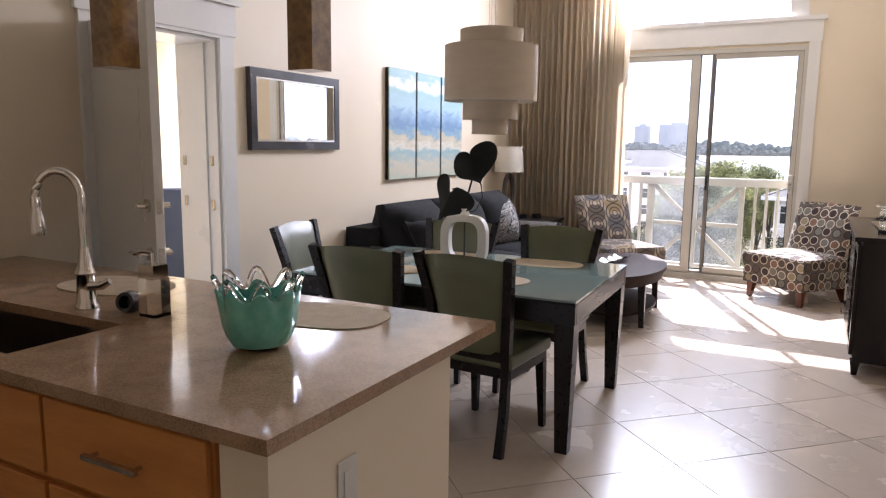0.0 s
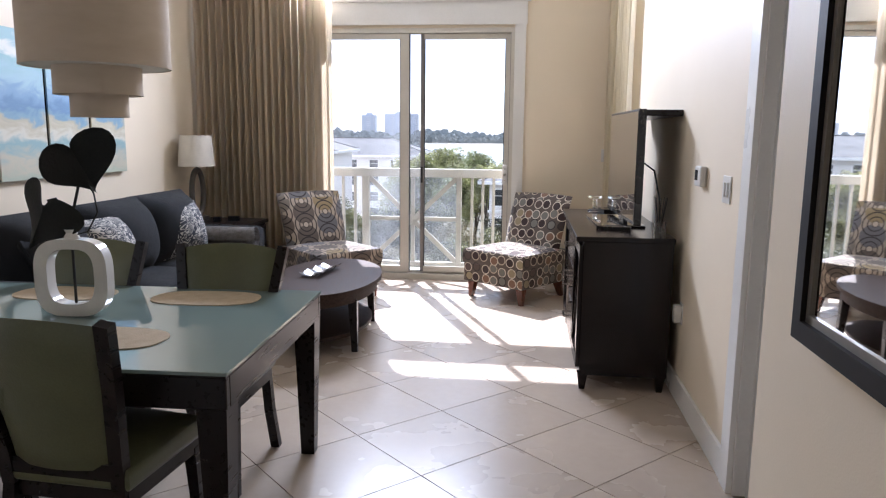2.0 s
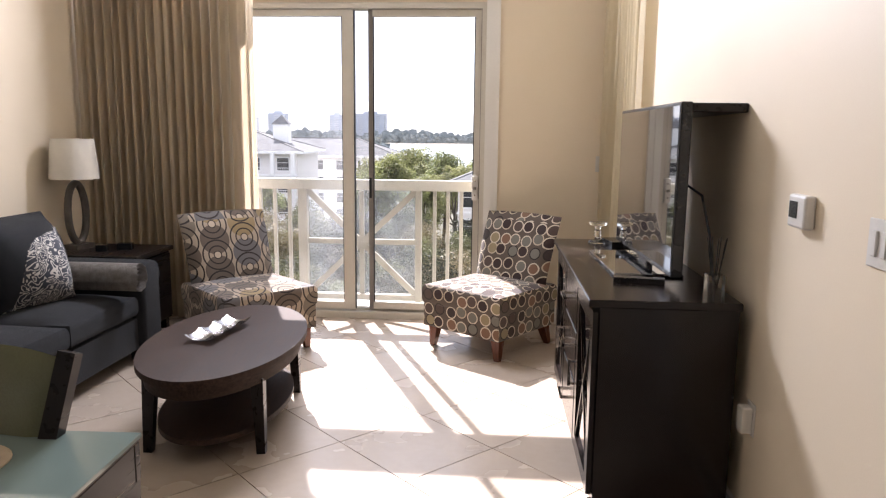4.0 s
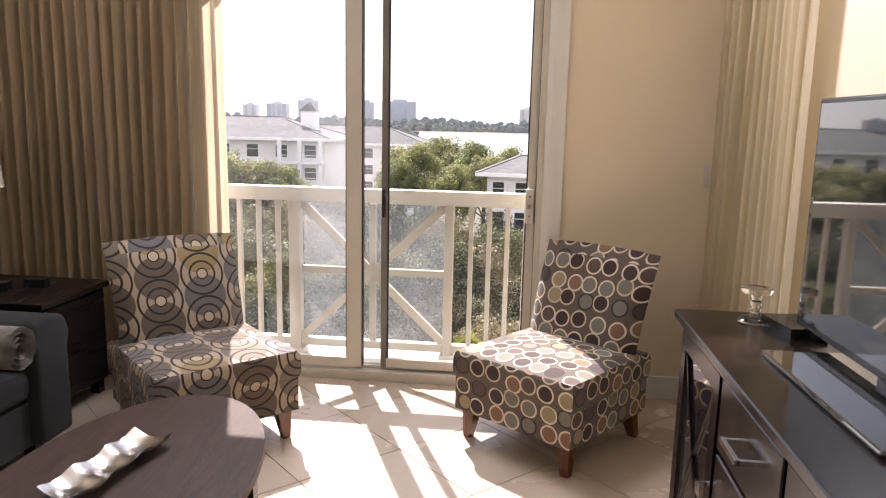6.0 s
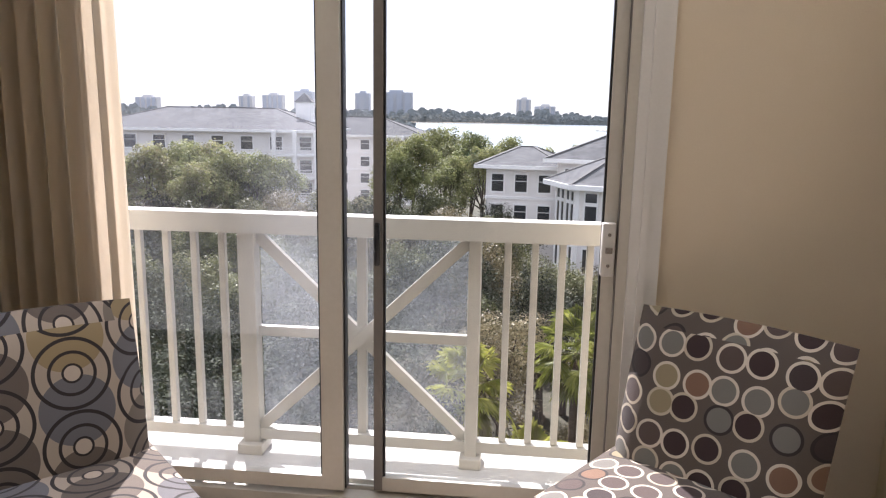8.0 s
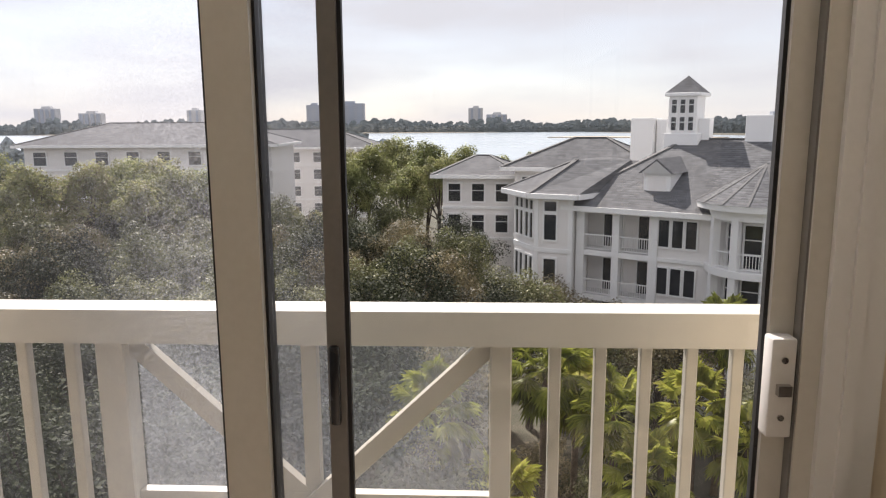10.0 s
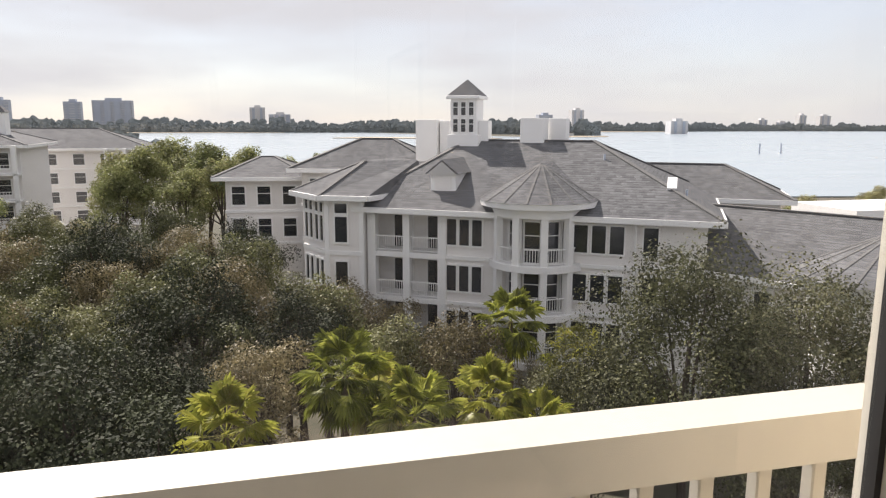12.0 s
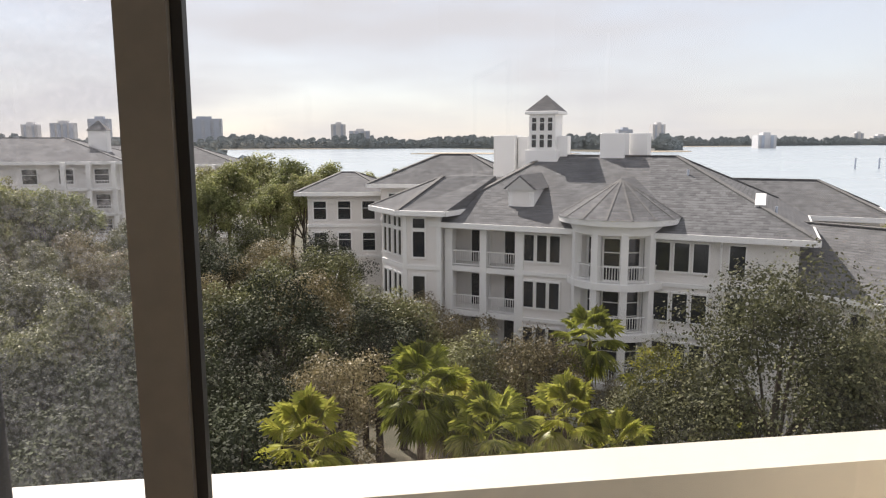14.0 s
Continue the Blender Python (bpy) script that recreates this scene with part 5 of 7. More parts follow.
# ---- dresser, television and small things ----
dr = thing("dresser", "espresso sideboard with glass doors and a drawer stack", "sideboard", pose(0, 0, -0.02))
A0, A1, B0, B1 = 1.632, 2.16, 5.645, 7.19
part("top", slab(A0 - 0.015, A1, B0 - 0.012, B1 + 0.012, 0.89, 0.92, 0.004, 1), M["redwood"], dr, smooth=0)
part("body", slab(A0 + 0.03, A1 - 0.005, B0 + 0.005, B1 - 0.005, 0.11, 0.89), M["redwood"], dr, smooth=0)
for k in range(3):
    y0 = B0 + 0.03 + k * 0.5
    y1 = y0 + 0.475
    if k == 1:
        for z0, z1 in ((0.66, 0.865), (0.43, 0.645), (0.15, 0.415)):
            d = part("drawer", slab(A0 + 0.008, A0 + 0.029, y0, y1, z0, z1, 0.004, 1), M["redwood"], dr, smooth=0)
            bm = bmesh.new()
            zz = (z0 + z1) / 2
            for s in (-0.06, 0.06):
                bar(bm, (A0 + 0.01, (y0 + y1) / 2 + s, zz), (A0 - 0.03, (y0 + y1) / 2 + s, zz), 0.012, 0.012)
            bar(bm, (A0 - 0.03, (y0 + y1) / 2 - 0.066, zz), (A0 - 0.03, (y0 + y1) / 2 + 0.066, zz), 0.012, 0.014)
            part("pull", bm, M["chrome"], d, "square chrome pull")
    else:
        bm = bmesh.new()
        for a in ((y0, y1, 0.15, 0.21), (y0, y1, 0.805, 0.865), (y0, y0 + 0.06, 0.21, 0.805), (y1 - 0.06, y1, 0.21, 0.805)):
            box(bm, A0 + 0.008, A0 + 0.029, *a)
        d = part("door", soften(bm, 0.003, 1), M["redwood"], dr, smooth=0)
        part("pane", slab(A0 + 0.02, A0 + 0.024, y0 + 0.06, y1 - 0.06, 0.21, 0.805), M["screen"], d, "dark glass pane", smooth=0)
        bm = bmesh.new()
        yc, zc = (y0 + y1) / 2, 0.5075
        for s in (-1, 1):
            bar(bm, (A0 + 0.015, y0 + 0.06, zc - s * 0.2975), (A0 + 0.015, y1 - 0.06, zc + s * 0.2975), 0.008, 0.012)
        part("lattice", bm, M["redwood"], d, smooth=0)
        bm = bmesh.new()
        yy = y1 - 0.02 if k == 0 else y0 + 0.02
        bar(bm, (A0 - 0.022, yy, 0.42), (A0 - 0.022, yy, 0.54), 0.012, 0.012, (0, 1, 0))
        for z in (0.43, 0.53):
            bar(bm, (A0 + 0.01, yy, z), (A0 - 0.022, yy, z), 0.01, 0.01)
        part("pull", bm, M["chrome"], d, "square chrome pull")
for x in (A0 + 0.05, A1 - 0.04):
    for y in (B0 + 0.035, B1 - 0.035):
        bm = bmesh.new()
        bar(bm, (x, y, 0.12), (x, y, 0.02), 0.06, 0.06, (0, 1, 0), 0.032, 0.032)
        part("leg", bm, M["redwood"], dr, smooth=0)

tv = thing("television", "flat black television on a pedestal foot", "television", pose(1.955, 6.4, 0.9, 0, 0, 90 + 2))
part("panel", slab(-0.53, 0.53, -0.03, 0.015, 0.04, 0.715, 0.006, 2), M["black"], tv, smooth=0)
part("screen", slab(-0.515, 0.515, 0.0152, 0.0165, 0.062, 0.7), M["screen"], tv, smooth=0)
part("back_bulge", soften(slab(-0.35, 0.35, -0.06, -0.03, 0.12, 0.5), 0.015, 2), M["black"], tv, smooth=0)
part("neck", slab(-0.08, 0.08, -0.03, 0.0, 0.01, 0.09, 0.004, 1), M["black"], tv, smooth=0)
part("foot", slab(-0.32, 0.32, -0.1, 0.19, 0, 0.016, 0.006, 2), M["screen"], tv, smooth=0)
bm = bmesh.new()
tube(bm, [(2.02, 5.98, 1.3), (2.07, 5.92, 1.26), (2.1, 5.88, 1.1), (2.11, 5.84, 0.906)], 0.005)
solo("cable", bm, M["black"], "black cable hanging behind the television", "cable")
solo("wall_shelf", slab(2.0, XR - 0.001, 5.87, 7.0, 1.575, 1.61, 0.004, 1), M["darkwood"], "black floating shelf on the wall behind the television", "shelf", smooth=0)
solo("remote_control", soften(slab(-0.025, 0.025, -0.1, 0.1, 0, 0.02), 0.006, 2), M["black"], "black remote control on the sideboard", "remote", pose(1.86, 5.98, 0.9, 0, 0, 78))
solo("media_box", soften(slab(-0.06, 0.06, -0.09, 0.09, 0, 0.03), 0.004, 1), M["black"], "small black media box beside the television", "media box", pose(1.94, 6.99, 0.9, 0, 0, 10))


def candle_holder(x, y):
    bm = bmesh.new()
    lathe(bm, [(0.05, 0), (0.052, 0.006), (0.045, 0.014), (0.018, 0.02), (0.014, 0.03), (0.022, 0.04), (0.014, 0.05), (0.02, 0.06), (0.014, 0.075), (0.02, 0.09), (0.045, 0.098), (0.05, 0.106), (0.05, 0.114), (0.04, 0.112), (0.0, 0.108)], 32)
    return solo("candle_holder", bm, M["crystal"], "clear glass candle holder on the sideboard", "candle holder", pose(x, y, 0.9), "glass candle holders")


candle_holder(1.845, 7.07)
candle_holder(2.04, 7.09)
rdf = thing("reed_diffuser", "clear glass reed diffuser with black sticks", "diffuser", pose(2.085, 5.74, 0.9))
part("bottle", soften(slab(-0.03, 0.03, -0.03, 0.03, 0, 0.085), 0.006, 2), M["crystal"], rdf)
for k in range(7):
    bm = bmesh.new()
    a = k * 0.9
    rod(bm, (0.004 * math.cos(a), 0.004 * math.sin(a), 0.02), (0.035 * math.cos(a), 0.035 * math.sin(a), 0.22), 0.0018, seg=6)
    part("reed", bm, M["black"], rdf)


def plate(y, z, w, h, label, name, slots=2):
    p = thing(name, label, name.replace("_", " "), pose(XR, y, z))
    part("plate", slab(-0.007, -0.0005, -w, w, -h, h, 0.002, 1), M["plastic"], p, smooth=0)
    for k in range(slots):
        o = (k - (slots - 1) / 2) * 0.045
        part("toggle", slab(-0.013, -0.007, o - 0.011, o + 0.011, -0.032, 0.032, 0.002, 1), M["plastic"], p, smooth=0)
    return p


plate(4.87, 1.23, 0.06, 0.06, "white double light switch on the cream wall", "light_switch")
th = thing("thermostat", "white digital thermostat on the cream wall", "thermostat", pose(XR, 5.3, 1.265))
part("housing", slab(-0.035, -0.0005, -0.06, 0.06, -0.05, 0.05, 0.008, 2), M["plastic"], th, smooth=0)
part("display", slab(-0.037, -0.035, -0.01, 0.045, -0.02, 0.03), M["black"], th, smooth=0)
ol = thing("wall_outlet", "white wall outlet with plugged in adapter", "outlet", pose(XR, 5.6, 0.49))
part("plate", slab(-0.006, -0.0005, -0.036, 0.036, -0.06, 0.06, 0.002, 1), M["plastic"], ol, smooth=0)
part("adapter", slab(-0.045, -0.006, -0.028, 0.028, -0.05, 0.045, 0.006, 2), M["plastic"], ol, smooth=0)
ws = thing("light_switch", "white rocker switch by the curtain", "light switch", pose(2.075, YW, 1.275))
part("plate", slab(-0.038, 0.038, -0.007, -0.0005, -0.06, 0.06, 0.002, 1), M["plastic"], ws, smooth=0)
part("rocker", slab(-0.016, 0.016, -0.011, -0.007, -0.033, 0.033, 0.002, 1), M["plastic"], ws, smooth=0)


# ---- curtains ----
def curtain(p0, p1, z0, z1, folds, depth, label, material, seed=3):
    """Hanging cloth between two floor points, in uneven folds that open towards the hem."""
    rnd = random.Random(seed)
    a, b = Vector((*p0, 0)), Vector((*p1, 0))
    d = (b - a).normalized()
    nrm = Vector((d.y, -d.x, 0))
    n = folds * 12
    ph, amp = [], []
    t, k = 0.0, 0
    for i in range(n + 1):
        if i % 12 == 0:
            k = rnd.uniform(0.55, 1.15)
            w = rnd.uniform(0.8, 1.25)
        t += w * math.tau / 12
        ph.append(t)
        amp.append(k)
    bm = bmesh.new()
    rows = []
    levels = 9
    for j in range(levels):
        f = j / (levels - 1)
        row = []
        for i in range(n + 1):
            s = ph[i] / ph[-1]
            off = depth * amp[i] * (math.sin(ph[i]) + 0.35 * math.sin(2.1 * ph[i] + 0.8 + 0.6 * f)) * (1.0 - 0.28 * f)
            row.append(bm.verts.new(a + (b - a) * s + nrm * (off + 0.012 * math.sin(3 * f + i * 0.05)) + Vector((0, 0, z0 + (z1 - z0) * f))))
        rows.append(row)
    for r0, r1 in zip(rows, rows[1:]):
        for i in range(n):
            bm.faces.new((r0[i], r0[i + 1], r1[i + 1], r1[i]))
    bmesh.ops.solidify(bm, geom=bm.faces[:], thickness=0.003)
    return solo("curtain", bm, material, label, "curtain", smooth=1.4)


curtain((west(8.5) + 0.05, 8.5), (-0.57, 8.5), 0.015, ZC - 0.06, 19, 0.05, "floor-length taupe curtain gathered beside the balcony door", M["curtain"])
curtain((2.08, 8.6), (2.14, 7.6), 0.015, ZC - 0.06, 11, 0.035, "floor-length cream curtain gathered in the corner", M["sheer"], seed=8)
bm = bmesh.new()
box(bm, west(8.5) + 0.02, XR - 0.01, 8.46, 8.53, ZC - 0.05, ZC - 0.001)
solo("curtain_track", bm, M["plastic"], "white ceiling curtain track", "curtain track", smooth=0)

# ---- ceiling fan ----
cf = thing("ceiling_fan", "white five-blade ceiling fan", "ceiling fan", pose(0.05, 6.1, 2.6))
bm = bmesh.new()
lathe(bm, [(0.03, 0.0), (0.1, 0.02), (0.13, 0.06), (0.13, 0.12), (0.08, 0.16), (0.03, 0.17)], 28)
part("motor", bm, M["fan"], cf)
bm = bmesh.new()
rod(bm, (0, 0, 0.16), (0, 0, ZC - 2.6), 0.014)
part("downrod", bm, M["fan"], cf)
for k in range(5):
    bm = bmesh.new()
    prism(bm, [(0.16, -0.04), (0.25, -0.065), (0.6, -0.07), (0.64, -0.03), (0.64, 0.03), (0.6, 0.07), (0.25, 0.065), (0.16, 0.04)], -0.004, 0.004)
    shift(bm, pose(0, 0, 0.1, 10, 0, 0))
    shift(bm, pose(0, 0, 0, 0, 0, 72 * k + 20))
    part("blade", bm, M["fan"], cf, smooth=0)
    bm = bmesh.new()
    bar(bm, (0.1, 0, 0.09), (0.2, 0, 0.095), 0.03, 0.008)
    shift(bm, pose(0, 0, 0, 0, 0, 72 * k + 20))
    part("bracket", bm, M["fan"], cf, smooth=0)

# ---- outdoors: ground, water, far shore ----
GZ = -17.5
M["ground"] = mat("undergrowth", (0.06, 0.06, 0.035), (0.1, 0.085, 0.06), 0.95, scale=0.15, fine=2.0, bump=0.4, mix=0.8)
M["water"] = mat("bay_water", (0.3, 0.36, 0.4), (0.34, 0.39, 0.42), 0.22, scale=0.01, fine=0.4, bump=0.06, spec=0.6, stretch=(1, 4, 1))
M["sand"] = mat("sand", (0.52, 0.44, 0.33), (0.44, 0.36, 0.26), 0.95, scale=0.1, fine=3)
M["siding"] = mat("pale_siding", (0.82, 0.79, 0.76), (0.77, 0.74, 0.71), 0.7, scale=0.4, fine=9, bump=0.1, stretch=(0.3, 0.3, 3))
M["whitetrim"] = mat("white_exterior_trim", (0.87, 0.86, 0.84), (0.83, 0.82, 0.8), 0.55, scale=1, fine=12)
M["darkglass"] = mat("dark_window", (0.018, 0.021, 0.026), (0.03, 0.034, 0.04), 0.08, scale=0.6, fine=4, spec=0.6)
M["shingle"] = mat("grey_shingle", (0.15, 0.151, 0.155), (0.12, 0.121, 0.125), 0.95, scale=0.5, fine=9, bump=0.6, mix=0.8, spec=0.2)


def shingled(m, course=0.13, tab=0.38):
    """Shingle courses: each tab its own grey, a dark line under each course."""
    n, l = m.node_tree.nodes, m.node_tree.links
    b = n["Principled BSDF"]
    base = b.inputs["Base Color"].links[0].from_socket
    tc, sep = n.new("ShaderNodeTexCoord"), n.new("ShaderNodeSeparateXYZ")
    l.new(tc.outputs["Object"], sep.inputs[0])
    row = math_node(n, l, "DIVIDE", sep.outputs[2], course)
    rowi = math_node(n, l, "FLOOR", row)
    off = math_node(n, l, "MULTIPLY", rowi, 0.37)
    cells = [math_node(n, l, "FLOOR", math_node(n, l, "ADD", math_node(n, l, "DIVIDE", sep.outputs[i], tab), off)) for i in (0, 1)]
    cmb, wn2 = n.new("ShaderNodeCombineXYZ"), n.new("ShaderNodeTexWhiteNoise")
    l.new(cells[0], cmb.inputs[0])
    l.new(cells[1], cmb.inputs[1])
    l.new(rowi, cmb.inputs[2])
    l.new(cmb.outputs[0], wn2.inputs["Vector"])
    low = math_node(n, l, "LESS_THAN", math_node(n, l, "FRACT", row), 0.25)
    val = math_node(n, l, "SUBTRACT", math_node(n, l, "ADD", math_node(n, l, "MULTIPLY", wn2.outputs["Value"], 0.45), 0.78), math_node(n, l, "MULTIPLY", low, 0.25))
    hsv = n.new("ShaderNodeHueSaturation")
    l.new(base, hsv.inputs["Color"])
    l.new(val, hsv.inputs["Value"])
    l.new(hsv.outputs[0], b.inputs["Base Color"])
    return m


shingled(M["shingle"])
M["hip"] = mat("hip_shingle", (0.165, 0.162, 0.158), (0.125, 0.123, 0.12), 0.95, scale=2, fine=9, bump=0.5)
# tower colours lightened, the bands also blued, to imitate distance haze
M["towerblock"] = mat("hazed_far_tower", (0.7, 0.69, 0.69), (0.62, 0.62, 0.63), 0.8, scale=0.03, fine=0.3)
M["towerdark"] = mat("hazed_far_tower_bands", (0.47, 0.51, 0.58), (0.4, 0.44, 0.52), 0.5, scale=0.03, fine=0.3)
M["bark"] = mat("bark", (0.09, 0.065, 0.045), (0.05, 0.038, 0.028), 0.95, scale=2, fine=14, bump=0.8, stretch=(3, 3, 0.6))
M["palmtrunk"] = mat("palm_trunk", (0.17, 0.12, 0.08), (0.1, 0.07, 0.045), 0.95, scale=3, fine=12, bump=0.8, stretch=(1, 1, 5))


def leafy(name, cols, rough=0.55, thin=0.25):
    """Leaves whose tint changes from leaf to leaf and tree to tree; light shines through a little."""
    m = bpy.data.materials.new(name)
    m.use_nodes = True
    n, l = m.node_tree.nodes, m.node_tree.links
    b = n["Principled BSDF"]
    g, o = n.new("ShaderNodeNewGeometry"), n.new("ShaderNodeObjectInfo")
    r = ramp_node(n, [(i / (len(cols) - 1), c) for i, c in enumerate(cols)], "LINEAR")
    k = math_node(n, l, "FRACT", math_node(n, l, "ADD", math_node(n, l, "MULTIPLY", g.outputs["Random Per Island"], 0.5), math_node(n, l, "MULTIPLY", o.outputs["Random"], 0.49)))
    l.new(k, r.inputs[0])
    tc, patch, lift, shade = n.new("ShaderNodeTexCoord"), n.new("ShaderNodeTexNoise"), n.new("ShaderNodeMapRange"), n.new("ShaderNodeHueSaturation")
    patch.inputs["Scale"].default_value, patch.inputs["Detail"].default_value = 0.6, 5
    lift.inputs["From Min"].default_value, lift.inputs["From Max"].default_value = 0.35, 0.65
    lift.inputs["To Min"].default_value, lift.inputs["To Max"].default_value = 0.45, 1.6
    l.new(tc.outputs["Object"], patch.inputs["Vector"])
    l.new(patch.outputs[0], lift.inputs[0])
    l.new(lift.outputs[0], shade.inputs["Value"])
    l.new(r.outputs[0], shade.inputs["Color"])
    r = shade
    l.new(r.outputs[0], b.inputs["Base Color"])
    b.inputs["Roughness"].default_value = rough
    b.inputs["Specular IOR Level"].default_value = 0.18
    tl, mx = n.new("ShaderNodeBsdfTranslucent"), n.new("ShaderNodeMixShader")
    l.new(r.outputs[0], tl.inputs[0])
    mx.inputs[0].default_value = thin
    l.new(b.outputs[0], mx.inputs[1])
    l.new(tl.outputs[0], mx.inputs[2])
    l.new(mx.outputs[0], n["Material Output"].inputs[0])
    return m


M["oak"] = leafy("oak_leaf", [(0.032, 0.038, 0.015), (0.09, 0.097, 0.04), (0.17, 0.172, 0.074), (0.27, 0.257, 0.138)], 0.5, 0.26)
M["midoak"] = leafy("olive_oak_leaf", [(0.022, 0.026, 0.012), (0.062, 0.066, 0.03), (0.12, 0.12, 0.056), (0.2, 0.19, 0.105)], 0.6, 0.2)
# oak leaves with deep shade put into their colour
M["shadeoak"] = leafy("shaded_oak_leaf", [(0.014, 0.018, 0.009), (0.03, 0.036, 0.017), (0.05, 0.058, 0.028), (0.09, 0.1, 0.055)], 0.7, 0.12)
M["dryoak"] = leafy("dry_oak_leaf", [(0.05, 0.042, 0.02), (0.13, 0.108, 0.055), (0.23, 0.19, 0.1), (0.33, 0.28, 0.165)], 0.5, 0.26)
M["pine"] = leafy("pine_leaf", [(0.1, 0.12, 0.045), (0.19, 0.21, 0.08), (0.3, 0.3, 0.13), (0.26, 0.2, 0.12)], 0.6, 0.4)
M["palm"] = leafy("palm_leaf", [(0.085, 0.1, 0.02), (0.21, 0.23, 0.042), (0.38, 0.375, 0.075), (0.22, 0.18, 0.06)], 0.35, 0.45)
# distant leaves: haze painted in as paler, bluer colours
M["farwood"] = leafy("hazed_far_wood", [(0.19, 0.215, 0.225), (0.24, 0.265, 0.27), (0.29, 0.31, 0.29)], 0.9, 0.0)

structure("ground", slab(-4500, 4500, 12.0, 4800, GZ - 1, GZ), M["ground"], "dark leafy ground under the trees", "ground")
bm = bmesh.new()
shore = [(-2400, 330), (-500, 300), (-200, 420), (40, 330), (110, 175), (260, 150), (700, 190), (2500, 300), (3900, 900), (3900, 2300), (1900, 2250), (900, 1950), (560, 1150), (420, 1080), (260, 1700), (-100, 1650), (-700, 1500), (-2400, 1350)]
prism(bm, shore, GZ + 0.1, GZ + 0.4)
structure("water", bm, M["water"], "wide calm silvery bay", "water")
bm = bmesh.new()
for pts in ([(-900, 1440), (-100, 1640), (60, 1660), (-100, 1690), (-900, 1500)], [(100, 1000), (300, 930), (330, 955), (150, 1060)], [(440, 1060), (560, 1085), (580, 1140), (500, 1130)], [(900, 1880), (1250, 1960), (1300, 2000), (900, 1990)]):
    prism(bm, pts, GZ + 0.4, GZ + 1.4)
structure("beach", bm, M["sand"], "pale sandy strip along the far shore", "beach")


def far_woods(name, line, hmin, hmax, label, step=7, rows=4, seed=1):
    """A distant wood: thousands of small ragged crowns, joined."""
    rnd = random.Random(seed)
    verts, faces = [], []
    for (xa, ya), (xb, yb) in zip(line, line[1:]):
        n = int(math.hypot(xb - xa, yb - ya) / step)
        for i in range(n):
            for k in range(rows):
                t = (i + rnd.random()) / n
                x, y = xa + (xb - xa) * t + rnd.uniform(-6, 6), ya + (yb - ya) * t + k * 16 + rnd.uniform(-6, 6)
                h = rnd.uniform(hmin, hmax) * (0.55 + 0.45 * (k + 1) / rows) * (0.85 + 0.3 * math.sin(x * 0.013 + seed) ** 2)
                w = rnd.uniform(0.55, 1.0) * step * 1.3
                for j in range(5):
                    cx, cz = x + rnd.uniform(-w, w) * 0.7, GZ + h * rnd.uniform(0.35, 0.92)
                    a = rnd.uniform(0, 6.28)
                    s = h * rnd.uniform(0.16, 0.3)
                    b0 = len(verts)
                    m = 6
                    for q in range(m):
                        r = s * rnd.uniform(0.6, 1.15)
                        verts.append((cx + r * 1.2 * math.cos(a + q * math.tau / m), y + rnd.uniform(-2, 2), cz + r * math.sin(a + q * math.tau / m)))
                    faces.append(tuple(range(b0, b0 + m)))
                b0 = len(verts)
                verts += [(x - w, y + 1, GZ), (x + w, y + 1, GZ), (x + w * 0.9, y + 1, GZ + h * 0.6), (x - w * 0.9, y + 1, GZ + h * 0.6)]
                faces.append((b0, b0 + 1, b0 + 2, b0 + 3))
    me = bpy.data.meshes.new(name)
    me.from_pydata(verts, [], faces)
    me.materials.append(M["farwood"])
    return tagged(new(name, me), label, "woods", kind="stuff")


far_woods("far_woods", [(-2000, 1420), (-700, 1540), (-100, 1690), (300, 1760), (620, 1250), (950, 2010), (1900, 2300), (3000, 2330)], 20, 30, "tree line on the far shore, leaf colours paled for haze", 7, 3)
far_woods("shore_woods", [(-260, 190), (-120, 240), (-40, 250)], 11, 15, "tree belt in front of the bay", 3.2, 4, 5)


def tower(px, w, h, dist, depth=24, dark=False, podium=0, notch=1):
    """A far apartment tower on a bearing (x over y from the balcony)."""
    x, y = 0.5 + px * dist, 8.2 + dist
    t = thing("apartment_tower", "pale distant high-rise apartment tower" if not dark else "distant high-rise apartment tower tinted haze blue-grey", "high-rise", pose(x, y, GZ), "skyline towers")
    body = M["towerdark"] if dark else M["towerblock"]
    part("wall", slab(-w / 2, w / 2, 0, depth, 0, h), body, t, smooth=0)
    bm = bmesh.new()
    n = max(4, int(h / 6))
    for k in range(1, n):
        box(bm, -w / 2 - 0.4, w / 2 + 0.4, -1.6, -0.1, h * k / n, h * k / n + 1.6)
    part("balcony_band", bm, M["towerblock"], t, smooth=0)
    bm = bmesh.new()
    for k in range(notch + 1):
        cx = -w / 2 + w * (k + 0.5) / (notch + 1)
        box(bm, cx - w * 0.08, cx + w * 0.08, -1.9, -1.7, h * 0.04, h * 0.97)
    part("window_column", bm, M["towerdark"], t, smooth=0)
    part("roof_block", slab(-w * 0.18, w * 0.22, 4, depth - 4, h, h + 6), body, t, smooth=0)
    if podium:
        part("podium", slab(-w * 0.6, w * 0.75, -14, 0, 0, podium), M["whitetrim"], t, smooth=0)
    return t


# ---- buildings ----
def wall_block(p, name, x0, x1, y0, y1, z0, z1, material=None):
    return part(name, slab(x0, x1, y0, y1, z0, z1), material or M["siding"], p, smooth=0)


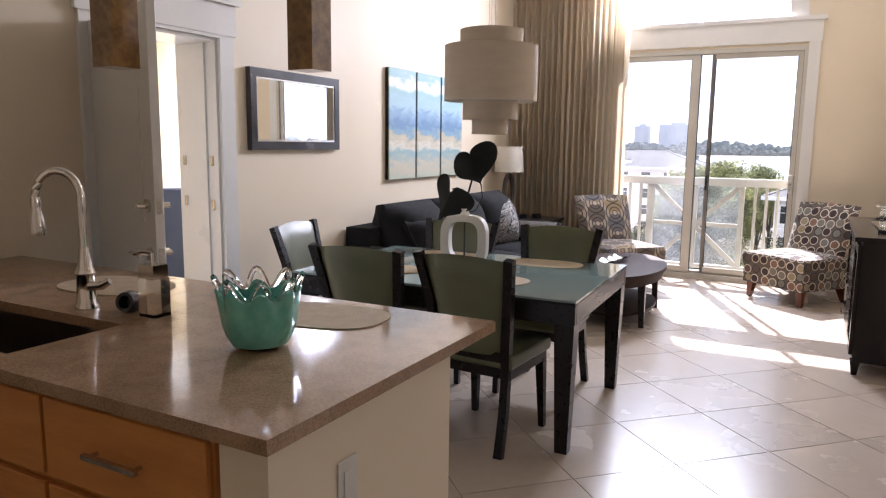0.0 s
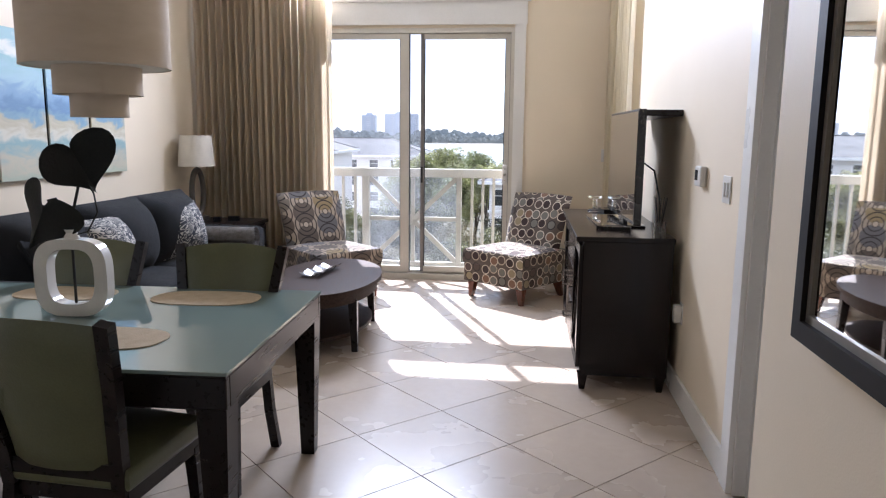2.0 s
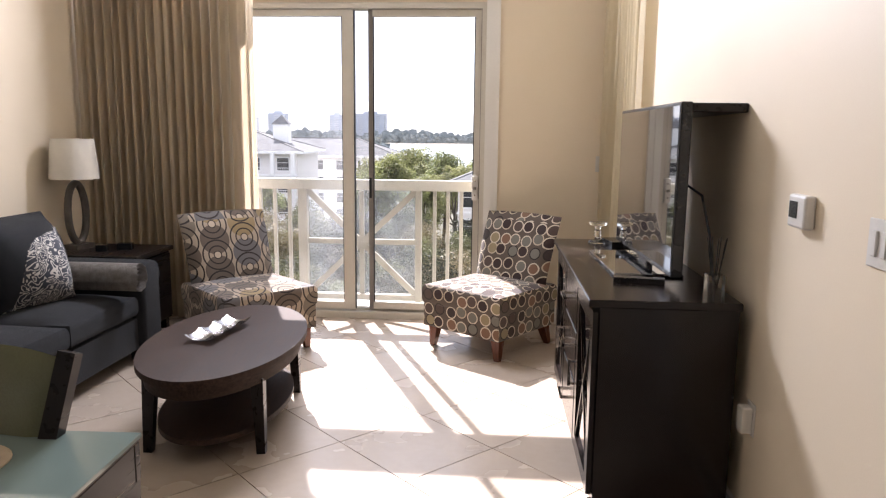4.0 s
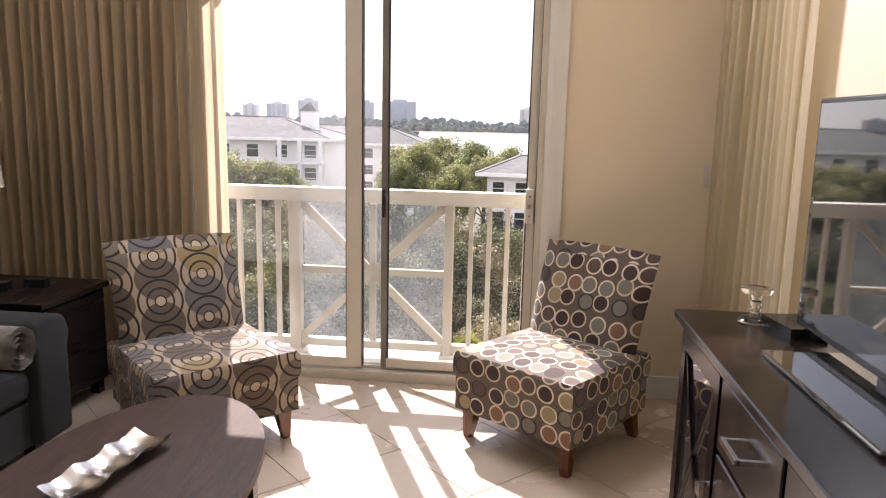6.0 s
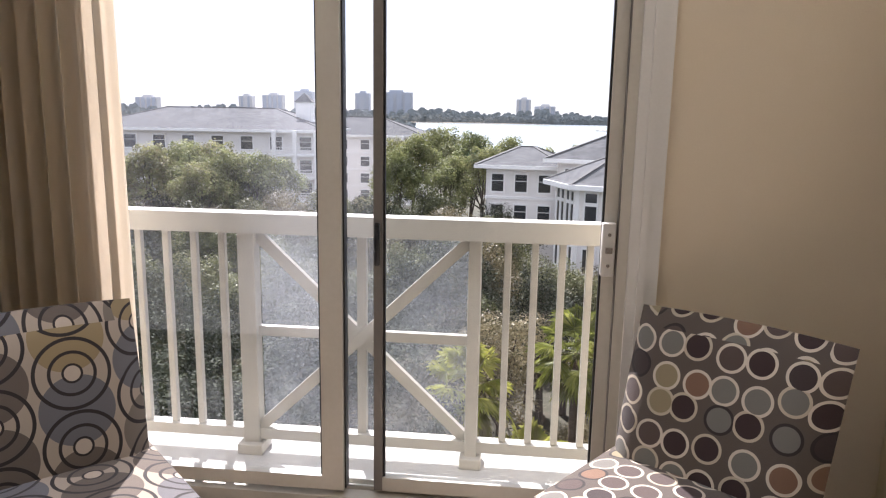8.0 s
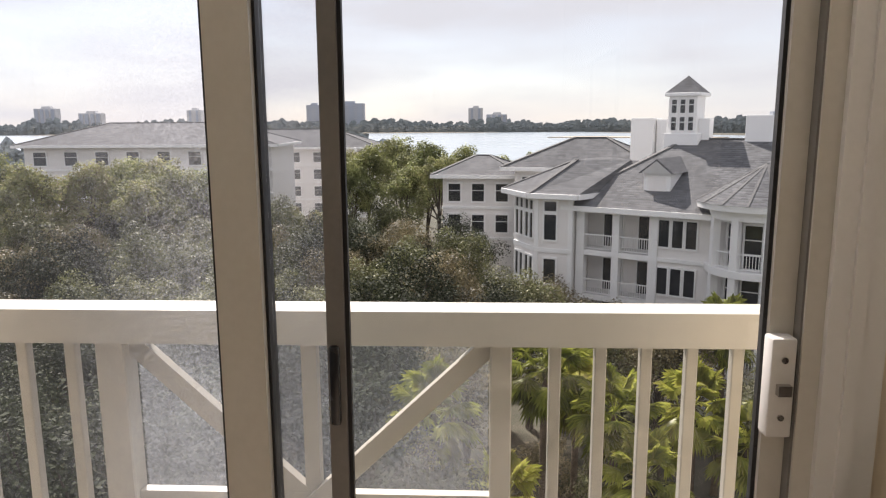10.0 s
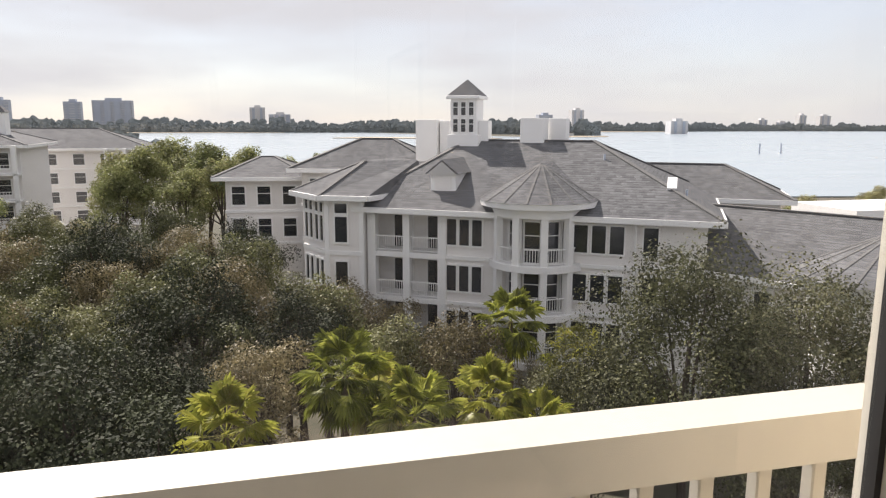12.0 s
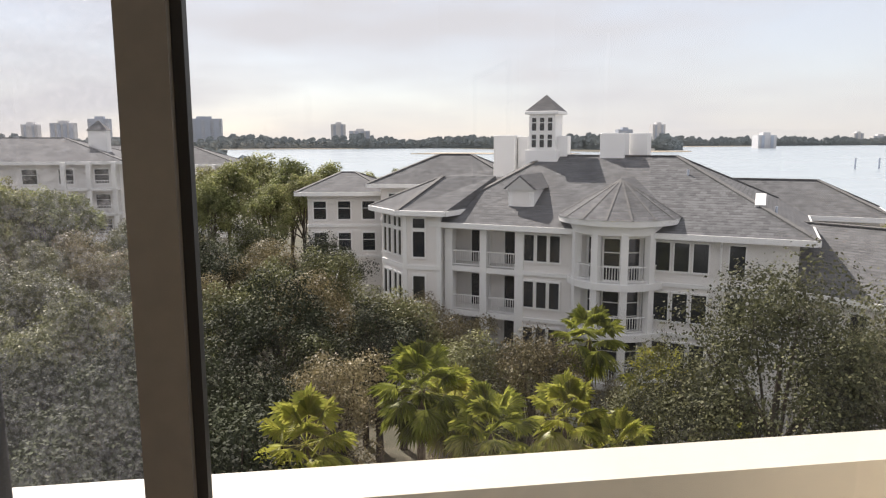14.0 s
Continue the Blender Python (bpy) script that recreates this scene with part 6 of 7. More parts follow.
def window_unit(p, w, h, at, bars=1, frame=0.1):
    """A dark pane in a white frame, set 6 cm proud of the wall; local front is -y."""
    o = new("window")
    o.parent = p
    o.matrix_basis = at
    bm = bmesh.new()
    for a in ((-w / 2 - frame, w / 2 + frame, h, h + frame * 1.3), (-w / 2 - frame, w / 2 + frame, -frame * 1.3, 0), (-w / 2 - frame, -w / 2, 0, h), (w / 2, w / 2 + frame, 0, h)):
        box(bm, a[0], a[1], -0.1, 0.02, a[2], a[3])
    for k in range(bars):
        z = h * (k + 1) / (bars + 1) + (0.12 * h if bars == 1 else 0)
        box(bm, -w / 2, w / 2, -0.06, 0.02, z - 0.03, z + 0.03)
    part("frame", bm, M["whitetrim"], o, smooth=0)
    part("pane", slab(-w / 2, w / 2, -0.03, 0.015, 0, h), M["darkglass"], o, smooth=0)
    return o


def gutter(bm, pts, z, w=0.25, h=0.35):
    for (xa, ya), (xb, yb) in zip(pts, pts[1:]):
        bar(bm, (xa, ya, z), (xb, yb, z), w, h)


def hip_roof(p, x0, x1, y0, y1, z0, rx0, rx1, ry, z1, drop=0.18):
    """A hipped roof with fascia: the eave rectangle and the ridge line."""
    bm = bmesh.new()
    e = [bm.verts.new(v) for v in ((x0, y0, z0), (x1, y0, z0), (x1, y1, z0), (x0, y1, z0))]
    r = [bm.verts.new(v) for v in ((rx0, ry, z1), (rx1, ry, z1))]
    for f in ((e[0], e[1], r[1], r[0]), (e[1], e[2], r[1]), (e[2], e[3], r[0], r[1]), (e[3], e[0], r[0])):
        bm.faces.new(f)
    bm.faces.new(e[::-1])
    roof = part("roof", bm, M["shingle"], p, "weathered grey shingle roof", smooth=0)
    bm = bmesh.new()
    for a, b in (((x0, y0, z0), (rx0, ry, z1)), ((x1, y0, z0), (rx1, ry, z1)), ((x1, y1, z0), (rx1, ry, z1)), ((x0, y1, z0), (rx0, ry, z1)), ((rx0, ry, z1), (rx1, ry, z1))):
        bar(bm, Vector(a) + Vector((0, 0, 0.02)), Vector(b) + Vector((0, 0, 0.02)), 0.35, 0.08)
    part("hip_cap", bm, M["hip"], roof, smooth=0)
    bm = bmesh.new()
    gutter(bm, [(x0, y0), (x1, y0), (x1, y1), (x0, y1), (x0, y0)], z0 - drop)
    part("gutter", bm, M["whitetrim"], roof, smooth=0)
    return roof


def balustrade(p, a, b, z, h=1.05, gap=0.16):
    """White railing between two plan points."""
    bm = bmesh.new()
    A, B = Vector((*a, z)), Vector((*b, z))
    bar(bm, A + Vector((0, 0, h)), B + Vector((0, 0, h)), 0.07, 0.07)
    bar(bm, A + Vector((0, 0, 0.12)), B + Vector((0, 0, 0.12)), 0.05, 0.05)
    n = max(2, int((B - A).length / gap))
    for k in range(n + 1):
        q = A + (B - A) * k / n
        bar(bm, q + Vector((0, 0, 0.1)), q + Vector((0, 0, h)), 0.035, 0.035, (0, 1, 0))
    return part("railing", bm, M["whitetrim"], p, smooth=0)


FL = [-3.94, -7.1, -10.2, -13.3, GZ]        # eave and floor levels
inn = thing("apartment_house", "pale grey resort house with loggias, round turret and shingle roofs", "apartment house", pose(7.69, 56.22, 0, 0, 0, -33))
wall_block(inn, "wall", -5.6, 5.5, 2.0, 18, GZ, FL[0])
wall_block(inn, "wall", 5.5, 21.8, 0.0, 18, GZ, FL[0] - 0.002)
hip_roof(inn, -1.4, 22.7, -0.75, 18.8, FL[0] + 0.05, 4.4, 13.9, 9.0, 0.45)
for k, z in enumerate(FL[1:4]):
    part("floor_band", slab(-0.1, 5.5, -0.12, 2.0, z - 0.2, z + 0.16), M["whitetrim"], inn, smooth=0)
    part("floor_band", slab(5.5, 21.9, -0.14, 0.0, z - 0.12, z + 0.12), M["whitetrim"], inn, smooth=0)
part("loggia_beam", slab(-0.1, 5.5, -0.1, 2.0, FL[0] - 0.45, FL[0]), M["whitetrim"], inn, smooth=0)
for x0, x1 in ((-0.1, 0.5), (2.5, 3.0), (5.0, 5.6)):
    part("column", slab(x0, x1, -0.16, 0.4, GZ, FL[0] - 0.05, 0.02, 1), M["whitetrim"], inn, smooth=0)
for k in (1, 2, 3):
    z = FL[k]
    for x0, x1 in ((0.5, 2.5), (3.0, 5.0)):
        balustrade(inn, (x0, 0.05), (x1, 0.05), z + 0.16)
        window_unit(inn, 1.35, 2.25, pose((x0 + x1) / 2 + 0.25, 2.0, z + 0.18), 0)
    for x0, n in ((5.95, 3), (14.4, 3), (18.6, 1)):
        for j in range(n):
            window_unit(inn, 0.66 if x0 < 10 else 0.84, 1.72, pose(x0 + j * (0.87 if x0 < 10 else 1.1), 0.0, z + 0.85), 0, 0.09)
# round turret with open galleries
TC = (11.5, 0.9)
for k, z in enumerate(FL[:4]):
    bm = bmesh.new()
    if k:
        lathe(bm, [(3.0, z - 0.32), (3.12, z - 0.3), (3.12, z + 0.12), (3.0, z + 0.14)], 40)
        part("gallery_floor", shift(bm, pose(*TC, 0)), M["whitetrim"], inn)
bm = bmesh.new()
lathe(bm, [(1.95, GZ), (1.95, FL[0] + 0.6)], 40)
part("turret_wall", shift(bm, pose(*TC, 0)), M["siding"], inn)
bm = bmesh.new()
lathe(bm, [(2.75, FL[0] - 0.1), (3.0, FL[0] - 0.1), (3.0, FL[0] + 0.45), (3.7, FL[0] + 0.5), (3.75, FL[0] + 0.85), (3.5, FL[0] + 0.9), (2.75, FL[0] + 0.9)], 48)
part("turret_cornice", shift(bm, pose(*TC, 0)), M["whitetrim"], inn)
for k in range(6):
    a = radians(-176 + k * 35)
    bm = bmesh.new()
    c, s = TC[0] + 2.8 * math.cos(a), TC[1] + 2.8 * math.sin(a)
    bar(bm, (c, s, GZ), (c, s, FL[0]), 0.44, 0.44, (math.cos(a), math.sin(a), 0))
    part("column", bm, M["whitetrim"], inn, smooth=0)
    if k < 5:
        b = radians(-176 + (k + 1) * 35)
        for z in FL[1:4]:
            balustrade(inn, (TC[0] + 2.85 * math.cos(a), TC[1] + 2.85 * math.sin(a)), (TC[0] + 2.85 * math.cos(b), TC[1] + 2.85 * math.sin(b)), z + 0.12, 1.0)
            m2 = (a + b) / 2
            window_unit(inn, 0.95, 2.55, pose(TC[0] + 1.95 * math.cos(m2), TC[1] + 1.95 * math.sin(m2), z + 0.2, 0, 0, math.degrees(m2) + 90), 2)
bm = bmesh.new()
seg = 16
apex = bm.verts.new((TC[0], TC[1] + 0.6, FL[0] + 3.1))
ring = [bm.verts.new((TC[0] + 3.85 * math.cos(i * math.tau / seg), TC[1] + 3.85 * math.sin(i * math.tau / seg), FL[0] + 0.86)) for i in range(seg)]
for i in range(seg):
    bm.faces.new((ring[i], ring[(i + 1) % seg], apex))
tr = part("turret_roof", bm, M["shingle"], inn, smooth=0)
bm = bmesh.new()
for i in range(seg):
    a = i * math.tau / seg
    bar(bm, (TC[0] + 3.85 * math.cos(a), TC[1] + 3.85 * math.sin(a), FL[0] + 0.89), (TC[0], TC[1] + 0.6, FL[0] + 3.115), 0.14, 0.012)
part("hip_cap", bm, M["hip"], tr, smooth=0)
# roof ridge that ties the turret into the main roof
bm = bmesh.new()
v = [bm.verts.new(q) for q in ((TC[0] - 3.3, TC[1] + 1.2, FL[0] + 0.9), (TC[0], TC[1] + 0.6, FL[0] + 3.05), (TC[0] + 3.3, TC[1] + 1.2, FL[0] + 0.9), (TC[0], TC[1] + 7.5, FL[0] + 3.0))]
bm.faces.new((v[0], v[1], v[3]))
bm.faces.new((v[1], v[2], v[3]))
part("roof_saddle", bm, M["shingle"], inn, smooth=0)
wall_block(inn, "wall", 14.5, 27.4, 14.8, 23.4, GZ, FL[0] - 0.004)
hip_roof(inn, 13.5, 28.3, 14.0, 24.2, FL[0] + 0.04, 15.5, 23.4, 19.1, -1.55)
# many-sided bay at the end
BAY = [(-5.7, 9), (-5.7, 1.1), (-2.65, -1.15), (-0.25, -0.75), (-0.1, 2.5), (-0.1, 9)]
bm = bmesh.new()
prism(bm, BAY, GZ, FL[0] + 0.75)
part("bay", bm, M["siding"], inn, smooth=0)
for a, b in zip(BAY[1:4], BAY[2:4]):
    A, B = Vector(a), Vector(b)
    ang = math.degrees(math.atan2(B.y - A.y, B.x - A.x))
    ln = (B - A).length
    spots = (0.18, 0.38, 0.62, 0.82) if ln > 3 else (0.42,)
    for f in spots:
        q = A + (B - A) * f
        for k, z in enumerate(FL[1:4]):
            wd = 0.5 if ln > 3 else 0.85
            window_unit(inn, wd, 1.75, pose(q.x, q.y, z + 0.75, 0, 0, ang), 0)
            if k == 0:
                window_unit(inn, wd, 0.65, pose(q.x, q.y, z + 2.75, 0, 0, ang), 0)
    for z in FL[1:4]:
        bm = bmesh.new()
        bar(bm, (*A, z), (*B, z), 0.16, 0.3)
        part("belt_course", bm, M["whitetrim"], inn, smooth=0)
for q in BAY[2:4]:
    part("corner_board", slab(q[0] - 0.16, q[0] + 0.16, q[1] - 0.05, q[1] + 0.2, GZ, FL[0] + 0.7), M["whitetrim"], inn, smooth=0)
bm = bmesh.new()
EV = [(-6.6, 9.5), (-6.5, 0.7), (-2.9, -1.95), (0.5, -1.4), (1.0, 1.5), (2.2, 5.6)]
ev = [bm.verts.new((x, y, FL[0] + 0.8)) for x, y in EV]
ra, rb = bm.verts.new((-2.0, 3.8, FL[0] + 2.9)), bm.verts.new((1.4, 5.8, FL[0] + 2.9))
rc = bm.verts.new((-2.0, 9.5, FL[0] + 2.9))
for f in ((ev[0], ev[1], ra, rc), (ev[1], ev[2], ra), (ev[2], ev[3], rb, ra), (ev[3], ev[4], rb), (ev[4], ev[5], rb)):
    bm.faces.new(f)
bm.faces.new((ra, rb, rc))
br = part("bay_roof", bm, M["shingle"], inn, smooth=0)
bm = bmesh.new()
gutter(bm, EV[:5], FL[0] + 0.66, 0.25, 0.34)
part("gutter", bm, M["whitetrim"], br, smooth=0)
bm = bmesh.new()
for q in EV[1:3]:
    bar(bm, (*q, FL[0] + 0.83), (-2.0, 3.8, FL[0] + 2.93), 0.3, 0.07)
part("hip_cap", bm, M["hip"], br, smooth=0)
# dormer, chimneys, cupola, skylight
dm = wall_block(inn, "dormer", 3.9, 5.7, 1.6, 7.5, FL[0] + 0.3, FL[0] + 2.3, M["whitetrim"])
bm = bmesh.new()
v = [bm.verts.new(q) for q in ((3.6, 1.3, FL[0] + 2.25), (4.8, 1.3, FL[0] + 3.2), (6.0, 1.3, FL[0] + 2.25), (3.6, 8, FL[0] + 2.25), (4.8, 8.5, FL[0] + 3.2), (6.0, 8, FL[0] + 2.25))]
for f in ((0, 1, 4, 3), (1, 2, 5, 4), (0, 2, 1), (3, 4, 5), (0, 3, 5, 2)):
    bm.faces.new([v[i] for i in f])
part("dormer_roof", bm, [M["shingle"]], dm, smooth=0)
bm = bmesh.new()
v = [bm.verts.new(q) for q in ((3.78, 1.27, FL[0] + 2.25), (5.82, 1.27, FL[0] + 2.25), (4.8, 1.27, FL[0] + 3.08))]
bm.faces.new(v)
bmesh.ops.solidify(bm, geom=bm.faces[:], thickness=0.05)
part("gable", bm, M["whitetrim"], dm, smooth=0)
wall_block(inn, "louver", 4.2, 5.4, 1.56, 1.6, FL[0] + 0.75, FL[0] + 2.05, M["siding"])
for x0, x1, y0, y1, z0, z1 in ((8.5, 10.3, 8.6, 10.4, -1.6, 2.1), (10.0, 11.6, 10.6, 12.4, -1.0, 2.1), (-1.5, 0.4, 13, 15, -1.5, 2.0), (0.5, 2.4, 13.5, 15.5, -1.5, 1.9), (5.2, 6.0, 8.8, 9.8, -0.5, 1.9), (2.6, 3.4, 9.6, 10.6, -0.5, 1.9)):
    part("chimney", slab(x0, x1, y0, y1, z0, z1, 0.03, 1), M["whitetrim"], inn, smooth=0)
cp = wall_block(inn, "cupola", 3.2, 5.2, 8.2, 10.2, -1.2, 3.55, M["whitetrim"])
part("cupola_base", slab(2.95, 5.45, 7.95, 10.45, -1.4, 0.85, 0.03, 1), M["whitetrim"], cp, smooth=0)
part("cornice", slab(2.9, 5.5, 7.9, 10.5, 3.5, 3.75, 0.03, 1), M["whitetrim"], cp, smooth=0)
bm = bmesh.new()
v = [bm.verts.new(q) for q in ((2.95, 7.95, 3.75), (5.45, 7.95, 3.75), (5.45, 10.45, 3.75), (2.95, 10.45, 3.75), (4.2, 9.2, 5.0))]
for f in ((0, 1, 4), (1, 2, 4), (2, 3, 4), (3, 0, 4), (3, 2, 1, 0)):
    bm.faces.new([v[i] for i in f])
part("cupola_roof", bm, M["shingle"], cp, smooth=0)
for z in (1.05, 2.3):
    for f in (-0.62, 0.0, 0.62):
        window_unit(inn, 0.36, 0.95, pose(4.2 + f, 8.2, z), 1, 0.06)
        window_unit(inn, 0.36, 0.95, pose(3.2, 9.2 + f, z, 0, 0, -90), 1, 0.06)
sl = part("skylight", shift(slab(-0.3, 0.3, -0.75, 0.75, -0.05, 0.12, 0.02, 1), pose(19.6, 3.2, FL[0] + 1.85, 24, 0, 0)), M["whitetrim"], inn, smooth=0)
bm = bmesh.new()
for q in ((15.0, 6.3, 2.9), (20.5, 3.0, 0.9)):
    rod(bm, (*q[:2], FL[0] + q[2]), (*q[:2], FL[0] + q[2] + 0.65), 0.08)
part("vent_pipe", bm, M["towerdark"], inn)
# downpipe by the last windows
bm = bmesh.new()
tube(bm, [(17.7, -0.75, FL[0] - 0.1), (17.7, -0.2, FL[0] - 0.7), (17.7, -0.2, FL[1] - 3)], 0.07, 8)
part("downpipe", bm, M["whitetrim"], inn)

wing = thing("side_wing", "lower pale wing of the resort house with a round corner porch", "apartment house", pose(26.8, 45.4, 0, 0, 0, -60))
W0 = -7.04
wall_block(wing, "wall", -1.5, 22, 0, 11, GZ, W0)
hip_roof(wing, -6.5, 23, -0.8, 11.5, W0 + 0.05, -3.0, 14, 5.3, W0 + 3.35)
for x in (3.4, 6.6, 11.5):
    for z in (W0 - 2.35, W0 - 5.2):
        window_unit(wing, 0.85, 1.45 if z > W0 - 3 else 0.9, pose(x, 0, z), 0, 0.2)
PC = (9.6, -1.6)
bm = bmesh.new()
lathe(bm, [(3.2, W0 + 0.2), (3.9, W0 + 0.9), (4.05, W0 + 1.25), (3.6, W0 + 1.3)], 48)
part("porch_cornice", shift(bm, pose(*PC, 0)), M["whitetrim"], wing)
bm = bmesh.new()
ap = bm.verts.new((PC[0] + 0.3, PC[1] + 1.2, W0 + 3.45))
rg = [bm.verts.new((PC[0] + 4.15 * math.cos(i * math.tau / 20), PC[1] + 4.15 * math.sin(i * math.tau / 20), W0 + 1.27)) for i in range(20)]
for i in range(20):
    bm.faces.new((rg[i], rg[(i + 1) % 20], ap))
pr = part("porch_roof", bm, M["shingle"], wing, smooth=0)
bm = bmesh.new()
for i in range(20):
    a = i * math.tau / 20
    bar(bm, (PC[0] + 4.15 * math.cos(a), PC[1] + 4.15 * math.sin(a), W0 + 1.3), (PC[0] + 0.3, PC[1] + 1.2, W0 + 3.465), 0.13, 0.012)
part("hip_cap", bm, M["hip"], pr, smooth=0)
for k in range(6):
    a = radians(-190 + k * 32)
    c, s = PC[0] + 2.9 * math.cos(a), PC[1] + 2.9 * math.sin(a)
    bm = bmesh.new()
    bar(bm, (c, s, GZ), (c, s, W0 + 0.3), 0.45, 0.45, (math.cos(a), math.sin(a), 0))
    part("column", bm, M["whitetrim"], wing, smooth=0)
    if k < 5:
        b = radians(-190 + (k + 1) * 32)
        for z in (W0 - 3.1, W0 - 6.2):
            balustrade(wing, (c, s), (PC[0] + 2.9 * math.cos(b), PC[1] + 2.9 * math.sin(b)), z, 1.0)
for z in (W0 - 3.1, W0 - 6.2):
    bm = bmesh.new()
    lathe(bm, [(2.9, z - 0.2), (3.1, z - 0.2), (3.1, z + 0.1), (2.9, z + 0.1)], 40)
    part("porch_floor", shift(bm, pose(*PC, 0)), M["whitetrim"], wing)


def far_house(at, w, d, eave, ridge, label, rows=3, cols=6, name="far_house", porch=True):
    h = thing(name, label, "apartment house", at)
    wall_block(h, "wall", 0, w, 0, d, GZ, eave)
    hip_roof(h, -1, w + 1, -1, d + 1, eave + 0.05, min(d * 0.5, w * 0.4), w - min(d * 0.5, w * 0.4), d / 2, ridge)
    for r in range(rows):
        z = eave - 2.6 - 3.05 * r
        part("floor_band", slab(-0.1, w + 0.1, -0.15, 0, z - 0.75, z - 0.5), M["whitetrim"], h, smooth=0)
        for c in range(cols):
            x = w * (c + 0.5) / cols
            window_unit(h, min(1.6, w / cols * 0.5), 1.7, pose(x, 0, z), 1, 0.14)
    if porch:
        for x in (w - 0.6, w - 3.4, w - 6.2):
            part("column", slab(x, x + 0.5, -1.6, -1.1, GZ, eave), M["whitetrim"], h, smooth=0)
        for r in range(rows):
            z = eave - 3.2 - 3.05 * r
            part("porch_floor", slab(w - 6.2, w, -1.6, 0, z - 0.2, z), M["whitetrim"], h, smooth=0)
            balustrade(h, (w - 6.1, -1.4), (w - 0.2, -1.4), z, 1.0, 0.3)
    return h


far_house(pose(-2.6, 77.5, 0, 0, 0, -6), 7.0, 10, -3.3, -1.6, "pale rear wing of the resort house", 2, 3, porch=False)
far_house(pose(4.2, 73.0, 0, 0, 0, -20), 12.0, 9, -2.3, 0.3, "pale rear block of the resort house with hipped roof", 2, 4, porch=False)
far_house(pose(-50, 134, 0, 0, 0, 3), 32.5, 16, -2.4, 0.8, "pale four-storey house far off among the trees", 4, 8)
b3 = far_house(pose(-58, 98, 0, 0, 0, 4), 32, 16, -0.9, 2.0, "pale house with hipped roof seen through the fixed pane", 4, 8)
part("roof_tower", slab(27.5, 29.7, 5, 7.2, 0, 2.9, 0.03, 1), M["whitetrim"], b3, smooth=0)
part("roof_tower_cap", shift(lathe(bmesh.new(), [(1.8, 2.9), (0.05, 4.2)], 4), pose(28.6, 6.1, 0, 0, 0, 45) @ pose(0, 0, 0)), M["shingle"], b3, smooth=0)
solo("flat_roof_hall", slab(64, 80, 72, 82, GZ, -7.6), M["whitetrim"], "low white flat-roofed hall behind the trees", "building", smooth=0)

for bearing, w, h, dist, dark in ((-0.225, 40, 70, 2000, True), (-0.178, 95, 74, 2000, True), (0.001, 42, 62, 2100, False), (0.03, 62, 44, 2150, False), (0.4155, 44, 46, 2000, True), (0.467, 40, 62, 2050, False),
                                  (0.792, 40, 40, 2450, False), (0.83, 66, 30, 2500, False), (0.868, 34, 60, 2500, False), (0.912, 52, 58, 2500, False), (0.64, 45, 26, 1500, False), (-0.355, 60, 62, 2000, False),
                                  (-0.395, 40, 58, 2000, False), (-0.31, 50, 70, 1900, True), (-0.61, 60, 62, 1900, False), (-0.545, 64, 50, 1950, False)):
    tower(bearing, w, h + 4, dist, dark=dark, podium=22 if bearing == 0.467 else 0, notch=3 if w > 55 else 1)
rnd = random.Random(4)
for i in range(26):
    bx = rnd.uniform(0.385, 0.455)
    dd = rnd.uniform(1160, 1230)
    w = rnd.uniform(10, 22)
    c = thing("shore_cottage", "small pale house on the far shore", "house", pose(0.5 + bx * dd, 8 + dd, GZ), "far shore houses")
    part("wall", slab(-w / 2, w / 2, 0, 12, 0, 6), M["whitetrim"], c, smooth=0)
    bm = bmesh.new()
    prism(bm, [(-w / 2 - 1, 5.6), (w / 2 + 1, 5.6), (0, 9)], -1, 13)
    part("roof", shift(bm, Matrix(((1, 0, 0, 0), (0, 0, 1, 0), (0, 1, 0, 0), (0, 0, 0, 1)))), M["hip"], c, smooth=0)
for bx in (0.789, 0.83):
    solo("channel_marker", rod(bmesh.new(), (0, 0, 0), (0, 0, 7), 0.6), M["towerdark"], "thin marker post standing in the bay", "marker post", pose(0.5 + bx * 420, 428, GZ + 0.4), "markers")


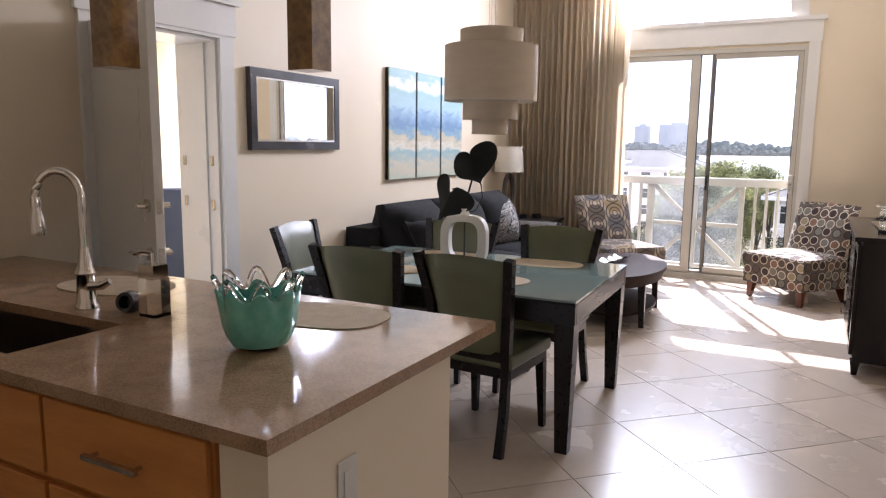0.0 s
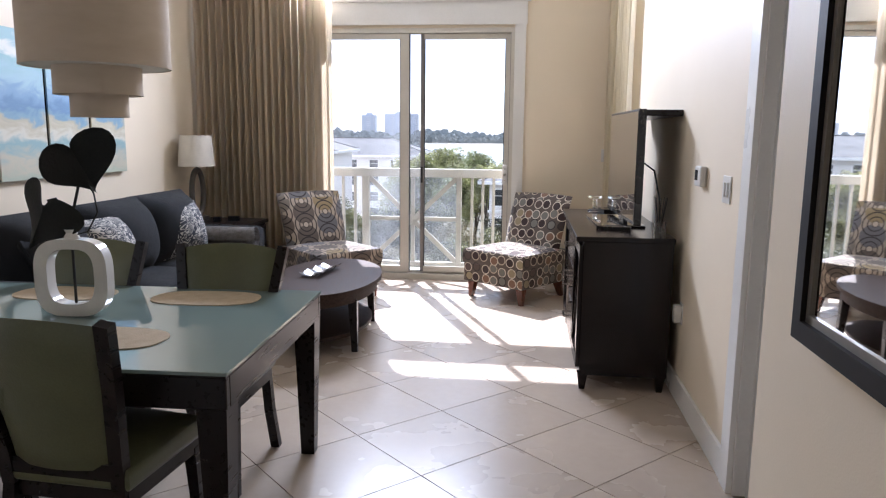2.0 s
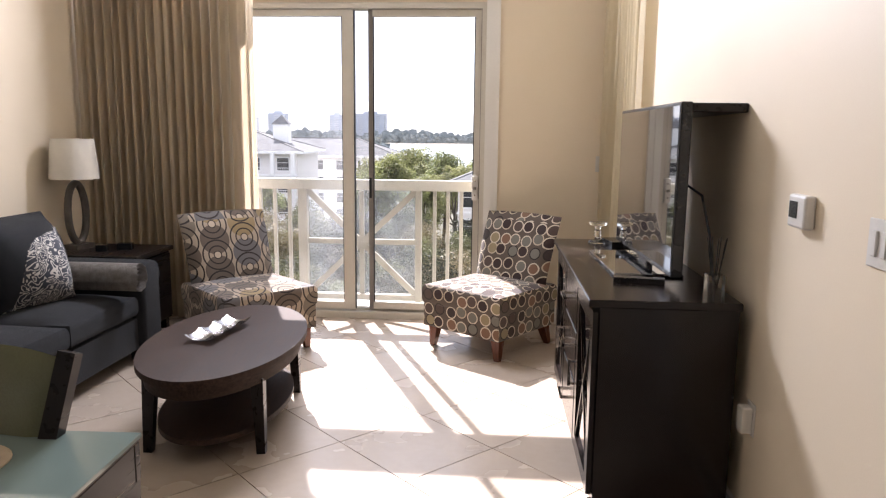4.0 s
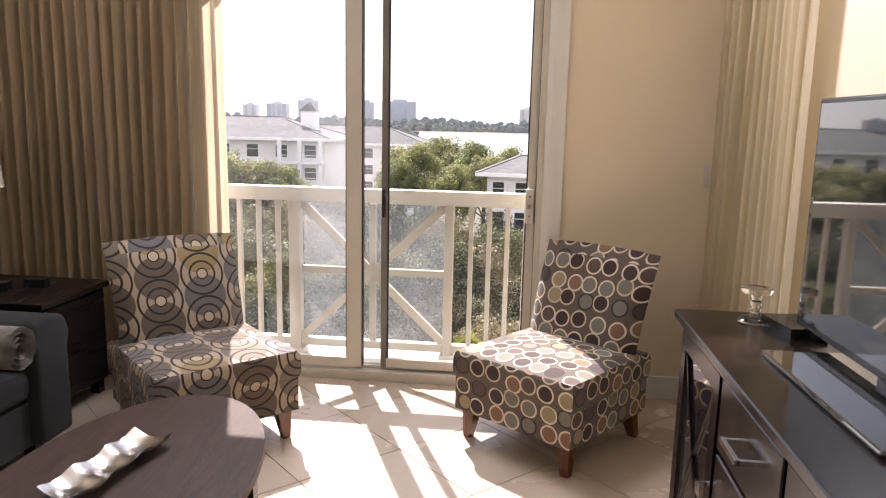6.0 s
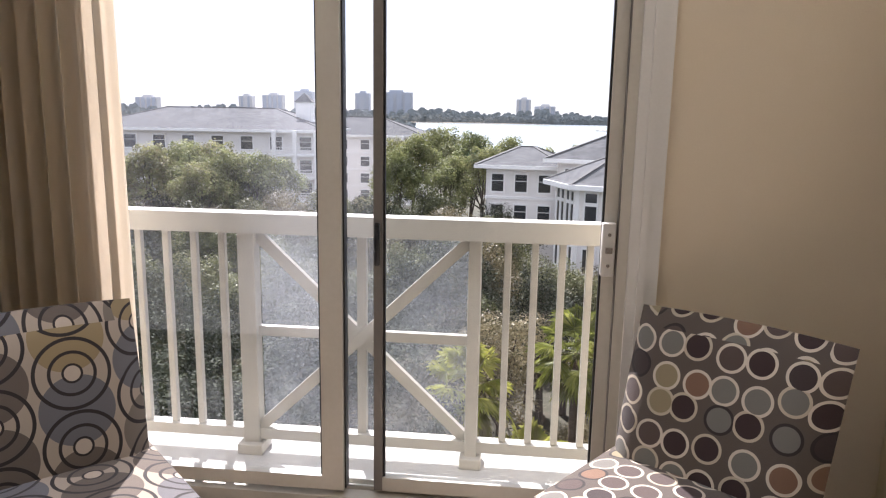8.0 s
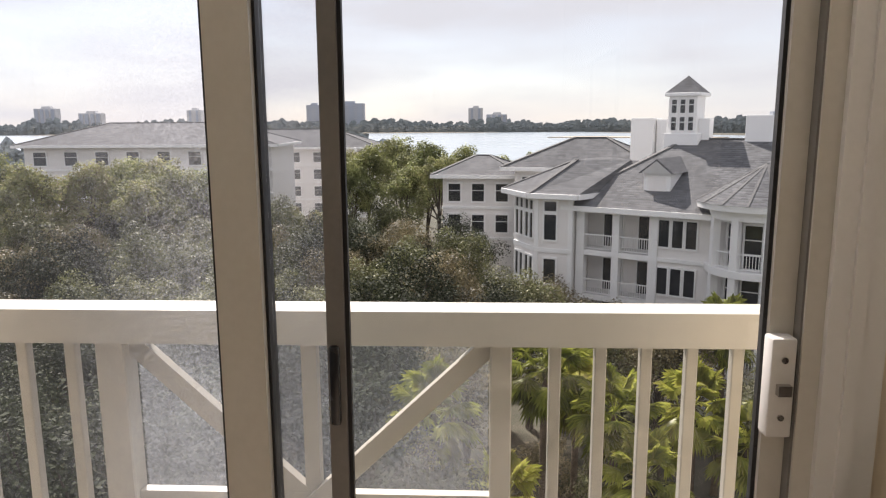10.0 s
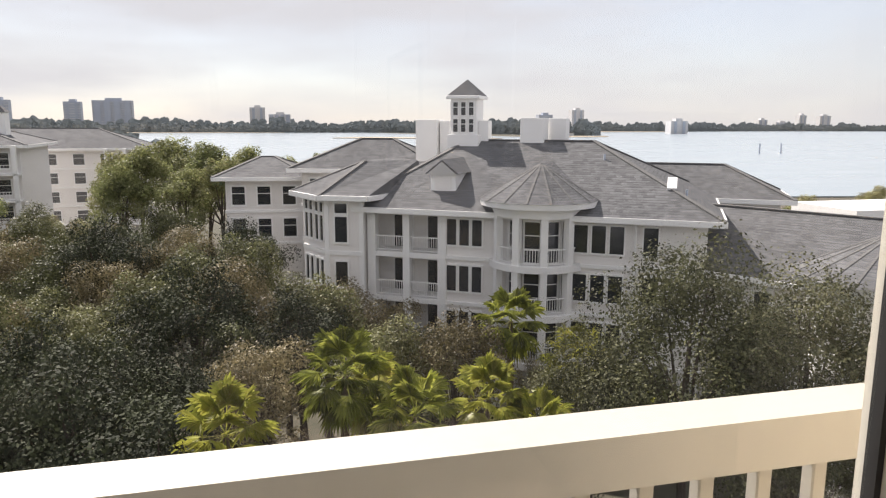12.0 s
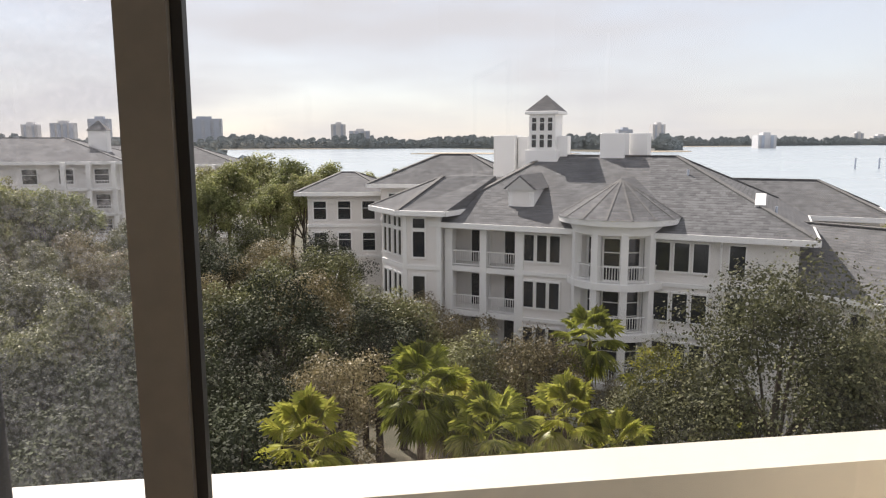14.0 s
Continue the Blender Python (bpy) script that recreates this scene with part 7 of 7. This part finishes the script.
# ---- trees ----
def broad_tree(name, label, seed, h, r, leaves, material, size=0.2, clumps=26, flat=0.75):
    """Trunk with limbs and a crown of many small leaves set in uneven clumps."""
    rnd = random.Random(seed)
    t = thing(name, label, "tree")
    bm = bmesh.new()
    tube(bm, [(0, 0, 0), (0.1, 0.05, h * 0.25), (rnd.uniform(-0.4, 0.4), rnd.uniform(-0.4, 0.4), h * 0.5), (0, 0, h * 0.72)], [0.26, 0.2, 0.15, 0.07], 7)
    heads = []
    for k in range(clumps):
        a, e = rnd.uniform(0, math.tau), rnd.uniform(-0.4, 1.4)
        q = rnd.uniform(0.5, 1.0)
        c = Vector((r * q * math.cos(a) * math.cos(e), r * q * math.sin(a) * math.cos(e), h - r * flat + r * flat * q * math.sin(e) - 0.6))
        heads.append((c, r * rnd.uniform(0.16, 0.38)))
        if k % 5 == 0:
            s = Vector((0, 0, h * rnd.uniform(0.3, 0.55)))
            tube(bm, [s, (s + c) / 2 + Vector((0, 0, 0.3)), c], [0.1, 0.06, 0.02], 5)
    part("trunk", bm, M["bark"], t)
    verts, faces = [], []
    pick = [k for k in range(clumps) for _ in range(max(1, round((heads[k][1] / r * 10) ** 2)))]
    for i in range(leaves):
        c, cr = heads[pick[i % len(pick)]]
        d = Vector((rnd.gauss(0, 1), rnd.gauss(0, 1), rnd.gauss(0.25, 0.9))).normalized()
        p = c + Vector((d.x, d.y, d.z * 0.95)) * cr * min(1.25, abs(rnd.gauss(0.88, 0.16)))
        nrm = (d + Vector((rnd.gauss(0, 0.55), rnd.gauss(0, 0.55), 0.35 + rnd.gauss(0, 0.55)))).normalized()
        v = nrm.orthogonal()
        v = Matrix.Rotation(rnd.uniform(0, math.tau), 3, nrm) @ v
        v.normalize()
        w = nrm.cross(v)
        s = size * rnd.uniform(0.6, 1.3)
        b0 = len(verts)
        verts += [tuple(p - v * s * 0.5), tuple(p + w * s * 0.32), tuple(p + v * s * 0.5), tuple(p - w * s * 0.32)]
        faces.append((b0, b0 + 1, b0 + 2, b0 + 3))
    me = bpy.data.meshes.new("crown")
    me.from_pydata(verts, [], faces)
    me.materials.append(material)
    cr = new("crown", me)
    cr.parent = t
    return t


def palm_tree(seed, h, r=2.35):
    rnd = random.Random(seed)
    t = thing("fan_palm", "sunlit fan palm with yellow-green fronds and shaggy trunk", "palm tree")
    bm = bmesh.new()
    tube(bm, [(0, 0, 0), (0.1, 0, h * 0.4), (0, 0.05, h * 0.8), (0, 0, h)], [0.2, 0.17, 0.17, 0.12], 9)
    part("trunk", bm, M["palmtrunk"], t)
    verts, faces = [], []
    for k in range(24):
        az = k * 2.4 + rnd.uniform(-0.2, 0.2)
        el = 1.4 - 2.5 * (k / 24) ** 0.85 + rnd.uniform(-0.1, 0.1)
        out = Vector((math.cos(az) * math.cos(el), math.sin(az) * math.cos(el), math.sin(el)))
        side = Vector((-math.sin(az), math.cos(az), 0))
        up = out.cross(side) * -1
        base = Vector((0, 0, h + 0.05))
        hub = base + out * r * 0.46
        b0 = len(verts)
        verts += [tuple(base + side * 0.02), tuple(base - side * 0.02), tuple(hub - side * 0.02), tuple(hub + side * 0.02)]
        faces.append((b0, b0 + 1, b0 + 2, b0 + 3))
        nb = 24
        for j in range(nb):
            f = (j / (nb - 1) - 0.5) * 3.6
            d = (out * math.cos(f) + side * math.sin(f)).normalized()
            ln = r * 0.46 * (0.75 + 0.25 * math.cos(f)) * rnd.uniform(0.9, 1.1)
            sd = d.cross(up).normalized() * 0.095
            lift = up * (0.1 * abs(math.sin(f)))
            droop = Vector((0, 0, -0.24 * ln * rnd.uniform(0.6, 1.5)))
            b0 = len(verts)
            mid = hub + d * ln * 0.6 + lift
            verts += [tuple(hub - sd * 0.4), tuple(hub + sd * 0.4), tuple(mid + sd), tuple(hub + d * ln + lift + droop), tuple(mid - sd)]
            faces.append((b0, b0 + 1, b0 + 2, b0 + 3, b0 + 4))
    me = bpy.data.meshes.new("fronds")
    me.from_pydata(verts, [], faces)
    me.materials.append(M["palm"])
    c = new("fronds", me)
    c.parent = t
    return t


kinds = [broad_tree("oak_tree", "dense olive-green oak below the balcony", 11, 11.2, 3.5, 11500, M["oak"], 0.165, 34, 1.0),
         broad_tree("oak_tree", "dense olive-green oak below the balcony", 12, 10.4, 3.2, 10500, M["oak"], 0.165, 30, 1.05),
         broad_tree("oak_tree", "brownish half-bare oak below the balcony", 13, 10.8, 3.3, 9500, M["dryoak"], 0.15, 34, 1.1),
         broad_tree("oak_tree", "green oak below the balcony, leaf colour darkened as if in shade", 14, 11.8, 3.6, 12000, M["shadeoak"], 0.16, 38, 1.0)]
spots = []
rnd = random.Random(21)
for gy in range(13):
    for gx in range(-11, 9):
        dy = 13.5 + gy * 4.7 + rnd.uniform(-1.4, 1.4)
        dx = gx * 4.9 + rnd.uniform(-1.6, 1.6) + (gy % 2) * 2.4
        if not (-0.82 * dy - 3 < dx < 0.46 * dy + 1.5):
            continue
        s = (dx - 7.17) * 0.8387 - (dy - 48) * 0.5446
        d = (dx - 7.17) * 0.5446 + (dy - 48) * 0.8387
        if (s > -9.5 and d > -4.5) or (dx > -8 and dy > 63) or (s > 3 and d > -9.0):
            continue
        low = 0.6 if -0.12 < dx / dy < 0.62 and dy < 31 else 1.0
        spots.append((0.5 + dx, 8.2 + dy, low * (rnd.uniform(0.86, 1.06) + 0.05 * (dy > 45))))
used = set()
for x, y, k in spots:
    i = rnd.choice((0, 1, 2, 0, 2, 1, 3))
    # nearer trees on the left get the leaves darkened to imitate shade
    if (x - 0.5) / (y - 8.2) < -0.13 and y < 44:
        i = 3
    src = kinds[i]
    at = pose(x, y, GZ, 0, 0, rnd.uniform(0, 360))
    if i in used:
        o = copy_thing(src, at)
    else:
        o = src
        o.matrix_world = at
        used.add(i)
    o.scale = (k, k, k)
big = broad_tree("oak_tree", "tall feathery oak in front of the resort house", 31, 14.6, 4.4, 28000, M["midoak"], 0.15, 80, 1.2)
big.matrix_world = pose(17.2, 32.6, GZ)
for x, y, k in ((21.5, 31.0, 0.92), (14.0, 34.5, 0.72), (24.0, 29.5, 0.74), (19.0, 27.8, 0.66)):
    o = copy_thing(big, pose(x, y, GZ, 0, 0, x * 40))
    o.scale = (k, k, k)
for x, y, top, i in ((7.9, 50.2, -8.9, 2), (10.5, 49.2, -10.1, 1), (5.0, 52.4, -8.0, 2), (16.8, 48.0, -12.6, 2), (12.9, 50.2, -10.9, 2), (2.6, 50.0, -7.2, 0), (18.5, 45.0, -12.0, 1), (21.5, 42.0, -11.5, 3)):
    o = copy_thing(kinds[i], pose(x, y, GZ, 0, 0, x * 53))
    k = (top - GZ) / (11.2, 10.4, 10.8, 11.8)[i]
    o.scale = (k, k, k)
pn = broad_tree("pine_tree", "bright green pine between the houses", 41, 15.2, 3.2, 10000, M["pine"], 0.24, 42, 1.5)
pn.matrix_world = pose(-7.5, 92, GZ)
for x, y, k in ((-12.5, 95, 1.0), (-3.5, 90, 0.93), (-16, 101, 0.95), (0.5, 96, 0.9), (-9.5, 103, 1.05), (4.5, 103, 0.9), (9, 108, 0.92), (-33, 76, 0.95), (-30, 72, 0.85), (-36, 80, 0.95), (-20, 84, 0.5), (-29, 76, 0.92), (-26.5, 77, 0.9), (-31.5, 80, 0.95), (-25, 80, 0.85), (-5.5, 99, 1.02), (-1, 104, 0.98), (-22, 94, 0.55), (-36, 73, 0.95), (-27, 77, 0.6), (-18, 90, 0.55), (-14, 92, 0.85), (-21, 76, 0.5), (-43, 66, 0.9),
                (66, 84, 0.66), (72, 88, 0.7), (80, 86, 0.74), (86, 90, 0.76), (70, 96, 0.66), (-40, 70, 0.95), (-46, 74, 1.0)):
    o = copy_thing(pn, pose(x, y, GZ, 0, 0, x * 31))
    o.scale = (k * 1.15, k * 1.15, k * (1.17 if x < 20 else 1.0))
pm = palm_tree(51, 9.3)
pm.matrix_world = pose(13.0, 42.2, GZ - 0.4)
for bearing, dist, top, k in ((0.483, 31, -10.0, 0.95), (0.113, 25, -7.55, 0.95), (0.218, 23, -8.5, 0.85), (-0.058, 21.5, -7.9, 0.8), (0.335, 26, -9.4, 0.85), (1.135, 36, -9.9, 1.1), (0.16, 27, -9.2, 0.85), (0.27, 21, -9.9, 0.8), (0.42, 25, -10.6, 0.85), (0.05, 19, -9.8, 0.75), (0.6, 27, -11.5, 0.9)):
    o = copy_thing(pm, pose(0.45 + bearing * dist, 8.21 + dist, top - 9.3, 0, 0, bearing * 900))
    o.scale = (k, k, 1.0)

# ---- tiled floor: diagonal tiles ----
TD, TX, TY = 0.7405, 1.285, 5.588
bm = bmesh.new()
g = TD / 2 - 0.0035
prism(bm, [(-g, 0), (0, -g), (g, 0), (0, g)], -0.02, 0.0)
full = mesh_of(soften(bm, 0.0015, 1), "tile", M["tile"], 0)
for i in range(-14, 12):
    for j in range(-22, 12):
        if (i + j) % 2:
            continue
        cx, cy = TX + i * TD / 2, TY + j * TD / 2 + TD / 2
        if not (XL - 0.2 - g < cx < XR + g and YB - g < cy < YW + g):
            continue
        if cx - g > XL - 0.2 and cx + g < XR and cy - g > YB and cy + g < YW:
            me = full
        else:
            pts = clip([(cx - g, cy), (cx, cy - g), (cx + g, cy), (cx, cy + g)], XL - 0.2, XR, YB, YW)
            if len(pts) < 3:
                continue
            bm = bmesh.new()
            prism(bm, [(x - cx, y - cy) for x, y in pts], -0.02, 0.0)
            me = mesh_of(bm, "tile", M["tile"], 0)
        t = new("tile", me)
        t.parent = floor
        t.location = (cx, cy, 0)
